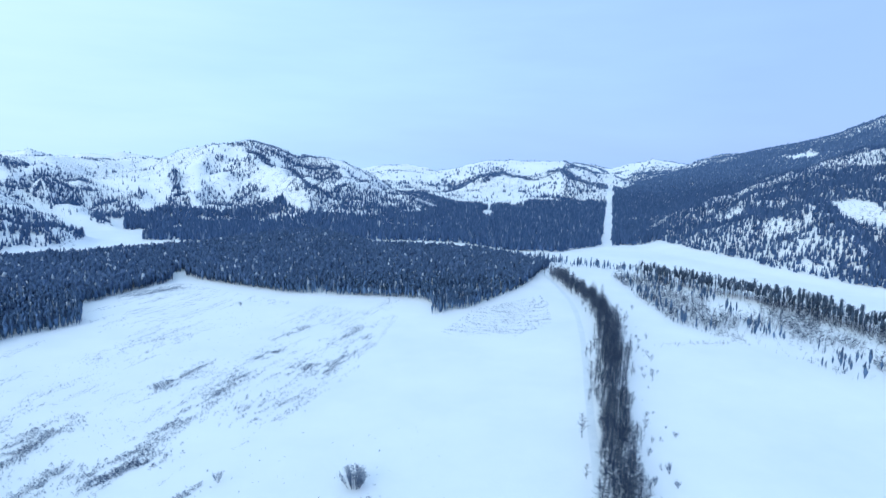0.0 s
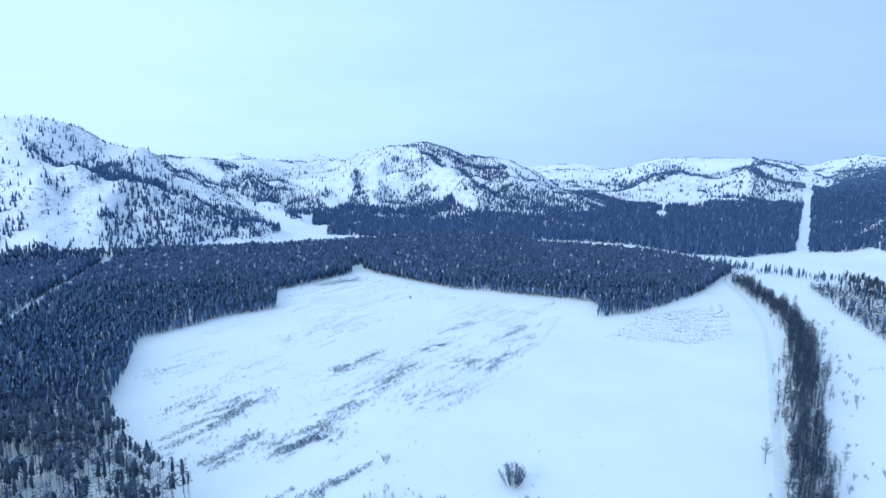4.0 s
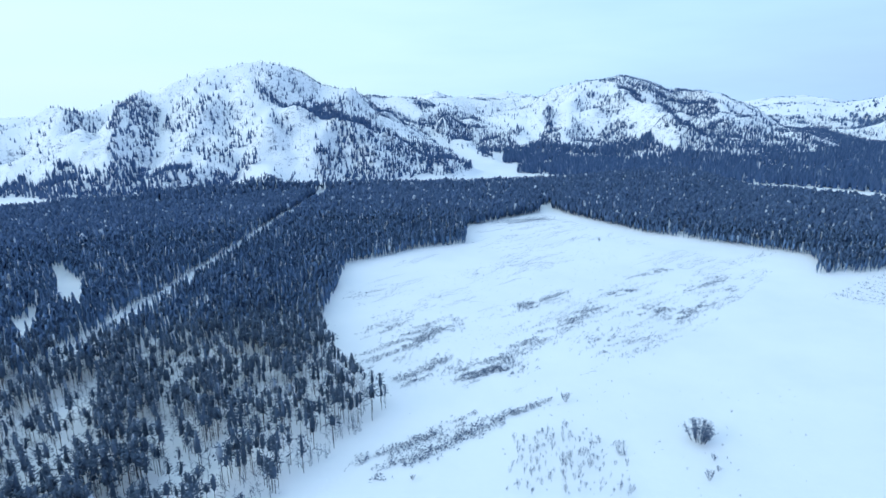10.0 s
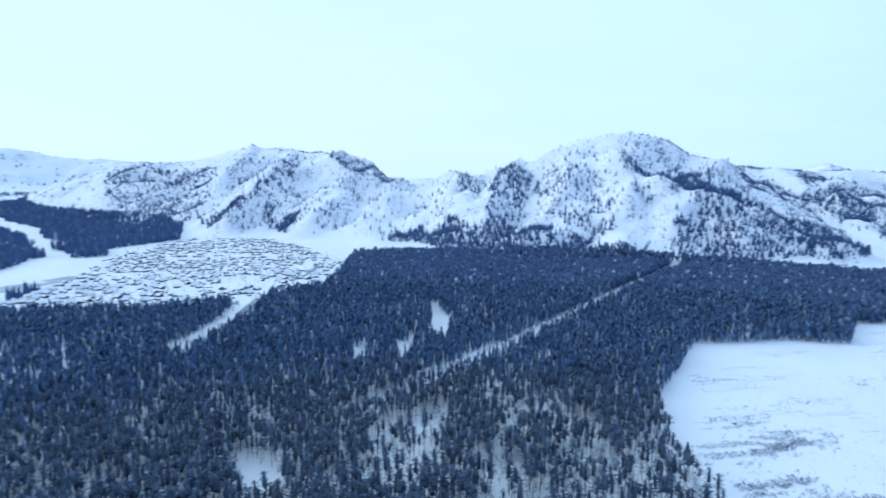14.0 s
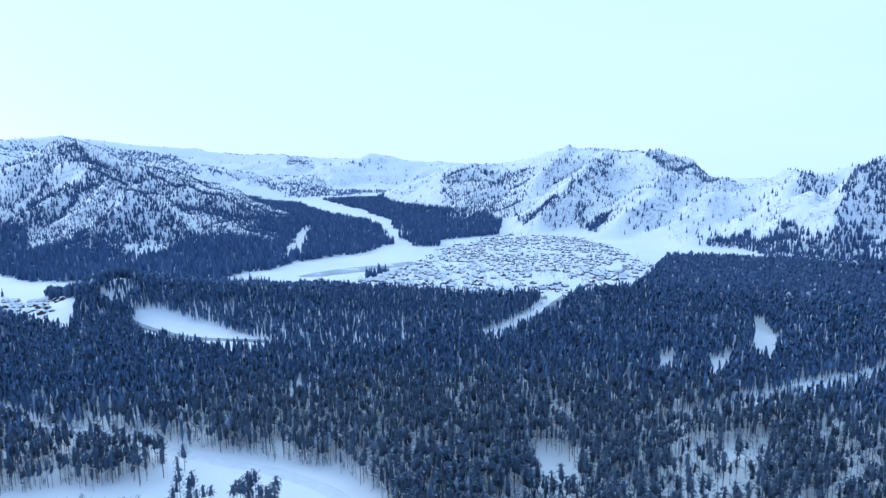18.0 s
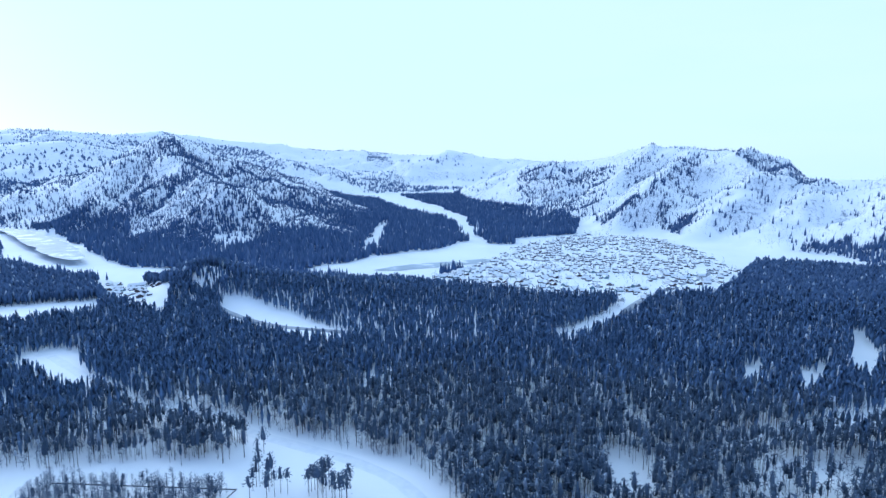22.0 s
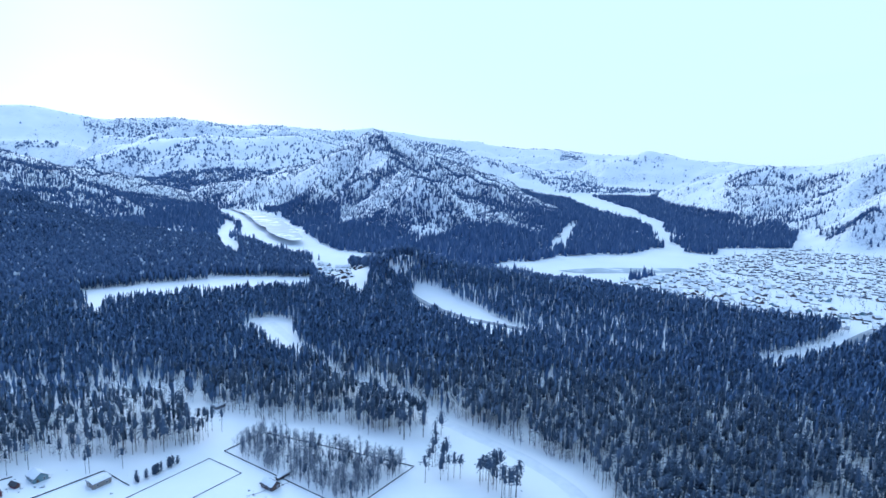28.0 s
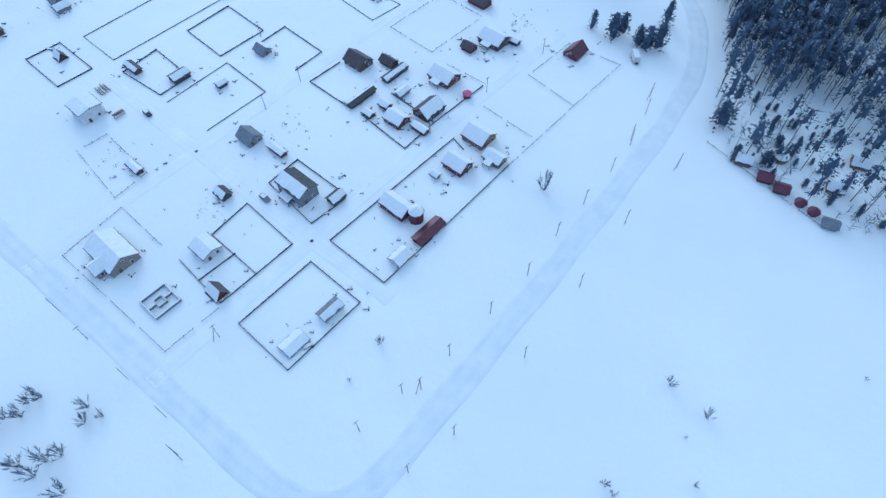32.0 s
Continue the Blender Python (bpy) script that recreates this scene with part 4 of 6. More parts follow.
ROWS2 = [(-332, 608, -293, 668, 300, 16, 1.2), (-225, 239, -205, 290, 70, 12, 1.4), (-305, 315, -289, 356, 40, 8, 1.2), (-207, 228, -208, 259, 60, 12, 1.5), (-252, 414, -231, 510, 90, 12, 1.2), (-71, 561, -46, 631, 60, 10, 1.3), (-135, 426, -125, 448, 40, 5, 1.5),
         (-190, 240, -160, 420, 90, 45, 1.0), (-260, 330, -190, 560, 130, 50, 1.0)]
sx, sy, sh = [], [], []
for x0, y0, x1, y1, n, w, h in ROWS + ROWS2:
    x, y = along(rng, [(x0, y0), (x1, y1)], int(n * 7), w * 0.9)
    sx.append(x), sy.append(y), sh.append(np.full(len(x), h))
x, y = scatter(rng, [(-330, 700), (-330, 600), (-350, 560), (-310, 500), (-335, 440), (-300, 320), (-230, 260), (-120, 250), (-60, 400), (-40, 560), (-180, 620)], 60000)
keep = value_noise((0.3 * x + 0.95 * y) / 55, (0.95 * x - 0.3 * y) / 6.0, 83) * fbm(x, y, 90.0, 2, 85) > 0.30
sx.append(x[keep]), sy.append(y[keep]), sh.append(np.full(keep.sum(), 1.0))
x, y, h = np.concatenate(sx), np.concatenate(sy), np.concatenate(sh)
# the furrows run one way, and the weeds stand in streaks along them
keep = value_noise((0.3 * x + 0.95 * y) / 13, (0.95 * x - 0.3 * y) / 2.4, 81) > 0.46
x, y, h = x[keep], y[keep], h[keep]
sel = tree_rows(rng, x, y, 1, 0.3, 0.45, 1.9)
sel[:, 3] *= h * 0.72
sel[:, 2] = ground_height(x, y) - 0.1
joined("field_saplings", SAPLING, sel, [M_SAPLING, M_SAPLING], "rows of young pines and weeds on the fallow field", "saplings", rng.integers(0, 5, len(sel)))
x, y = scatter(rng, [(-3, 504), (32, 588), (116, 655), (104, 546), (65, 504)], 7000)
ring = np.abs(np.sin(np.hypot(x - 70, y - 640) * 0.32 + 3 * value_noise(x / 14, y / 14, 86))) > 0.5 + 0.5 * value_noise(x / 22, y / 22, 87)
x, y = x[ring], y[ring]
joined("field_weeds", SAPLING, tree_rows(rng, x, y, 1.1, 0.3, 0.5, 2), [M_SAPLING, M_SAPLING], "curved rows of dry weeds at the field's end", "weeds", rng.integers(0, 5, len(x)))
x, y = scatter(rng, [(-108, 215), (-93, 240), (-63, 236), (-50, 204), (-93, 180)], 330)
joined("field_bushes", SMALL_BUSH, tree_rows(rng, x, y, 2.4, 1.1, 0.7, 5.2, (0.45, 0.8)), [M_GREYTWIG, M_GREYTWIG], "small bare bushes on the snow", "bushes", rng.integers(0, 5, len(x)))
# single dark weeds that stick out of the snow round about
x, y = scatter(rng, [(-112, 200), (-118, 262), (-70, 320), (-8, 335), (10, 250), (-40, 195)], 130)
joined("snow_weeds", SMALL_BUSH, tree_rows(rng, x, y, 0.9, 0.3, 0.5, 1.6, (0.7, 1.1)), [M_TWIG, M_TWIG], "dark dry weeds sticking out of deep snow", "weeds", rng.integers(0, 5, len(x)))

# bushes that stand alone: place and height
LONE = [(-29, 230, 4.2), (-30, 245, 3.0), (-27, 238, 2.4), (-128, 167, 2.4), (-101, 258, 5.0), (-200, 584, 4.0), (22, -118, 4.5), (28, -117, 4.0), (34, -118, 4.5), (31, -120, 3.5), (16, -106, 3.5), (19, -103, 3.5), (15, -101, 2.5),
        (30, -102, 5.0), (34, -101, 4.5), (32, -92, 4.5), (35, -106, 4.0), (-44, -59, 3.2), (-31, -58, 1.5), (-82, 8, 3.6), (-80, 19, 3.6), (-50, 7, 3.0), (-49, 10, 2.5), (-63, 24, 2.0), (-117, -54, 7.0), (-72, 17, 1.2), (113, 275, 5.0)]
LONE2 = [(102, 264, 4.0), (112, 262, 3.5), (131, 315, 3.0), (-115, 47, 1.2), (-60, 30, 1.6), (27, -100, 4.0), (25, -119, 3.0)]
rows = np.array([(x, y, -0.1, h * (1.25 if y < -80 else 1.1), 0.8 if y < -80 else 0.7, k * 1.7) for k, (x, y, h) in enumerate(LONE + LONE2)])
single_trees("bush", BUSH, rows, (M_TWIG, M_GREYTWIG), "leafless round bush alone in deep snow", "bush", "lone bushes", parts=("stem", "crown"))
big = [round_bush(rng, 30, 64)]
single_trees("bush", big, [(-38.5, 257, -0.1, 11.3, 1.55, 0.4)], (M_TWIG, M_GREYTWIG), "big round leafless bush alone on the snowy field", "bush", "lone bushes", parts=("stem", "crown"))
rows = np.array([(x, y, -0.2, h, g, k * 2.1) for k, (x, y, h, g) in enumerate([(-199, -85, 9, 0.9), (-199, -76, 11, 1.35), (-203, -74, 10, 1.2), (-201, -62, 10, 1.4), (-204, -59, 11, 1.3), (-219, -63, 11, 1.1), (-178, -22, 11.5, 1.45), (-201, -66, 9, 1.3)])])
FULL_PINE = [pine(rng, 6, 4, 0.19, 0.08, 190, 0.06) for _ in range(4)]
single_trees("pine_tree", FULL_PINE, rows, (M_BARK, M_NEEDLE), "full-crowned pine standing alone beside the settlement", "tree", "lone pines")
# open stands between the road and the settlement
x, y = np.concatenate([along(rng, [(-232, -140), (-240, -118), (-238, -95)], 34, 12), along(rng, [(-205, -262), (-150, -285)], 30, 10), along(rng, [(-252, -205), (-262, -160)], 26, 9)], 1)
single_trees("pine_tree", PINE_NEAR, tree_rows(rng, x, y, 14, 2.5, 8, 18, (0.8, 1.2)), (M_BARK, M_NEEDLE), "slim pine in an open stand on snow", "tree", "pines by the settlement road")
# a hedge of young spruces beyond the long plot
x, y = along(rng, [(-149.1, -249.3), (-173.4, -248.2)], 16, 1.2)
single_trees("spruce_tree", FULL_PINE, tree_rows(rng, x, y, 4.5, 0.8, 3, 6, (0.9, 1.2)), (M_BARK, M_NEEDLE), "small dark spruce in a short hedge on snow", "tree", "spruces of the hedge")
# saplings between the cabins
x, y = scatter(rng, [(-166, -16), (-200, -20), (-205, 40), (-165, 36)], 60)
single_trees("pine_tree", FULL_PINE, tree_rows(rng, x, y, 4.2, 1.2, 2, 7, (0.9, 1.3)), (M_BARK, M_NEEDLE), "young bushy pine among the cabins in snow", "tree", "young pines by the cabins")
# the fenced grove
GROVE = [(-193, -239), (-217, -238), (-231, -152), (-187, -154)]
x, y = scatter(rng, GROVE, 520)
joined("grove", BARE_NEAR, tree_rows(rng, x, y, 8.5, 2, 4, 12, (0.8, 1.1)), [M_PALETWIG, M_PALETWIG], "fenced grove of bare young birches", "trees", rng.integers(0, 6, len(x)))
x, y = scatter(rng, GROVE, 90)
joined("grove_pines", PINE_NEAR, tree_rows(rng, x, y, 7, 2, 3, 11), [M_BARK, M_NEEDLE], "young pines among bare birches", "trees", rng.integers(0, 10, len(x)))


def valley_places(rng):
    """Woods on the flats beyond the village, along the river and below the northern hills."""
    n = 420000
    a, rad = rng.uniform(-20, 165, n), np.sqrt(rng.uniform(640 ** 2, 2700 ** 2, n))
    x, y = -np.sin(np.radians(a)) * rad, np.cos(np.radians(a)) * rad
    top = np.zeros(n)
    for name, z, u in ridge_heights(a, rad):
        top = np.maximum(top, z)
    north = (a < 22 + 9 * value_noise(rad / 90, a * 0.8, 15)) & (rad > np.interp(a, [-20, -15, -11, -6, -2, 4, 12, 20, 27], [1180, 1120, 1010, 1010, 1080, 1090, 1060, 1080, 1150])) & ~((np.hypot(x - 150, y - 2150) < 170 + 90 * value_noise(x / 60, y / 60, 12)) | (near_line([(110, 1560), (130, 1750), (150, 2000)], x, y) < 34 * value_noise(x / 50, y / 50, 13)))
    north &= near_line([(264, 965), (554, 2025), (871, 3183)], x, y) > 9 + 4 * value_noise(x / 30, y / 30, 16)
    south = (a > 96) & ~inside(VILLAGE, x, y) & ~inside(WOODS, x, y) & ~((a < 112) & (rad < 790) & (x < -640) & (y > -330))
    south |= inside(RIVER_WOOD, x, y)
    bx, by = 40 * (value_noise(x / 45, y / 45, 8) - 0.5), 40 * (value_noise(x / 45, y / 45, 9) - 0.5)
    for poly in [RIVER_SOUTH, RIVER_BEND] + CLEARINGS + GLADES:
        south &= ~inside(poly, x + bx * 0.6, y + by * 0.6)
    south &= ~((a < 100) & (rad < 1100))
    keep = (north | south) & (top < 14)
    keep &= rng.random(n) < np.clip((fbm(x, y, 120.0, 3, 71) - 0.24) * 7, 0.3, 1) * np.clip(1.1 - (rad - 700) / 4500, 0.5, 1)
    x, y, rad = x[keep], y[keep], rad[keep]
    return tree_rows(rng, x, y, 14, 2.5, 8, 20, (0.8, 1.25))


sel = valley_places(rng)
# these needles carry painted haze
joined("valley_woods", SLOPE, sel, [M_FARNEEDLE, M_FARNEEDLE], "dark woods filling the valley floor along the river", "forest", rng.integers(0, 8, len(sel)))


# stands of trees and open snow on the hills: how close the trees stand, and the outline
STANDS = []


def cover(share, outline):
    STANDS.append((share, outline))


# the bowl in the north
cover(0.9, [(-699, 1950), (-569, 1997), (-473, 2243), (-220, 1613), (-137, 1702), (-185, 1565), (-270, 1553), (-437, 1902), (-558, 1896), (-652, 1916)])
cover(0.9, [(-546, 1559), (-530, 1640), (-468, 1584), (-389, 1366), (-438, 1347), (-478, 1371)])
cover(0.9, [(-740, 1641), (-708, 1646), (-569, 1362), (-533, 1307), (-552, 1260), (-626, 1376)])
cover(0.95, [(-1062, 1546), (-1040, 1614), (-867, 1359), (-797, 1238), (-874, 1292)])
cover(0.9, [(-880, 1422), (-901, 1526), (-737, 1233), (-753, 1223)])
cover(0.55, [(-829, 1424), (-746, 1487), (-579, 1191), (-666, 1167)])
cover(0.4, [(-640, 1571), (-580, 1607), (-483, 1369), (-520, 1330)])
cover(0.8, [(-734, 994), (-717, 1080), (-643, 1098), (-567, 943), (-613, 894), (-653, 881)])
cover(0.9, [(-1183, 1618), (-1182, 1726), (-1075, 1567), (-1132, 1546)])
cover(0.35, [(-690, 1826), (-581, 1805), (-497, 1684), (-562, 1643), (-661, 1704)])
cover(0.02, [(-1035, 1693), (-849, 1837), (-762, 1582), (-918, 1622)])
cover(0.02, [(-764, 1554), (-626, 1376), (-587, 1284), (-634, 1306), (-719, 1416)])
cover(0.03, [(-848, 1423), (-673, 1159), (-585, 917), (-743, 1205)])
cover(0.02, [(-424, 1505), (-310, 1402), (-305, 1350), (-376, 1353)])
cover(0.02, [(-537, 1345), (-390, 1357), (-307, 1333), (-291, 1259), (-531, 1295)])
cover(0.06, [(-628, 1138), (-516, 1202), (-423, 963), (-557, 926)])
cover(0.02, [(-1214, 1801), (-1171, 1919), (-941, 1998), (-911, 1896), (-1037, 1696), (-1182, 1726)])
cover(0.02, [(-276, 1588), (-204, 1599), (-214, 1565), (-265, 1566)])
cover(0.1, [(-157, 1331), (-111, 1388), (-80, 1217), (-127, 1177)])
cover(0.95, [(-285, 1260), (-258, 1482), (-134, 1663), (24, 1776), (110, 1380), (91, 1128), (-27, 1144), (-133, 1044), (-223, 1053)])
# the northern hills
cover(0.03, [(48, 2135), (253, 2407), (329, 2309), (221, 2080), (114, 1897)])
cover(0.03, [(304, 2671), (439, 2668), (398, 2407), (320, 2496)])
cover(0.03, [(-242, 1973), (-63, 2539), (-38, 2448), (-223, 1887)])
cover(0.15, [(394, 2307), (633, 2489), (563, 2205), (217, 2032)])
cover(0.75, [(-28, 2532), (32, 2704), (274, 2750), (285, 2492), (156, 2283), (30, 2372)])
cover(0.03, [(658, 1046), (693, 950), (676, 923), (655, 948), (632, 968)])
cover(0.95, [(471, 1125), (580, 1064), (643, 1070), (650, 1023), (600, 893), (541, 768), (529, 777), (585, 917), (580, 963), (542, 989), (453, 1011)])
cover(0.45, [(458, 956), (538, 982), (583, 952), (536, 815), (489, 736), (436, 741)])
cover(0.12, [(553, 1194), (570, 1142), (513, 1023), (518, 1114)])
cover(0.05, [(1306, 2386), (1441, 2396), (1381, 2259), (1288, 2273)])
# the steep western hill
cover(0.8, [(-972, 310), (-1160, 404), (-1129, 440), (-1005, 416), (-1064, 472), (-975, 464), (-950, 496), (-968, 555), (-850, 488), (-914, 552), (-883, 580), (-823, 561), (-819, 622), (-738, 582), (-744, 547), (-843, 443), (-885, 352)])
cover(0.6, [(-943, 805), (-822, 807), (-725, 859), (-687, 894), (-610, 793), (-647, 715), (-698, 665), (-745, 720), (-746, 798)])
cover(0.95, [(-975, 1156), (-966, 1389), (-966, 1389), (-894, 1169), (-861, 1063), (-897, 1070)])
cover(0.85, [(-947, 826), (-920, 919), (-812, 963), (-799, 1040), (-690, 898), (-731, 843), (-827, 796)])
cover(0.32, [(-1295, 699), (-1252, 744), (-1169, 719), (-1005, 587), (-971, 508)])
cover(0.13, [(-1144, 720), (-999, 781), (-821, 708), (-795, 633), (-895, 575)])
cover(0.6, [(-832, 819), (-807, 952), (-724, 1036), (-638, 1073), (-576, 909), (-692, 694), (-744, 778)])
cover(0.03, [(-1545, 574), (-1330, 591), (-1075, 486), (-1174, 423)])
cover(0.04, [(-1229, 810), (-1153, 876), (-1052, 824), (-1054, 727)])
cover(0.12, [(-1116, 909), (-1020, 1022), (-974, 1157), (-843, 1000), (-956, 922), (-992, 834)])
cover(0.8, [(-967, 1388), (-913, 1405), (-852, 1378), (-874, 1278)])
# the hill over the village
cover(1.0, [(-1782, 407), (-1768, 479), (-1516, 537), (-1499, 513), (-1591, 446), (-1740, 410)])
cover(0.97, [(-1838, -190), (-1620, -108), (-1464, -18), (-1320, 23), (-1132, -14), (-1122, -117)])
cover(0.65, [(-1641, 223), (-1540, 192), (-1380, 107), (-1363, 49), (-1439, 43), (-1469, 140)])
cover(0.95, [(-1402, 249), (-1248, 201), (-1209, 163), (-1290, 158), (-1385, 206)])
cover(0.5, [(-1309, 438), (-1274, 441), (-1135, 363), (-1197, 366)])
cover(0.4, [(-1537, 181), (-1543, 203), (-1277, 170), (-1291, 154)])
cover(0.28, [(-2280, -233), (-2224, -37), (-2013, 114), (-1532, 31), (-1741, -160)])
cover(0.03, [(-1742, 304), (-1457, 358), (-1336, 294), (-1225, 238), (-1009, 252), (-1180, 198), (-1361, 251)])
cover(0.02, [(-1432, 390), (-1331, 581), (-1112, 462), (-1079, 355), (-1175, 344)])
# the peak
cover(0.75, [(-1483, -1096), (-1502, -977), (-1555, -883), (-1349, -665), (-1568, -678), (-1397, -558), (-1094, -576), (-1042, -620), (-1043, -685), (-1399, -893), (-1472, -1029)])
cover(0.95, [(-1051, -779), (-1056, -724), (-1029, -633), (-1020, -608), (-1110, -445), (-919, -461), (-974, -645), (-998, -716)])
cover(0.95, [(-1108, -999), (-1034, -833), (-938, -709), (-892, -664), (-875, -718), (-993, -833), (-1030, -931)])
cover(0.1, [(-950, -630), (-1005, -587), (-908, -506), (-879, -578)])
cover(0.3, [(-1248, -1101), (-1329, -1060), (-1182, -890), (-1111, -865), (-1069, -940)])
cover(0.5, [(-1479, -1128), (-1369, -1125), (-1217, -1117), (-1156, -1018), (-1268, -996)])
# the southern ranges
cover(0.02, [(-3664, -2714), (-3768, -2482), (-4017, -2045), (-4247, -1523), (-3554, -1312), (-2774, -1292), (-3813, -2115), (-3653, -2365)])
cover(0.9, [(-2186, -2708), (-2390, -2541), (-2627, -2325), (-2282, -1904), (-1920, -1759), (-1608, -2007)])
cover(0.75, [(-1456, -2081), (-1797, -2100), (-2110, -1937), (-1521, -1299), (-1449, -1379), (-1465, -1835)])
cover(0.02, [(-1977, -3755), (-2108, -3762), (-1871, -3321), (-1721, -3428), (-1916, -3656)])
cover(0.02, [(-1572, -2399), (-1781, -2294), (-1766, -2300), (-1568, -2291)])
cover(0.02, [(-1866, -2272), (-1972, -2271), (-1831, -2207)])
cover(0.02, [(-1538, -3580), (-1822, -3426), (-1885, -3212), (-1808, -3242), (-853, -1760), (-770, -1737)])
cover(0.6, [(-1976, -2268), (-2140, -1963), (-1445, -1234), (-1399, -1285), (-1405, -2009), (-1585, -2151)])


# how close trees stand on each hill where no stand is marked: the least, the most, and the noise at which they thin out
HILL_WOODS = {"west": (0.05, 0.24, 0.50), "bowl": (0.17, 0.85, 0.42), "knoll": (0.0, 0.3, 0.6), "wooded": (0.5, 1.0, 0.28), "middle": (0.42, 1.0, 0.33), "east_far": (0.8, 1.0, 0.2), "east_near": (0.62, 1.0, 0.34),
              "peak": (0.15, 0.8, 0.42), "spur": (0.5, 1.0, 0.36), "south_mid": (0.15, 0.9, 0.42), "south_near": (0.7, 1.0, 0.25), "plateau": (0.02, 0.5, 0.56), "south_back": (0.1, 0.8, 0.45)}


def slope_places(rng, n, seed, bare, span=(-44, 165), near=(850, 2500), split=0.72):
    """Trees on the hills: thick on the wooded ones, in belts and patches on the open ones."""
    a, rad = rng.uniform(*span, n), np.where(rng.random(n) < split, np.sqrt(rng.uniform(near[0] ** 2, near[1] ** 2, n)), np.sqrt(rng.uniform(2400 ** 2, 4650 ** 2, n)))
    x, y = -np.sin(np.radians(a)) * rad, np.cos(np.radians(a)) * rad
    best, who, uu = np.zeros(n), np.full(n, -1), np.zeros(n)
    for k, (name, z, u) in enumerate(ridge_heights(a, rad)):
        more = z > best + 0.5
        best, who, uu = np.where(more, z, best), np.where(more, k, who), np.where(more, u, uu)
    # belts that run down the slopes
    patch = 0.6 * fbm(x, y, 150.0, 4, seed) + 0.4 * fbm(a * 22, rad * 0.35, 60.0, 3, seed + 9)
    gx, gy = ground_height(x + 25, y) - ground_height(x - 25, y), ground_height(x, y + 25) - ground_height(x, y - 25)
    # trees keep to the shaded, north-facing flanks of the ribs
    north = -(0.35 * gx + 0.94 * gy) / (np.hypot(gx, gy) + 3.0)
    p, thick = np.zeros(n), np.zeros(n, bool)
    for k, name in enumerate(RIDGES):
        m = who == k
        lo, hi, at = HILL_WOODS.get(name, (0.0, 0.9, 0.50))
        dens = np.clip((patch - at) * 8, lo, hi)
        if name in ("south_far", "far_north", "knoll", "south_mid"):
            # far off: broad woods with wide snowfields between them
            dens = np.clip((fbm(x, y, 420.0, 4, seed + 21) - 0.50 + 0.12 * north + 0.16 * (0.55 - np.clip(uu, 0, 1.2))) * 18, 0.01, 0.95 if name != "knoll" else 0.4)
        if name in ("wooded", "south_near", "east_far", "east_near"):
            thick |= m
        if name in ("west", "bowl", "peak", "south_mid", "south_far", "far_north"):
            # a thin row of trees along the crests
            dens = np.where(np.abs(uu - 0.99) < 0.02, np.maximum(dens, 0.25), dens)
        p = np.where(m, dens, p)
    p = p * np.where(thick, 1, np.clip(0.62 + 1.25 * north, 0.06, 1.6))
    wx, wy = x + 36 * (fbm(x, y, 40.0, 2, 101) - 0.5), y + 36 * (fbm(x, y, 40.0, 2, 102) - 0.5)
    for share, outline in STANDS:
        at = inside(outline, wx, wy)
        p = np.where(at, share * np.clip(0.55 + 1.4 * (fbm(x, y, 26.0, 2, 103) - 0.22), 0.5, 1.15), p)
    if bare:
        p = np.clip(0.75 - p, 0.0, 0.6) * np.maximum(np.clip((fbm(x, y, 90.0, 3, 105) - 0.40) * 9, 0.05, 1), 0.9 * (who == list(RIDGES).index("east_near"))) * np.where(p < 0.05, 0.35, 1)
    p = np.where((ground_height(x, y) < 7) | inside(WOODS, x, y) | inside(VILLAGE, x, y), 0, p) * np.clip(1.15 - (rad - 900) / 5200, 0.6, 1)
    p = np.where(near_line([(264, 965), (554, 2025), (871, 3183)], x, y) < 11, 0, p)
    keep = rng.random(n) < p
    x, y, rad = x[keep], y[keep], rad[keep]
    sel = tree_rows(rng, x, y, 7.5 if bare else 10.5, 2.4, 4.5, 17, (0.75, 1.1))
    sel[:, 3] *= np.where(uu[keep] > 0.9, 0.62, 1)
    sel[:, 4] *= 1 + 0.7 * ease((rad - 1700) / 700)
    sel[:, 3:5] *= np.clip(rad / 2300, 1, 1.5)[:, None] ** 0.6
    return sel


sel = np.concatenate([slope_places(rng, 420000, 41, False), slope_places(rng, 60000, 41, False, (-44, -11), (1600, 3050), 1.0), slope_places(rng, 90000, 41, False, (-44, -11)), slope_places(rng, 40000, 41, False, (25, 135), (880, 1500), 1.0)])
# beyond about 2350 m the pines take the paler colour that imitates haze
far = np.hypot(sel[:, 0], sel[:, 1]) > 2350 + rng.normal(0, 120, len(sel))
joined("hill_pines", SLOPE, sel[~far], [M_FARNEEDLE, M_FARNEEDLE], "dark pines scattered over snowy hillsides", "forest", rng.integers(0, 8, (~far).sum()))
joined("range_pines", SLOPE, sel[far], [M_HAZENEEDLE, M_HAZENEEDLE], "blue-grey woods on the farthest ranges, tinted for haze", "forest", rng.integers(0, 8, far.sum()))
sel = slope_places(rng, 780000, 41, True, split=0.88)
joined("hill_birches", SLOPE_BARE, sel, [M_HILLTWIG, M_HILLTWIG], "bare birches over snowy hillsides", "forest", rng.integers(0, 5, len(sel)))

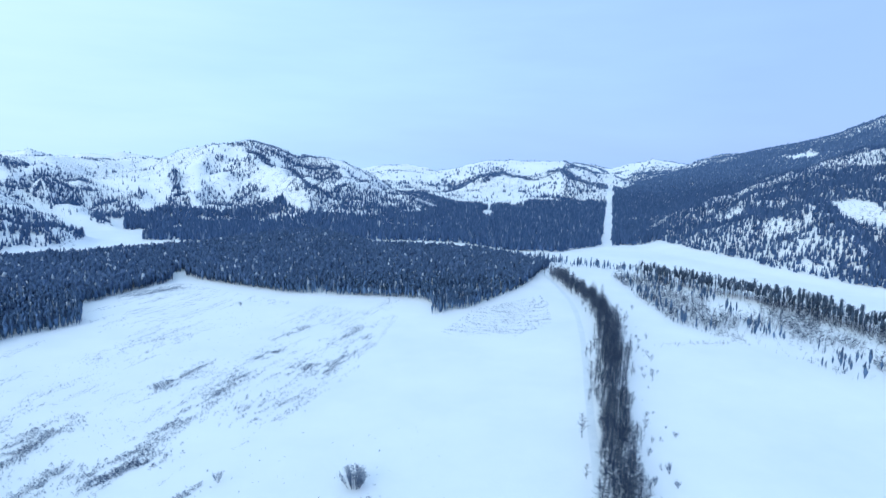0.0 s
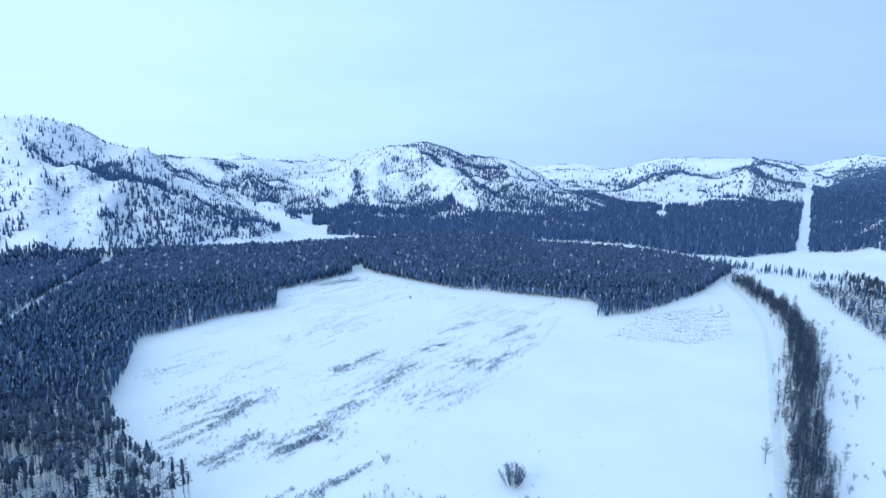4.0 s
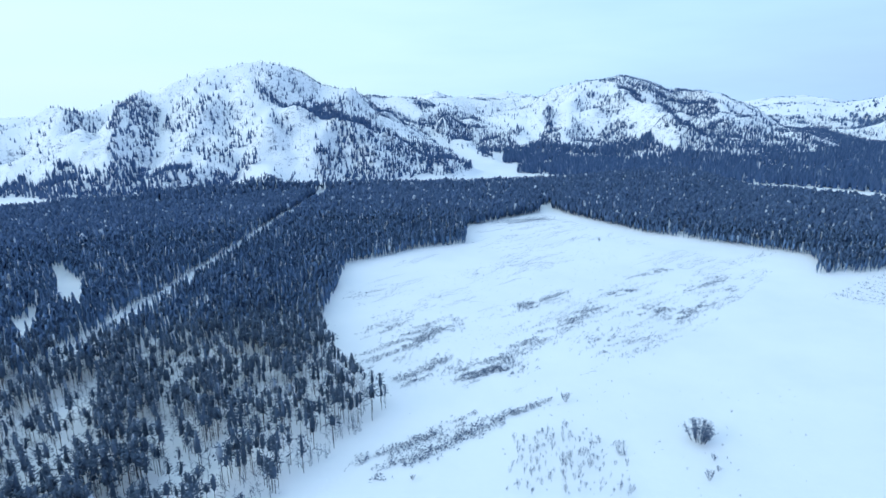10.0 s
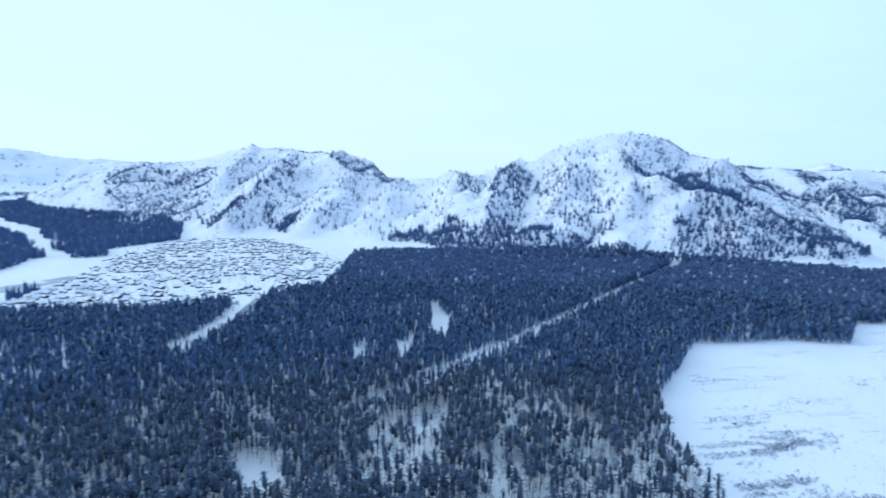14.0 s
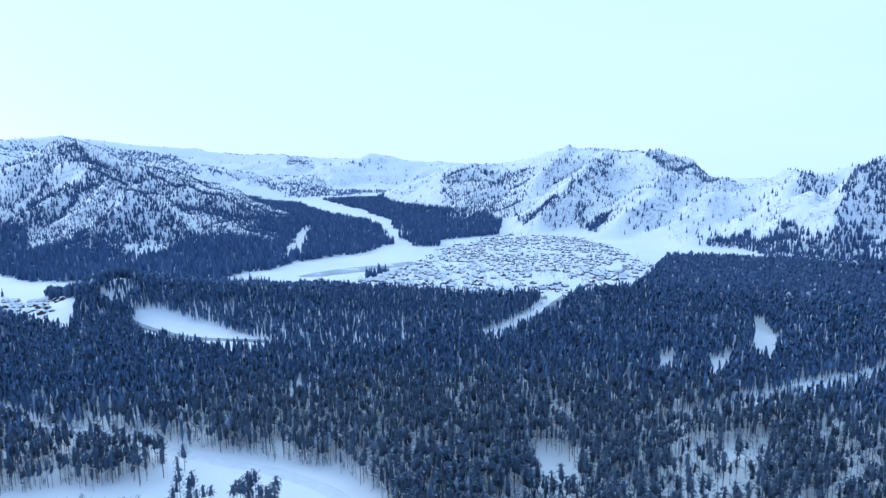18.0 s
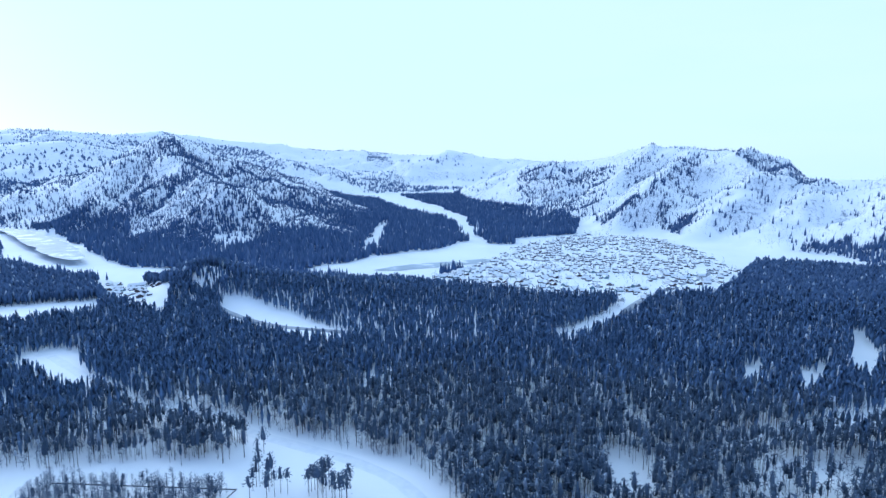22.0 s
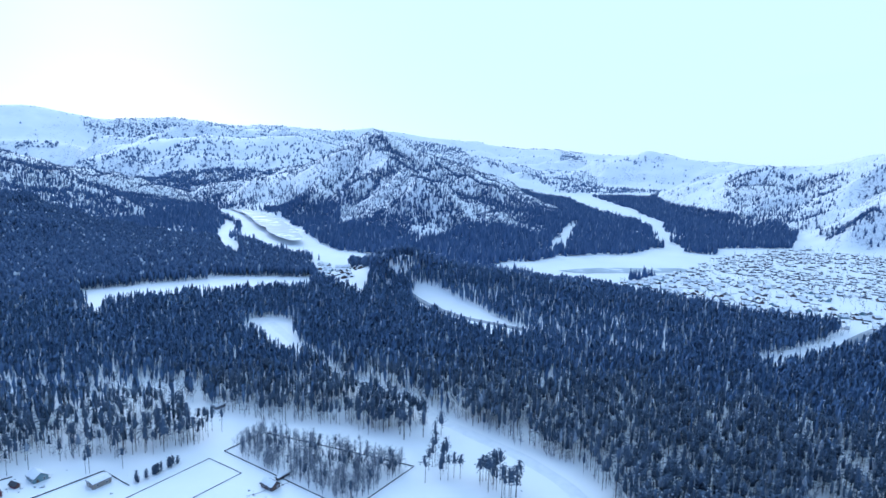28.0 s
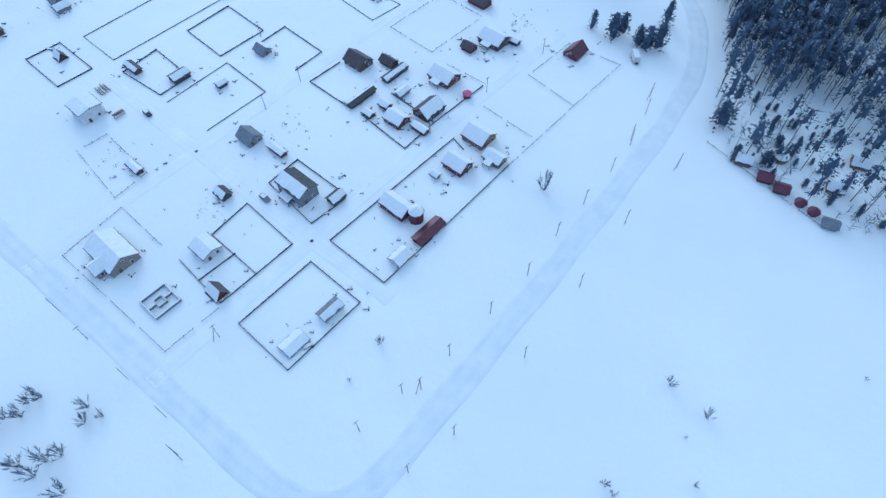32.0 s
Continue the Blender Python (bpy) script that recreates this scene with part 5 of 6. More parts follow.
# ---------------------------------------------------------------- roads and river
M_ROAD = noisy("packed snow", [(0.3, (0.71, 0.745, 0.785)), (0.5, (0.765, 0.795, 0.825)), (0.7, (0.82, 0.84, 0.86))], 0.18, 0.6, bump=0.3, bump_scale=2.0)
M_LANE = noisy("trodden snow", [(0.3, (0.79, 0.815, 0.845)), (0.5, (0.84, 0.855, 0.875)), (0.7, (0.88, 0.89, 0.90))], 0.14, 0.65, bump=0.3, bump_scale=2.0)
M_ICE = noisy("grey river ice", [(0.38, (0.30, 0.37, 0.44)), (0.55, (0.40, 0.47, 0.54)), (0.60, (0.72, 0.76, 0.80)), (0.7, (0.80, 0.82, 0.85))], 0.03, 0.45)


def smooth_line(line, step):
    """A line of points rounded off and cut into even steps."""
    p = np.array(line, float)
    for _ in range(3):
        q = np.repeat(p, 2, 0)
        q[1:-1] = np.stack([p[:-1] * 0.75 + p[1:] * 0.25, p[:-1] * 0.25 + p[1:] * 0.75], 1).reshape(-1, 2)
        p = q
    d = np.concatenate([[0], np.cumsum(np.hypot(*np.diff(p, axis=0).T))])
    t = np.arange(0, d[-1], step)
    return np.stack([np.interp(t, d, p[:, 0]), np.interp(t, d, p[:, 1])], 1)


def ribbon(name, line, profile, mat, label, category, step=6.0):
    """A sheet along a line; profile: rows of (distance from the middle, height)."""
    p = smooth_line(line, step)
    t = np.gradient(p, axis=0)
    t /= np.hypot(t[:, 0], t[:, 1])[:, None]
    side = np.stack([-t[:, 1], t[:, 0]], 1)
    bm, rows = bmesh.new(), []
    w, h = np.array(profile).T
    w = w[None] * (1 + 0.08 * np.sin(np.arange(len(p))[:, None] * 0.7 + w[None]))
    x, y = p[:, :1] + side[:, :1] * w, p[:, 1:] + side[:, 1:] * w
    z = ground_height(x, y) + h[None]
    rows = [[bm.verts.new(q) for q in zip(*row)] for row in zip(x.tolist(), y.tolist(), z.tolist())]
    for a, b in zip(rows, rows[1:]):
        for k in range(len(a) - 1):
            bm.faces.new((a[k], a[k + 1], b[k + 1], b[k]))
    bmesh.ops.recalc_face_normals(bm, faces=bm.faces)
    if sum(f.normal.z for f in bm.faces) < 0:
        bmesh.ops.reverse_faces(bm, faces=bm.faces)
    me = bpy.data.meshes.new(name)
    bm.to_mesh(me)
    bm.free()
    me.materials.append(mat)
    me.shade_smooth()
    return tagged(new(name, me), label, category, kind="structure")


RUTS = [(-4.0, -0.05), (-3.2, 0.16), (-2.4, 0.10), (-1.5, 0.04), (-0.6, 0.12), (0, 0.13), (0.6, 0.12), (1.5, 0.04), (2.4, 0.10), (3.2, 0.16), (4.0, -0.05)]
LANE = [(-2.6, -0.04), (-1.9, 0.14), (-1.2, 0.05), (-0.5, 0.10), (0.5, 0.10), (1.2, 0.05), (1.9, 0.14), (2.6, -0.04)]
ribbon("road", [(-375, -400), (-338, -330), (-302, -257), (-295, -202), (-281, -154), (-268, -100), (-246, -66), (-210, -42), (-165, -36.5), (-98, -35), (-50, -35), (-20, -35), (-4, -38), (0.5, -55), (0.5, -104), (2, -179), (5, -330)],
       RUTS, M_ROAD, "ploughed snow road with wheel ruts round the settlement", "road", 4.0)
ribbon("road", [(50, 120), (73, 253), (97, 376), (122, 500), (137, 600), (139, 678), (132, 796)], LANE, M_ROAD, "narrow snow track along the windbreak", "road", 8.0)
ribbon("road", [(2, -98.5), (-57, -98.5), (-120, -97), (-190, -93)], LANE, M_LANE, "snowy village lane between fenced plots", "road", 4.0)
ribbon("road", [(4, -157), (-60, -156), (-120, -155), (-195, -152)], LANE, M_LANE, "snowy village lane between fenced plots", "road", 4.0)
ribbon("road", [(-56, -66), (-57, -130), (-61, -215)], LANE, M_LANE, "snowy village lane between fenced plots", "road", 4.0)

M_HIGHWAY = noisy("salted road", [(0.3, (0.20, 0.23, 0.27)), (0.5, (0.30, 0.33, 0.38)), (0.7, (0.48, 0.52, 0.57))], 0.12, 0.7)
HIGHWAY = [(-4.2, 0.0), (-3.4, 0.5), (3.4, 0.5), (4.2, 0.0)]
ribbon("road", [(-493, -6), (-542, 28), (-661, 63), (-726, 100), (-826, 163), (-880, 178)], HIGHWAY, M_HIGHWAY, "grey salted road through the wood to the far village", "road", 10.0)
ribbon("road", [(-578, -432), (-524, -340), (-495, -279), (-492, -231), (-488, -202)], HIGHWAY, M_HIGHWAY, "grey salted road across a snowy glade", "road", 10.0)


def ice(outline, mat, label, lift=0.5, jitter=2.5):
    """A flat sheet of ice with a ragged edge."""
    p = smooth_line(outline + outline[:1], 14.0)
    wob = np.random.default_rng(len(outline)).normal(0, jitter, p.shape)
    x, y = (p + wob).T
    bm = bmesh.new()
    face = bm.faces.new([bm.verts.new(q) for q in zip(x.tolist(), y.tolist(), [float(ground_height(x, y).max()) + lift] * len(x))])
    bmesh.ops.triangulate(bm, faces=[face])
    for f in bm.faces:
        if f.normal.z < 0:
            f.normal_flip()
    me = bpy.data.meshes.new("water")
    bm.to_mesh(me)
    bm.free()
    me.materials.append(mat)
    return tagged(new("water", me), label, "river", kind="structure")


ice([(-1060, -1286), (-1026, -1109), (-861, -846), (-726, -693), (-718, -732), (-799, -864), (-995, -1140)], M_ICE, "grey river ice with drifted snow between the banks")
ice([(-783, -277), (-842, -249), (-882, -181), (-917, -144), (-913, -121), (-876, -137), (-838, -188), (-793, -235)], M_ICE, "narrow open channel in the frozen river", jitter=1.5)

# ---------------------------------------------------------------- houses
def boards(name, dark, light):
    """Painted or raw boards: bands across the wall, with weathering."""
    m, b, add, link = material(name, 0.7)
    co, obj = add("ShaderNodeTexCoord"), add("ShaderNodeObjectInfo")
    wave = add("ShaderNodeTexWave", Scale=2.2, Distortion=1.2)
    wave.bands_direction = "Z"
    n = add("ShaderNodeTexNoise", Scale=1.3, Detail=8.0)
    link(co.outputs["Object"], wave.inputs["Vector"])
    link(co.outputs["Object"], n.inputs["Vector"])
    mix = add("ShaderNodeMath")
    mix.operation = "MULTIPLY_ADD"
    mix.inputs[1].default_value = 0.3
    link(wave.outputs["Fac"], mix.inputs[0])
    link(n.outputs["Fac"], mix.inputs[2])
    link(ramp_of(add, link, mix.outputs[0], [(0.3, dark), (0.85, light)]).outputs[0], b.inputs["Base Color"])
    bp = add("ShaderNodeBump", Strength=0.5, Distance=0.03)
    link(wave.outputs["Fac"], bp.inputs["Height"])
    link(bp.outputs[0], b.inputs["Normal"])
    return m


WALLS = {
    "beige": noisy("beige siding", [(0.3, (0.20, 0.17, 0.15)), (0.7, (0.32, 0.28, 0.25))], 1.2, 0.7), "grey": noisy("grey blocks", [(0.3, (0.16, 0.17, 0.19)), (0.7, (0.28, 0.29, 0.32))], 1.0, 0.9, bump=0.4),
    "white": noisy("whitewashed wall", [(0.3, (0.55, 0.56, 0.57)), (0.7, (0.72, 0.72, 0.72))], 0.8, 0.8), "brown": boards("brown logs", (0.045, 0.032, 0.036), (0.11, 0.074, 0.072)),
    "orange": boards("fresh larch logs", (0.18, 0.095, 0.05), (0.32, 0.18, 0.10)), "red": noisy("red brick", [(0.3, (0.11, 0.038, 0.036)), (0.7, (0.20, 0.075, 0.065))], 2.0, 0.85, bump=0.3),
    "maroon": boards("maroon siding", (0.08, 0.018, 0.03), (0.17, 0.042, 0.06)), "dark": boards("weathered dark boards", (0.03, 0.03, 0.038), (0.085, 0.082, 0.095)), "teal": boards("teal boards", (0.10, 0.18, 0.21), (0.20, 0.30, 0.33)),
}
ROOFS = {
    "maroon": noisy("maroon roof sheet", [(0.3, (0.07, 0.016, 0.034)), (0.7, (0.14, 0.036, 0.062))], 0.9, 0.45), "brown": noisy("dark brown roof sheet", [(0.3, (0.05, 0.038, 0.048)), (0.7, (0.10, 0.075, 0.085))], 0.9, 0.5),
    "grey": noisy("grey slate roof", [(0.3, (0.13, 0.15, 0.18)), (0.7, (0.24, 0.26, 0.30))], 0.9, 0.6), "dark": noisy("tarred roof", [(0.3, (0.04, 0.04, 0.05)), (0.7, (0.10, 0.10, 0.115))], 0.9, 0.7),
    "red": noisy("red roof sheet", [(0.3, (0.10, 0.018, 0.042)), (0.7, (0.17, 0.036, 0.072))], 0.9, 0.4), "pink": noisy("pink canvas", [(0.3, (0.55, 0.10, 0.20)), (0.7, (0.70, 0.20, 0.30))], 0.9, 0.6),
}
M_SNOW = noisy("roof snow", [(0.3, (0.76, 0.78, 0.81)), (0.7, (0.86, 0.87, 0.88))], 0.8, 0.7, bump=0.4, bump_scale=1.5)
M_PANE = noisy("window pane", [(0.3, (0.03, 0.04, 0.05)), (0.7, (0.06, 0.07, 0.09))], 0.5, 0.08)
M_FRAME = noisy("white window frame", [(0.3, (0.6, 0.6, 0.6)), (0.7, (0.75, 0.75, 0.75))], 3.0, 0.6)
M_DOOR = boards("door boards", (0.06, 0.04, 0.03), (0.16, 0.10, 0.07))
M_FENCE = noisy("weathered fence boards", [(0.3, (0.018, 0.022, 0.034)), (0.7, (0.055, 0.06, 0.08))], 1.5, 0.85)
M_SHEET = noisy("brown profiled sheet", [(0.3, (0.022, 0.022, 0.036)), (0.7, (0.05, 0.046, 0.066))], 1.0, 0.5)
M_POLE = noisy("grey wooden pole", [(0.3, (0.12, 0.115, 0.12)), (0.7, (0.22, 0.21, 0.21))], 2.0, 0.85)


def box(bm, x0, y0, z0, x1, y1, z1):
    v = [bm.verts.new((x, y, z)) for z in (z0, z1) for x, y in ((x0, y0), (x1, y0), (x1, y1), (x0, y1))]
    for q in ((3, 2, 1, 0), (4, 5, 6, 7), (0, 1, 5, 4), (1, 2, 6, 5), (2, 3, 7, 6), (3, 0, 4, 7)):
        bm.faces.new([v[k] for k in q])


def prism(bm, outline, y0, y1):
    """A closed outline in x and z, drawn out from y0 to y1."""
    a, b = [bm.verts.new((x, y0, z)) for x, z in outline], [bm.verts.new((x, y1, z)) for x, z in outline]
    n = len(outline)
    bm.faces.new(a), bm.faces.new(b[::-1])
    for k in range(n):
        bm.faces.new((a[k], b[k], b[(k + 1) % n], a[(k + 1) % n]))


def part(name, bm, mat, parent, label=""):
    bmesh.ops.recalc_face_normals(bm, faces=bm.faces)
    me = bpy.data.meshes.new(name)
    bm.to_mesh(me)
    bm.free()
    me.materials.append(mat)
    ob = new(name, me)
    ob.parent = parent
    return tagged(ob, label)


def window(parent, x, y, z, side, w=1.1, h=1.3):
    """A window on a wall: side 'x' or 'y' is the way the wall faces, with its sign."""
    axis, sign = side
    bm, bg = bmesh.new(), bmesh.new()
    for bmx, t, e in ((bm, 0.10, 0.0), (bg, 0.13, 0.14)):
        if axis == "x":
            box(bmx, min(x, x + sign * t), y - w / 2 + e, z + e, max(x, x + sign * t), y + w / 2 - e, z + h - e)
        else:
            box(bmx, x - w / 2 + e, min(y, y + sign * t), z + e, x + w / 2 - e, max(y, y + sign * t), z + h - e)
    f = part("window", bm, M_FRAME, parent)
    part("pane", bg, M_PANE, f)


def house(x, y, length, width, wall_h, rise, turn, wall, roof, label, snow="full", name="house", category="house", windows=True, porch=False, over=0.45):
    """A gabled building: its ridge runs along its own y axis, turned by turn degrees."""
    base = tagged(new(name), label, category)
    base.matrix_world = pose(x, y, -0.45, 0, 0, turn)
    wall_h, rise, w, l = wall_h * 0.9, rise * 0.85, width / 2, length / 2
    bm = bmesh.new()
    prism(bm, [(-w, -0.3), (w, -0.3), (w, wall_h), (0, wall_h + rise), (-w, wall_h)], -l, l)
    part("wall", bm, WALLS[wall], base)
    bm = bmesh.new()
    box(bm, -w - 0.06, -l - 0.06, -0.3, w + 0.06, l + 0.06, 0.35)
    part("plinth", bm, WALLS["grey"], base)
    s = rise / w
    e = w + over
    for sign in (-1, 1):
        bm = bmesh.new()
        prism(bm, [(sign * e, wall_h - over * s + 0.02), (0, wall_h + rise + 0.02), (0, wall_h + rise + 0.16), (sign * e, wall_h - over * s + 0.16)], -l - over, l + over)
        part("roof", bm, ROOFS[roof], base)
        if snow == "full" or (snow == "half" and sign > 0) or (snow == "other" and sign < 0):
            d = 0.30
            bm = bmesh.new()
            n = max(4, int(length))
            rows = []
            for k in range(n + 1):
                yy = -l - over + 0.1 + (length + 2 * over - 0.2) * k / n
                edge = e - 0.10 - (0.05 + random.random() * 0.45 if snow != "full" else random.random() * 0.25)
                ze = wall_h - over * s + 0.16 + (e - edge) * s
                hh = d * random.uniform(0.8, 1.2)
                rows.append([(sign * edge, yy, ze), (sign * edge, yy, ze + hh * 0.7), (sign * edge * 0.5, yy, (ze + wall_h + rise + 0.16) / 2 + hh), (0, yy, wall_h + rise + 0.16 + hh), (0, yy, wall_h + rise + 0.15)])
            vs = [[bm.verts.new(q) for q in row] for row in rows]
            for a, b in zip(vs, vs[1:]):
                for k in range(4):
                    bm.faces.new((a[k], a[k + 1], b[k + 1], b[k]))
            bm.faces.new(vs[0]), bm.faces.new(vs[-1][::-1])
            part("roof_snow", bm, M_SNOW, base, "thick snow on the roof")
    if windows:
        for yy in ([-l * 0.5, l * 0.5] if length > 6 else [0]):
            for sign in (-1, 1):
                window(base, sign * w, yy, min(1.1, wall_h * 0.4), ("x", sign))
                if wall_h > 4.5:
                    window(base, sign * w, yy, 3.4, ("x", sign))
        for sign in (-1, 1):
            window(base, -w * 0.45, sign * l, min(1.1, wall_h * 0.4), ("y", sign))
            if rise + wall_h > 4.6:
                window(base, 0, sign * l, wall_h + rise * 0.15, ("y", sign), 0.9, 1.0)
        bm = bmesh.new()
        box(bm, w * 0.3, l, 0.0, w * 0.3 + 0.95, l + 0.08, 2.05)
        part("door", bm, M_DOOR, base)
    else:
        bm = bmesh.new()
        box(bm, -0.5, l, 0.0, 0.5, l + 0.06, min(1.9, wall_h * 0.95))
        part("door", bm, M_DOOR, base)
    if porch:
        bm = bmesh.new()
        prism(bm, [(w, 2.5), (w + 2.4, 2.0), (w + 2.4, 2.15), (w, 2.65)], -l * 0.5, l * 0.4)
        part("porch_roof", bm, ROOFS[roof], base)
        bm = bmesh.new()
        prism(bm, [(w + 0.05, 2.66), (w + 2.3, 2.18), (w + 2.3, 2.38), (w + 0.05, 2.9)], -l * 0.48, l * 0.38)
        part("roof_snow", bm, M_SNOW, base, "snow on the porch")
        for yy in (-l * 0.48, l * 0.36):
            bm = bmesh.new()
            box(bm, w + 2.15, yy, -0.2, w + 2.28, yy + 0.13, 2.05)
            part("post", bm, M_FENCE, base)
    return base


# place, size, wall height, rise, turn, wall, roof, label, other settings
T = -2.5
house(-16, -141, 13.5, 9.5, 3.4, 3.2, T, "beige", "grey", "large beige house with a broad snow-laden roof")
house(-11.4, -139.5, 6.5, 5, 3.2, 2.4, T + 90, "beige", "grey", "beige side wing under a snowy cross gable")
house(-34.5, -120.5, 7.0, 6.5, 3.0, 1.5, T, "white", "grey", "small white cottage under deep snow")
house(-26.8, -106.5, 4.8, 4.2, 1.0, 3.6, T, "maroon", "brown", "steep A-shaped cabin with a dark roof and snow", snow="half", windows=False)
house(-51.5, -133.5, 4.2, 3.6, 2.2, 1.6, T, "dark", "dark", "small dark wooden hut by a lane", snow="half", windows=False)
house(-67.5, -115.5, 11.0, 7.5, 5.4, 2.0, T, "grey", "dark", "tall grey block house with a ragged snowy roof", snow="half", porch=True)
house(-72.8, -103.8, 4.8, 3.8, 2.3, 1.6, T + 90, "dark", "dark", "dark shed at the corner of a fenced yard", snow="half", windows=False)
house(-73.6, -146, 6.5, 5.8, 2.6, 2.6, T, "grey", "grey", "grey cottage with a bare slate roof", snow="none")
house(-75.5, -134.2, 7.0, 2.6, 2.1, 0.5, T, "brown", "dark", "long low shed under snow", windows=False, name="shed", category="shed")
house(-46.2, -201, 8.5, 8.5, 5.6, 0.8, T, "white", "grey", "unfinished white two-storey house with snow on top")
house(-40.6, -165.5, 6.0, 2.4, 2.1, 0.5, T, "dark", "dark", "narrow dark shed on an empty plot", windows=False, name="shed", category="shed")
house(-57.2, -237.5, 4.2, 3.4, 1.2, 3.0, T, "dark", "dark", "steep dark cabin alone in a fenced yard", snow="half", windows=False)
house(-70.6, -209, 7.0, 3.0, 2.2, 0.9, T, "brown", "dark", "low brown shed by the fence", snow="half", windows=False, name="shed", category="shed")
house(-78.4, -191, 6.5, 4.6, 2.6, 1.2, T + 90, "dark", "dark", "dark garage with snow on half its roof", snow="half", windows=False, name="garage", category="garage")
house(-85.4, -175.5, 3.6, 2.8, 2.1, 0.7, T + 90, "dark", "dark", "small dark shed under snow on an empty plot", windows=False, name="shed", category="shed")
house(-108, -178, 5.0, 4.6, 2.4, 1.8, T, "grey", "grey", "grey hut with a patchy snowy roof", snow="other", windows=False)
house(-126, -144, 8.6, 6.8, 2.8, 3.0, T, "brown", "brown", "log house with a bare dark brown roof", snow="none")
house(-133, -134.8, 6.0, 3.8, 2.3, 1.8, T, "brown", "brown", "brown bathhouse with a bare dark roof", snow="none", windows=False)
house(-129.5, -128.7, 11.0, 3.0, 2.2, 0.8, T + 90, "dark", "dark", "long dark shed with streaks of snow", snow="half", windows=False, name="shed", category="shed")
house(-112, -129.5, 12.0, 2.6, 2.2, 0.6, T + 90, "brown", "dark", "row of brown sheds along a fence", snow="other", windows=False, name="shed", category="shed")
house(-139.3, -112.7, 9.2, 7.6, 2.9, 2.6, T, "red", "brown", "red-brown house with a thick white roof", porch=True)
house(-111.5, -112, 7.0, 6.0, 2.6, 2.0, T, "red", "brown", "red-brown cottage under snow")
house(-114.4, -120, 3.8, 3.0, 2.1, 0.9, T, "brown", "dark", "small snow-capped shed in a yard", windows=False, name="shed", category="shed")
house(-107.5, -121.8, 3.6, 2.6, 2.0, 0.7, T, "brown", "dark", "small snow-capped shed in a yard", windows=False, name="shed", category="shed")
house(-122, -106, 9.0, 7.0, 2.8, 3.0, T + 90, "brown", "dark", "dark log house with a steep snowy roof", snow="half")
house(-113, -102.6, 6.0, 2.6, 2.3, 0.6, T, "red", "dark", "low brick shed beside a fence", windows=False, name="shed", category="shed")
house(-123.2, -119.6, 5.0, 3.0, 2.2, 0.8, T + 90, "grey", "grey", "cluttered lean-to under snow", windows=False, name="shed", category="shed")
house(-122.4, -84.2, 8.6, 7.8, 3.0, 2.8, T, "orange", "brown", "larch house with a wide snowy gable roof")
house(-107.8, -82, 7.6, 6.4, 2.9, 2.4, T, "maroon", "maroon", "maroon cottage with snow on its roof")
house(-117.6, -74, 6.4, 4.8, 2.6, 1.6, T, "orange", "dark", "bathhouse of larch logs under snow", porch=True)
house(-99.9, -85.1, 2.6, 2.2, 1.9, 0.6, T, "white", "grey", "tiny white shed under snow", windows=False, name="shed", category="shed")
house(-82, -86, 9.5, 6.0, 3.0, 2.2, T, "maroon", "maroon", "maroon house with a round tower and snowy roof")
house(-80.8, -72.2, 10.5, 3.8, 2.3, 0.9, T + 90, "maroon", "maroon", "long maroon shed with a bare ribbed roof", snow="none", windows=False, name="shed", category="shed")
house(-68.3, -72.6, 5.6, 4.4, 2.4, 1.6, T + 90, "white", "dark", "white cabin with a snowy roof by a fence", windows=False)
house(-42.6, -76.4, 6.6, 3.6, 2.4, 1.2, T + 90, "white", "grey", "shed with a grey roof half under snow", snow="half", windows=False, name="shed", category="shed")
house(-29.4, -77.4, 6.6, 4.6, 1.1, 0.9, T + 90, "white", "grey", "low hut almost buried in snow", windows=False)
house(-168.3, -111, 9.6, 8.0, 3.0, 2.6, T, "brown", "dark", "dark house with a broken snowy roof", porch=True)
house(-158.7, -116, 4.8, 4.0, 2.3, 1.7, T, "maroon", "brown", "small red-brown hut beside a yard", snow="none", windows=False)
house(-172.5, -105.3, 6.0, 2.6, 2.1, 0.6, T, "dark", "dark", "dark shed under snow", windows=False, name="shed", category="shed")
house(-181.5, -82.2, 7.2, 6.0, 2.2, 3.2, T + 90, "maroon", "maroon", "maroon cottage with a steep roof", snow="none")
house(-185, -130.5, 8.6, 5.0, 2.6, 2.2, T, "maroon", "brown", "dark barn with a bare brown roof", snow="none", windows=False, name="barn", category="barn")
house(-168, -9, 4.816, 4.2, 2.1, 2.0, 15, "orange", "dark", "larch cabin with a snowy roof at the pines", name="cabin", category="cabin", snow="half", windows=False)
house(-174.5, 18.6, 4.816, 4.368, 2.1, 2.0, 15, "orange", "dark", "larch cabin under deep snow among pines", name="cabin", category="cabin", windows=False)
house(-190, 21.4, 5.16, 4.536, 2.1, 2.0, 15, "orange", "dark", "larch cabin under deep snow among pines", name="cabin", category="cabin", windows=False)
house(-165, -0.6, 4.3, 3.864, 2.1, 1.3, 15, "brown", "red", "cabin with a bare red metal roof", snow="none", name="cabin", category="cabin", windows=False)
house(-163.7, 5.3, 4.3, 3.864, 2.1, 1.3, 15, "brown", "red", "cabin with a bare red metal roof", snow="none", name="cabin", category="cabin", windows=False)
house(-159.1, 22.3, 4.3, 3.528, 2.1, 1.3, 15, "grey", "grey", "cabin with a grey metal roof", snow="none", name="cabin", category="cabin", windows=False)
house(-140.7, -262, 8.0, 6.0, 3.2, 0.5, T + 90, "beige", "grey", "plain beige block building under snow")
house(-109.6, -290, 7.0, 6.0, 2.8, 2.8, T, "maroon", "maroon", "maroon cottage at the wood's edge", snow="none")
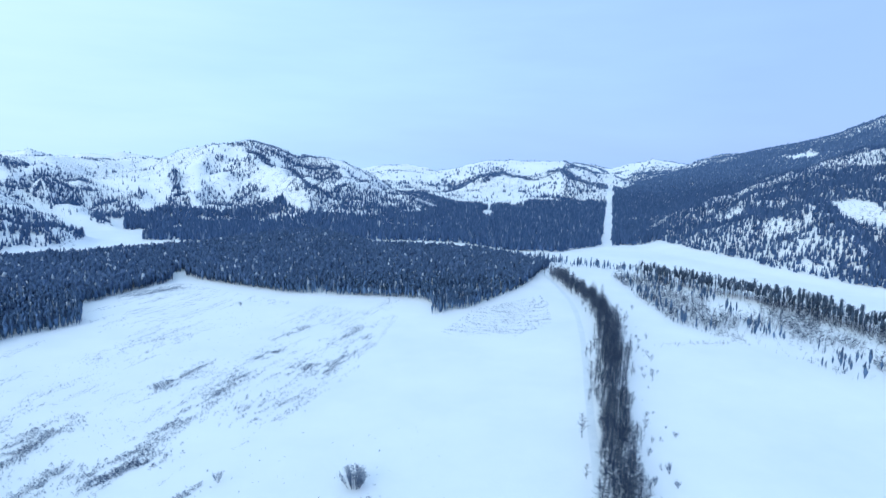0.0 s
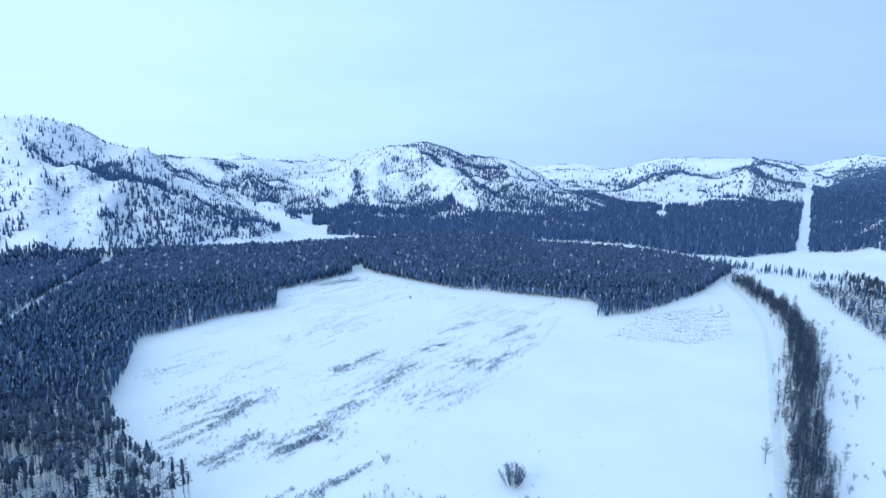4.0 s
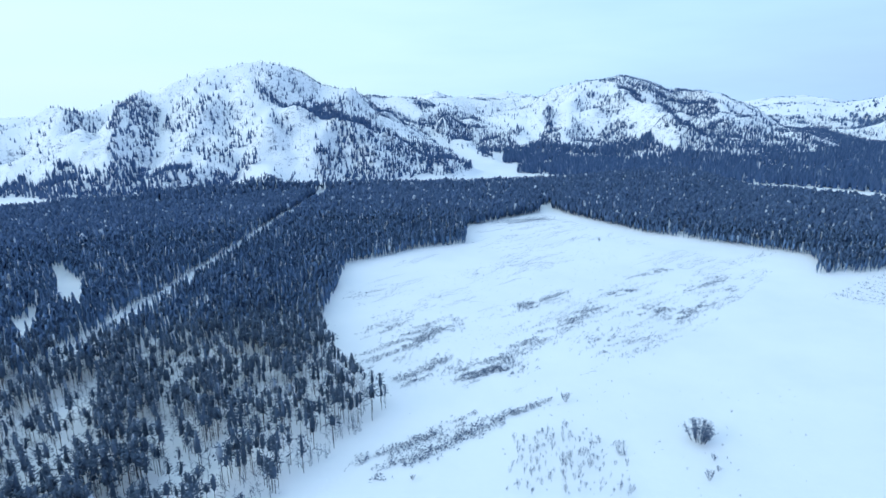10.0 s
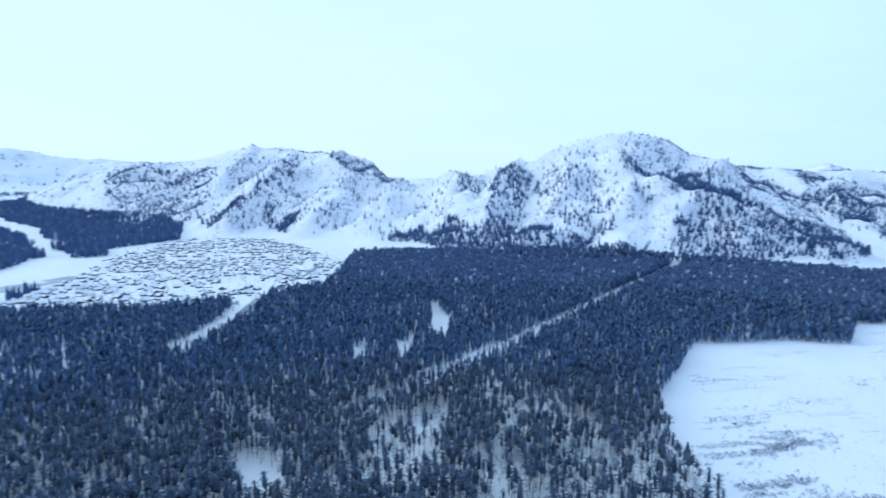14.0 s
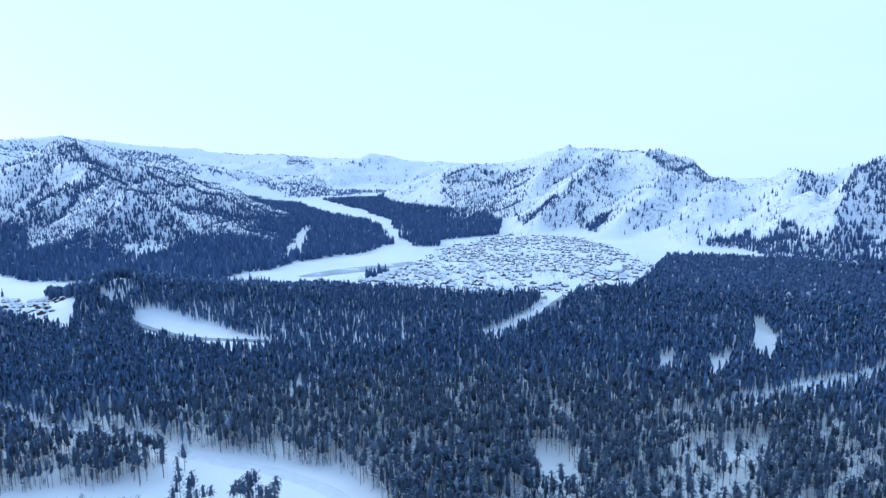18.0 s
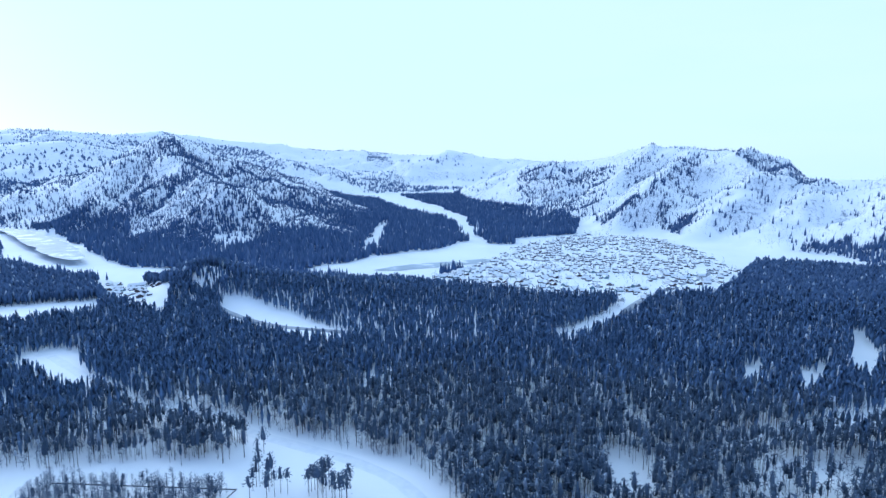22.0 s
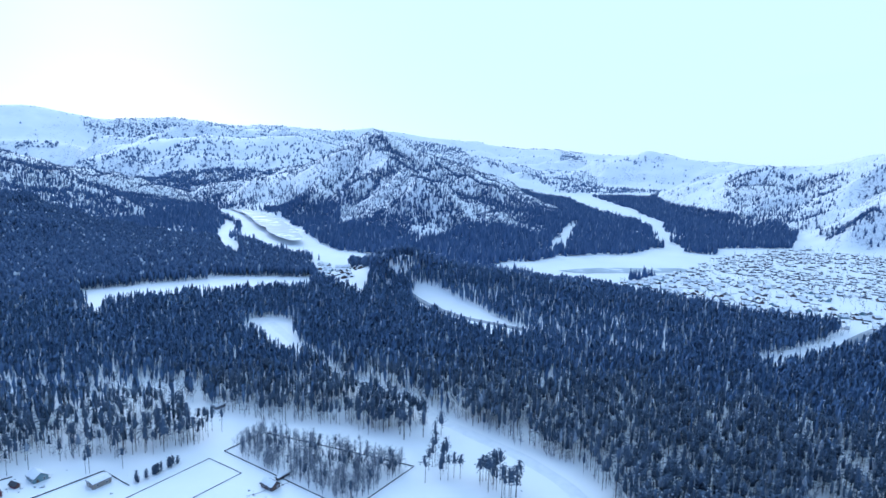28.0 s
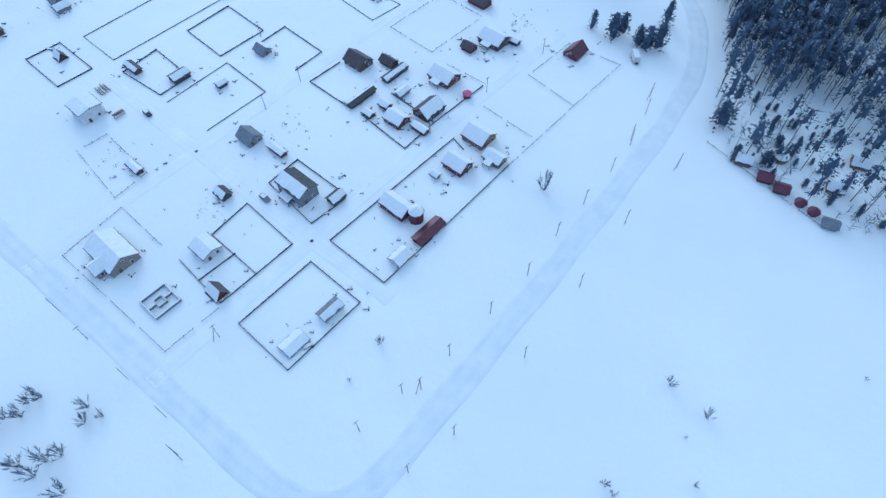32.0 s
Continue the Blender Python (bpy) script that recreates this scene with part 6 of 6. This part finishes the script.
house(-101.2, -292.5, 5.0, 4.4, 1.2, 3.4, T, "dark", "dark", "dark steep-roofed cabin by the wood", snow="none", windows=False)
house(-127.9, -289, 7.0, 6.0, 2.8, 2.4, T, "teal", "grey", "teal cottage with a snowy roof by the wood")
house(-75, -265, 5.6, 4.4, 2.4, 1.6, T + 90, "grey", "grey", "grey hut in the snow", windows=False)
house(-84.6, -311, 6.0, 4.4, 2.4, 1.6, T, "brown", "dark", "brown hut in a cluttered yard", snow="half", windows=False)
house(-76.5, -307, 5.0, 3.0, 2.2, 0.8, T + 90, "dark", "dark", "dark shed in a cluttered yard", snow="half", windows=False, name="shed", category="shed")
house(-226.4, -286.6, 6.5, 4.0, 2.5, 0.9, T + 90, "grey", "grey", "grey cabin alone at the edge of the wood", windows=False)
house(-181, -195.5, 7.0, 5.0, 2.6, 2.0, T, "brown", "dark", "dark house with snow beside the grove", snow="half")
house(-190, -197, 7.0, 1.6, 2.0, 0.4, T + 90, "dark", "dark", "narrow dark lean-to beside a house", windows=False, name="shed", category="shed")
house(-161, -168.7, 3.4, 3.0, 1.0, 2.6, T, "dark", "dark", "steep little hut in a fenced yard", snow="half", windows=False)
house(-76.4, -271, 6.4, 5.0, 2.6, 2.4, T, "grey", "grey", "grey cottage with a slate roof", snow="none")
house(-50, -271.6, 5.0, 3.6, 2.4, 1.2, T, "brown", "dark", "brown shed by a fence", snow="half", windows=False, name="shed", category="shed")

# the crowded yard by the wood
for k, (x, y, wall, roof) in enumerate((
    (-82.4, -318.3, "dark", "dark"),
    (-84.7, -306.8, "brown", "dark"),
    (-83, -295.1, "dark", "grey"),
    (-74.9, -292.3, "grey", "grey"),
    (-89.1, -292.7, "teal", "grey"),
    (-83.5, -286.5, "dark", "dark"),
    (-86.2, -270.3, "brown", "dark"),
    (-74.4, -303.4, "grey", "grey"),
    (-119.1, -290.3, "maroon", "dark"),
    (-110.5, -307.6, "dark", "dark"),
    (-75.6, -321.3, "brown", "dark"),
)):
    house(x, y, random.uniform(3.4, 6.0), random.uniform(2.2, 3.4), random.uniform(1.9, 2.4), random.uniform(0.5, 1.4), T + 90 * (k % 2) + random.uniform(-12, 12), wall, roof,
          "small %s shed in a crowded snowy yard" % wall, snow=("half", "full", "other")[k % 3], windows=False, name="shed", category="shed")
house(-100.9, -265.9, 3.4, 2.8, 2.0, 1.2, T, "grey", "grey", "small grey hut beside the crowded yard", snow="half", windows=False)


def round_hut(x, y, rad, wall_h, rise, wall, roof, label, name="round_hut", category="hut", snow=False, sides=10):
    base = tagged(new(name), label, category)
    base.matrix_world = pose(x, y, 0)
    ring = [(math.cos(2 * math.pi * k / sides), math.sin(2 * math.pi * k / sides)) for k in range(sides)]
    for nm, mat, rows in (("wall", WALLS[wall], [(rad, -0.3), (rad, wall_h)]), ("roof", ROOFS[roof], [(rad + 0.35, wall_h - 0.15), (rad + 0.35, wall_h), (rad * 0.6, wall_h + rise * 0.6), (0.08, wall_h + rise)]),
                          ("roof_snow", M_SNOW, [(rad + 0.2, wall_h + 0.05), (rad + 0.15, wall_h + 0.3), (rad * 0.6, wall_h + rise * 0.6 + 0.3), (0.1, wall_h + rise + 0.3)])):
        if nm == "roof_snow" and not snow:
            continue
        bm = bmesh.new()
        vs = [[bm.verts.new((r * c, r * s, z)) for c, s in ring] for r, z in rows]
        for a, b in zip(vs, vs[1:]):
            for k in range(sides):
                q = (k + 1) % sides
                bm.faces.new((a[k], a[q], b[q], b[k]))
        bm.faces.new(vs[-1]), bm.faces.new(vs[0][::-1])
        part(nm, bm, mat, base)
    bm = bmesh.new()
    box(bm, rad * 0.93, -0.45, 0, rad + 0.08, 0.45, min(1.9, wall_h))
    part("door", bm, M_DOOR, base)
    return base


round_hut(-82.6, -78.6, 2.3, 4.2, 1.8, "maroon", "maroon", "round maroon tower with a snowy cap", snow=True, name="tower", category="tower")
round_hut(-136.8, -100.2, 1.5, 1.6, 1.4, "maroon", "pink", "small pink garden pavilion", name="pavilion", category="pavilion")
round_hut(-161.9, 12.3, 1.7, 1.2, 1.3, "maroon", "red", "round red-roofed hut beside the pines", sides=8)
round_hut(-160.9, 16.8, 1.7, 1.2, 1.3, "maroon", "red", "round red-roofed hut beside the pines", sides=8)
round_hut(-176.6, 0.2, 2.4, 1.6, 1.2, "orange", "dark", "round hut under snow among pines", snow=True)


def foundation():
    base = tagged(new("foundation"), "open concrete foundation of a house filled with snow", "foundation")
    base.matrix_world = pose(-14.8, -116.8, 0, 0, 0, T)
    for x0, y0, x1, y1 in ((-4.2, -4.2, 4.2, -3.8), (-4.2, 3.8, 4.2, 4.2), (-4.2, -3.8, -3.8, 3.8), (3.8, -3.8, 4.2, 3.8), (-3.8, -0.2, -1.2, 0.2), (1.2, -0.2, 3.8, 0.2), (-1.4, -1.6, -1.1, 1.6), (1.1, -1.6, 1.4, 1.6), (-1.1, -1.6, 1.1, -1.3), (-1.1, 1.3, 1.1, 1.6)):
        bm = bmesh.new()
        box(bm, x0, y0, -0.2, x1, y1, 0.9)
        w = part("wall", bm, WALLS["grey"], base)
        bm = bmesh.new()
        box(bm, x0 + 0.03, y0 + 0.03, 0.9, x1 - 0.03, y1 - 0.03, 1.02)
        part("snow", bm, M_SNOW, w)


foundation()


def car(x, y, turn, label, mat):
    base = tagged(new("car"), label, "car")
    base.matrix_world = pose(x, y, 0, 0, 0, turn)
    bm = bmesh.new()
    prism(bm, [(-2.0, 0.35), (2.0, 0.35), (2.05, 0.85), (1.2, 0.98), (0.7, 1.45), (-1.2, 1.48), (-1.85, 1.0), (-2.05, 0.85)], -0.82, 0.82)
    part("body", bm, mat, base)
    bm = bmesh.new()
    prism(bm, [(0.65, 1.46), (-1.15, 1.50), (-1.05, 1.66), (0.5, 1.62)], -0.72, 0.72)
    part("roof_snow", bm, M_SNOW, base, "snow on the car's roof")
    for wx in (-1.25, 1.25):
        for wy in (-0.84, 0.64):
            bm = bmesh.new()
            prism(bm, [(wx + 0.33 * math.cos(a * math.pi / 5), 0.33 + 0.33 * math.sin(a * math.pi / 5)) for a in range(10)], wy, wy + 0.2)
            part("wheel", bm, ROOFS["dark"], base)
    for sy in (-1, 1):
        bm = bmesh.new()
        box(bm, -1.0, sy * 0.825 - 0.01, 1.0, 0.6, sy * 0.825 + 0.01, 1.38)
        part("side_window", bm, M_PANE, base)
    return base


car(-59, -184.3, 85, "dark parked car with snow on its roof", ROOFS["dark"])
car(-58.8, -122, 88, "dark parked car in a snowy lane", ROOFS["grey"])


def trailer(x, y, turn):
    base = tagged(new("trailer"), "white box trailer parked beside pines", "trailer")
    base.matrix_world = pose(x, y, 0, 0, 0, turn)
    for nm, mat, b in (("body", WALLS["white"], (-2.6, -1.15, 0.7, 2.6, 1.15, 2.9)), ("roof_snow", M_SNOW, (-2.5, -1.05, 2.9, 2.5, 1.05, 3.1)), ("chassis", ROOFS["dark"], (-2.5, -0.6, 0.45, 3.4, 0.6, 0.7))):
        bm = bmesh.new()
        box(bm, *b)
        part(nm, bm, mat, base)
    for wx in (-1.2, 0.9):
        for wy in (-1.1, 0.85):
            bm = bmesh.new()
            prism(bm, [(wx + 0.4 * math.cos(a * math.pi / 5), 0.4 + 0.4 * math.sin(a * math.pi / 5)) for a in range(10)], wy, wy + 0.25)
            part("wheel", bm, ROOFS["dark"], base)


trailer(-192.5, -62.5, 40)


def timber(x, y, turn, n, length, label):
    base = tagged(new("timber_stack"), label, "timber")
    base.matrix_world = pose(x, y, 0, 0, 0, turn)
    for k in range(n):
        bm = bmesh.new()
        z = 0.05 + 0.28 * (k % 3)
        xx = -0.55 * n / 3 + (k // 3) * 1.1 + random.uniform(-0.1, 0.1)
        box(bm, xx, -length / 2 + random.uniform(-0.4, 0.4), z, xx + 0.35, length / 2 + random.uniform(-0.4, 0.4), z + 0.25)
        part("beam", bm, WALLS["orange"] if k % 2 else WALLS["white"], base)


timber(-56.2, -208.5, T, 12, 5.0, "stack of sawn beams by a building site")
timber(-52.5, -192, T + 90, 9, 4.0, "stack of boards under snow")
timber(-88, -300, T + 60, 9, 4.0, "heap of boards in a cluttered yard")
timber(-93, -305, T + 20, 9, 5.0, "heap of boards in a cluttered yard")

# ---------------------------------------------------------------- fences
def piece_mesh(name, build, mat):
    bm = bmesh.new()
    build(bm)
    bmesh.ops.recalc_face_normals(bm, faces=bm.faces)
    me = bpy.data.meshes.new(name)
    bm.to_mesh(me)
    bm.free()
    me.materials.append(mat)
    return me


def slatted(bm):
    """Boards set close, with an uneven top edge."""
    top = [(k / 7 + d, 0.78 + 0.07 * ((k * 5) % 3 - 1)) for k in range(7, -1, -1) for d in ((0.05, 0.0) if 0 < k < 7 else (0.0,))]
    prism(bm, [(0, -0.1), (1, -0.1)] + top, -0.03, 0.03)


def ribbed(bm):
    """Profiled sheet: one folded plate."""
    fold = [(k / 8, 0.04 * (k % 2)) for k in range(9)]
    lo = [[bm.verts.new((x, y + e, z)) for x, y in fold] for z in (-0.1, 0.95) for e in (-0.012, 0.012)]
    for a, b in ((lo[0], lo[2]), (lo[3], lo[1]), (lo[2], lo[3]), (lo[1], lo[0])):
        for k in range(8):
            bm.faces.new((a[k], a[k + 1], b[k + 1], b[k]))


POST = piece_mesh("post", lambda bm: box(bm, -0.06, -0.06, -0.3, 0.06, 0.06, 0.86), M_FENCE)
STAKE = piece_mesh("post", lambda bm: box(bm, -0.05, -0.05, -0.3, 0.05, 0.05, 0.95), M_FENCE)
PANELS = {"boards": piece_mesh("panel", slatted, M_FENCE), "low": piece_mesh("panel", slatted, M_FENCE),
          "sheet": piece_mesh("panel", ribbed, M_SHEET),
          "wire": piece_mesh("rail", lambda bm: box(bm, 0, -0.045, 0.66, 1, 0.045, 0.80), M_FENCE)}


def fence(line, kind, label, step=2.8):
    base = tagged(new("fence"), label, "fence", "fences of the settlement")
    base.location = (*line[0], 0)
    for (x0, y0), (x1, y1) in zip(line, line[1:]):
        d = math.dist((x0, y0), (x1, y1))
        n = max(1, round(d / step))
        for k in range(n):
            p = new("post", STAKE if kind == "wire" else POST)
            p.parent, p.scale.z = base, 0.6 if kind == "low" else 1.0
            p.location = (x0 + (x1 - x0) * k / n - line[0][0], y0 + (y1 - y0) * k / n - line[0][1], 0)
            if kind == "wire" and k % 5 == 3:
                continue
            q = new("rail" if kind == "wire" else "panel", PANELS[kind])
            q.parent = base
            q.matrix_basis = Matrix.LocRotScale(p.location, Euler((0, random.uniform(-0.01, 0.01), math.atan2(y1 - y0, x1 - x0))), (d / n, 1, random.uniform(0.55, 0.72) * (0.6 if kind == "low" else 1)))


B, S, W = "dark board fence half buried in snow", "brown sheet fence round a yard", "stakes and wire round an empty plot"
for kind, label, lines in (
    ("boards", B, [[(-24, -94), (-51, -93), (-50, -72), (-23, -73), (-24, -94)], [(-27, -124), (-25, -103), (-52, -102), (-54, -125), (-39, -124), (-38, -102)], [(-26, -114), (-39, -113)], [(-48, -247), (-62, -246), (-61, -222), (-47, -223), (-48, -247)],
                   [(-98, -212), (-119, -212), (-117, -188), (-96, -189), (-98, -212)], [(-111, -183), (-124, -183), (-122, -160), (-108, -160)], [(-67, -211), (-83, -212), (-81, -189), (-68, -189), (-67, -211)]]),
    ("low", B, [[(-67, -161), (-93, -160), (-95, -184), (-67, -184)], [(-70, -242), (-69, -220), (-182, -216), (-183, -240), (-70, -242)], [(-152, -181), (-165, -178), (-164, -156), (-149, -158), (-152, -181)]]),
    ("sheet", S, [[(-115, -85), (-117, -91), (-60, -94), (-59, -71), (-80, -70)], [(-64, -126), (-61, -103), (-71, -102)], [(-76, -103), (-77, -126), (-64, -126)], [(-106, -124), (-103, -101), (-119, -101), (-121, -123)], [(-119, -101), (-145, -99)], [(-122, -150), (-107, -151), (-106, -131)]]),
    ("boards", B, [[(-86, -70), (-119, -69)], [(-192, -240), (-218, -239), (-232, -151), (-186, -153), (-192, -240)], [(-118, -274), (-148, -271), (-147, -249)], [(-79.3, -319.5), (-88.6, -322.2), (-94.4, -310.0), (-103.2, -304.6), (-122.6, -300.3)], [(-78.3, -306.5), (-78.8, -283.8), (-91.7, -281.3)]]),
    ("wire", W, [[(-27, -133), (-28, -155), (-6, -153), (-6, -103), (-24, -102)], [(-33, -188), (-29, -160), (-42, -161), (-44, -187), (-33, -188)], [(-115, -69), (-156, -67), (-186, -65), (-185, -87), (-160, -89), (-156, -67)], [(-169, -22), (-162, 2), (-157, 21)], [(-150, -149), (-148, -126), (-176, -124)], [(-146, -99), (-146, -117)],
                 [(-136, -92), (-134, -70)], [(-93, -160), (-95, -184)], [(-150, -149), (-180, -147), (-178, -124)], [(-120, -216), (-190, -190)]])):
    for line in lines:
        fence(line, kind, label)

# ---------------------------------------------------------------- power poles and bare stakes
POLE = piece_mesh("pole", lambda bm: prism(bm, [(-0.10, -0.5), (0.10, -0.5), (0.06, 7.0), (-0.06, 7.0)], -0.07, 0.07), M_POLE)
ARM = piece_mesh("crossarm", lambda bm: box(bm, -0.8, -0.05, 6.5, 0.8, 0.05, 6.65), M_POLE)
CUP = piece_mesh("insulator", lambda bm: box(bm, -0.05, -0.05, 6.65, 0.05, 0.05, 6.85), WALLS["white"])
STRUT = piece_mesh("strut", lambda bm: prism(bm, [(1.92, -0.3), (2.08, -0.3), (0.06, 5.8), (-0.06, 5.8)], -0.06, 0.06), M_POLE)
POLES = [(5, -137), (5, -104), (5, -88), (9, -78), (-23, -47), (-37, -45), (-41, -42), (-53, -42), (-37, -28), (-23, -31), (-70, -41), (-65, -26), (-87, -40), (-93, -26), (-104, -41), (-120, -41), (-121, -27), (-137, -41), (-152, -42), (-154, -43), (-177, -48), (-168, -45), (-152, -25), (-18, -95),
         (5, -123), (-114, -186), (-87, -153), (-105, -154), (-114, -99), (-143, -96), (-174, -92)]
for k, (x, y) in enumerate(POLES):
    base = tagged(new("power_pole"), "bare grey wooden power pole standing in snow", "power pole", "power poles of the settlement")
    base.matrix_world = pose(x, y, 0, random.uniform(-1.5, 1.5), random.uniform(-1.5, 1.5), 85 if k < 4 else -5)
    for nm, me in (("pole", POLE), ("crossarm", ARM)) + ((("strut", STRUT),) if k in (3, 6, 20, 22, 23) else ()):
        new(nm, me).parent = base
    for dx in (-0.7, 0.7):
        cup = new("insulator", CUP)
        cup.parent, cup.location = base, (dx, 0, 0)
x, y = np.array([(p[0] + dx, p[1] + dy) for p in [(-38, -175), (-45, -132), (-160, -112), (-185, -110), (-88, -140)] for dx, dy in np.random.default_rng(3).normal(0, 4.5, (22, 2))]).T
yards = [(ob.location.x, ob.location.y) for ob in bpy.data.objects if ob.parent is None and ob.name.split(".")[0] in ("house", "shed", "garage", "barn")]
wx, wy = np.array([(p[0] + dx, p[1] + dy) for p in yards for dx, dy in np.random.default_rng(9).normal(0, 6.5, (5, 2))]).T
x, y = np.concatenate([x, wx]), np.concatenate([y, wy])
joined("yard_weeds", SAPLING, tree_rows(rng, x, y, 0.9, 0.3, 0.4, 1.6), [M_TWIG, M_TWIG], "dry weeds and saplings in overgrown yards", "weeds", rng.integers(0, 5, len(x)))

# ---------------------------------------------------------------- the far village
def village_houses(rng):
    """Rows of small houses, sheds and fences along the lanes of the far village."""
    gx, gy = np.meshgrid(np.arange(-1420, -560, 13.5), np.arange(-320, 320, 17.0))
    x, y = gx.ravel(), gy.ravel()
    c, s = math.cos(0.35), math.sin(0.35)
    cx, cy = -930, 0
    x, y = cx + (x - cx) * c - (y - cy) * s, cy + (x - cx) * s + (y - cy) * c
    x, y = x + rng.normal(0, 4.5, len(x)), y + rng.normal(0, 5, len(x))
    keep = inside(VILLAGE, x, y) & (rng.random(len(x)) < np.clip((fbm(x, y, 70.0, 2, 111) - 0.2) * 4, 0.3, 0.95))
    return x[keep], y[keep]


x, y = village_houses(rng)
hx, hy = scatter(rng, [(-619, -600), (-640, -510), (-560, -428), (-542, -499)], 90)
x, y = np.concatenate([x, hx]), np.concatenate([y, hy])
z = ground_height(x, y)
KINDS = []
for k, (wall, roof, snow) in enumerate((("brown", "dark", 1), ("grey", "grey", 1), ("brown", "maroon", 1), ("dark", "dark", 1), ("white", "brown", 1), ("teal", "grey", 1))):
    l, w, h, s = rng.uniform(3.2, 4.4), rng.uniform(2.4, 3.0), rng.uniform(1.7, 2.3), rng.uniform(1.2, 1.9)
    KINDS.append((piece_mesh("wall", lambda bm: prism(bm, [(-w, -1.5), (w, -1.5), (w, h), (0, h + s), (-w, h)], -l, l), WALLS[wall]),
                  piece_mesh("roof", lambda bm: prism(bm, [(-w - 0.5, h - 0.3), (0, h + s + 0.02), (w + 0.5, h - 0.3), (w + 0.5, h + 0.1), (0, h + s + 0.4), (-w - 0.5, h + 0.1)], -l - 0.4, l + 0.4), M_SNOW if snow else ROOFS[roof])))
order = np.argsort(np.hypot(x, y))
near, rest = order[:240], order[240:]
for i in near:
    k = rng.integers(0, 6)
    base = tagged(new("village_house"), "small village house under a white roof", "house", "houses of the far village")
    base.matrix_world = pose(x[i], y[i], z[i], 0, 0, 20 + 90 * rng.integers(0, 2) + rng.normal(0, 14))
    for nm, me in zip(("wall", "roof"), KINDS[k]):
        new(nm, me).parent = base


def block(w, l, h, s):
    v = [(-w, -l, -1.5), (w, -l, -1.5), (w, l, -1.5), (-w, l, -1.5), (-w, -l, h), (w, -l, h), (w, l, h), (-w, l, h), (0, -l, h + s), (0, l, h + s),
         (-w - 0.5, -l - 0.4, h), (0, -l - 0.4, h + s + 0.3), (w + 0.5, -l - 0.4, h), (w + 0.5, l + 0.4, h), (0, l + 0.4, h + s + 0.3), (-w - 0.5, l + 0.4, h)]
    f = [(0, 1, 5, 8, 4), (2, 3, 7, 9, 6), (1, 2, 6, 5), (3, 0, 4, 7), (10, 11, 14, 15), (11, 12, 13, 14)]
    return np.array(v, float), f, [0, 0, 0, 0, 1, 1]


def rows_of(xs, ys, lo, hi):
    n = len(xs)
    return np.stack([xs, ys, ground_height(xs, ys), rng.uniform(lo, hi, n), np.ones(n), math.radians(20) + math.pi / 2 * rng.integers(0, 2, n) + rng.normal(0, 0.2, n)], 1)


joined("village_houses", [block(2.6, 3.8, 1.9, 1.6)], rows_of(x[rest], y[rest], 0.62, 0.98), [WALLS["grey"], M_SNOW], "rows of small snow-roofed houses far down the valley", "houses")
sx, sy = x + rng.normal(0, 6, len(x)), y + rng.normal(0, 6, len(x))
joined("village_sheds", [block(1.4, 2.2, 1.3, 0.8)], rows_of(sx, sy, 0.7, 1.3), [WALLS["dark"], M_SNOW], "sheds and barns among the far houses", "sheds")


def long_fence():
    v = np.array([(0, 0, -0.5), (22, 0, -0.5), (22, 0, 1.0), (0, 0, 1.0), (0, 0.3, -0.5), (22, 0.3, -0.5), (22, 0.3, 1.0), (0, 0.3, 1.0)], float)
    return v, [(0, 1, 2, 3), (7, 6, 5, 4), (3, 2, 6, 7), (0, 3, 7, 4), (2, 1, 5, 6)], [0] * 5


half = rng.random(len(x)) < 0.30
fx, fy = (x + rng.normal(4, 6, len(x)))[half], (y + rng.normal(4, 6, len(x)))[half]
joined("village_fences", [long_fence()], rows_of(fx, fy, 0.4, 0.8), [M_POLE], "board fences between the far houses", "fences")
tx, ty = scatter(rng, VILLAGE, 1500)
joined("village_trees", BARE_FAR, tree_rows(rng, tx, ty, 6, 2, 3, 11), [M_TWIG, M_TWIG], "bare garden trees of the far village", "trees", rng.integers(0, 5, len(tx)))


# odds and ends under snow in the yards
def odds(rng, n):
    v, f, kind, b = [], [], [], 0
    for x0, y0, z0, x1, y1, z1, k in ((-0.5, -0.16, -0.2, 0.5, 0.16, 0.32, 0), (-0.52, -0.2, 0.32, 0.5, 0.18, 0.42, 1), (0.3, -0.5, -0.2, 0.5, 0.4, 0.14, 0)):
        v += [(x0, y0, z0), (x1, y0, z0), (x1, y1, z0), (x0, y1, z0), (x0, y0, z1), (x1, y0, z1), (x1, y1, z1), (x0, y1, z1)]
        f += [(b, b + 1, b + 5, b + 4), (b + 1, b + 2, b + 6, b + 5), (b + 2, b + 3, b + 7, b + 6), (b + 3, b, b + 4, b + 7), (b + 4, b + 5, b + 6, b + 7)]
        kind += [k] * 5
        b += 8
    return np.array(v, float), f, kind


spots = np.array([(p[0] + dx, p[1] + dy) for p in yards for dx, dy in rng.normal(0, 4.6, (4, 2))])
rows = np.stack([spots[:, 0], spots[:, 1], np.zeros(len(spots)), rng.uniform(0.5, 1.2, len(spots)), rng.uniform(0.8, 2.2, len(spots)), rng.uniform(0, 3.14, len(spots))], 1)
joined("yard_clutter", [odds(rng, 1)], rows, [M_FENCE, M_SNOW], "planks and boxes lying about under snow", "clutter")
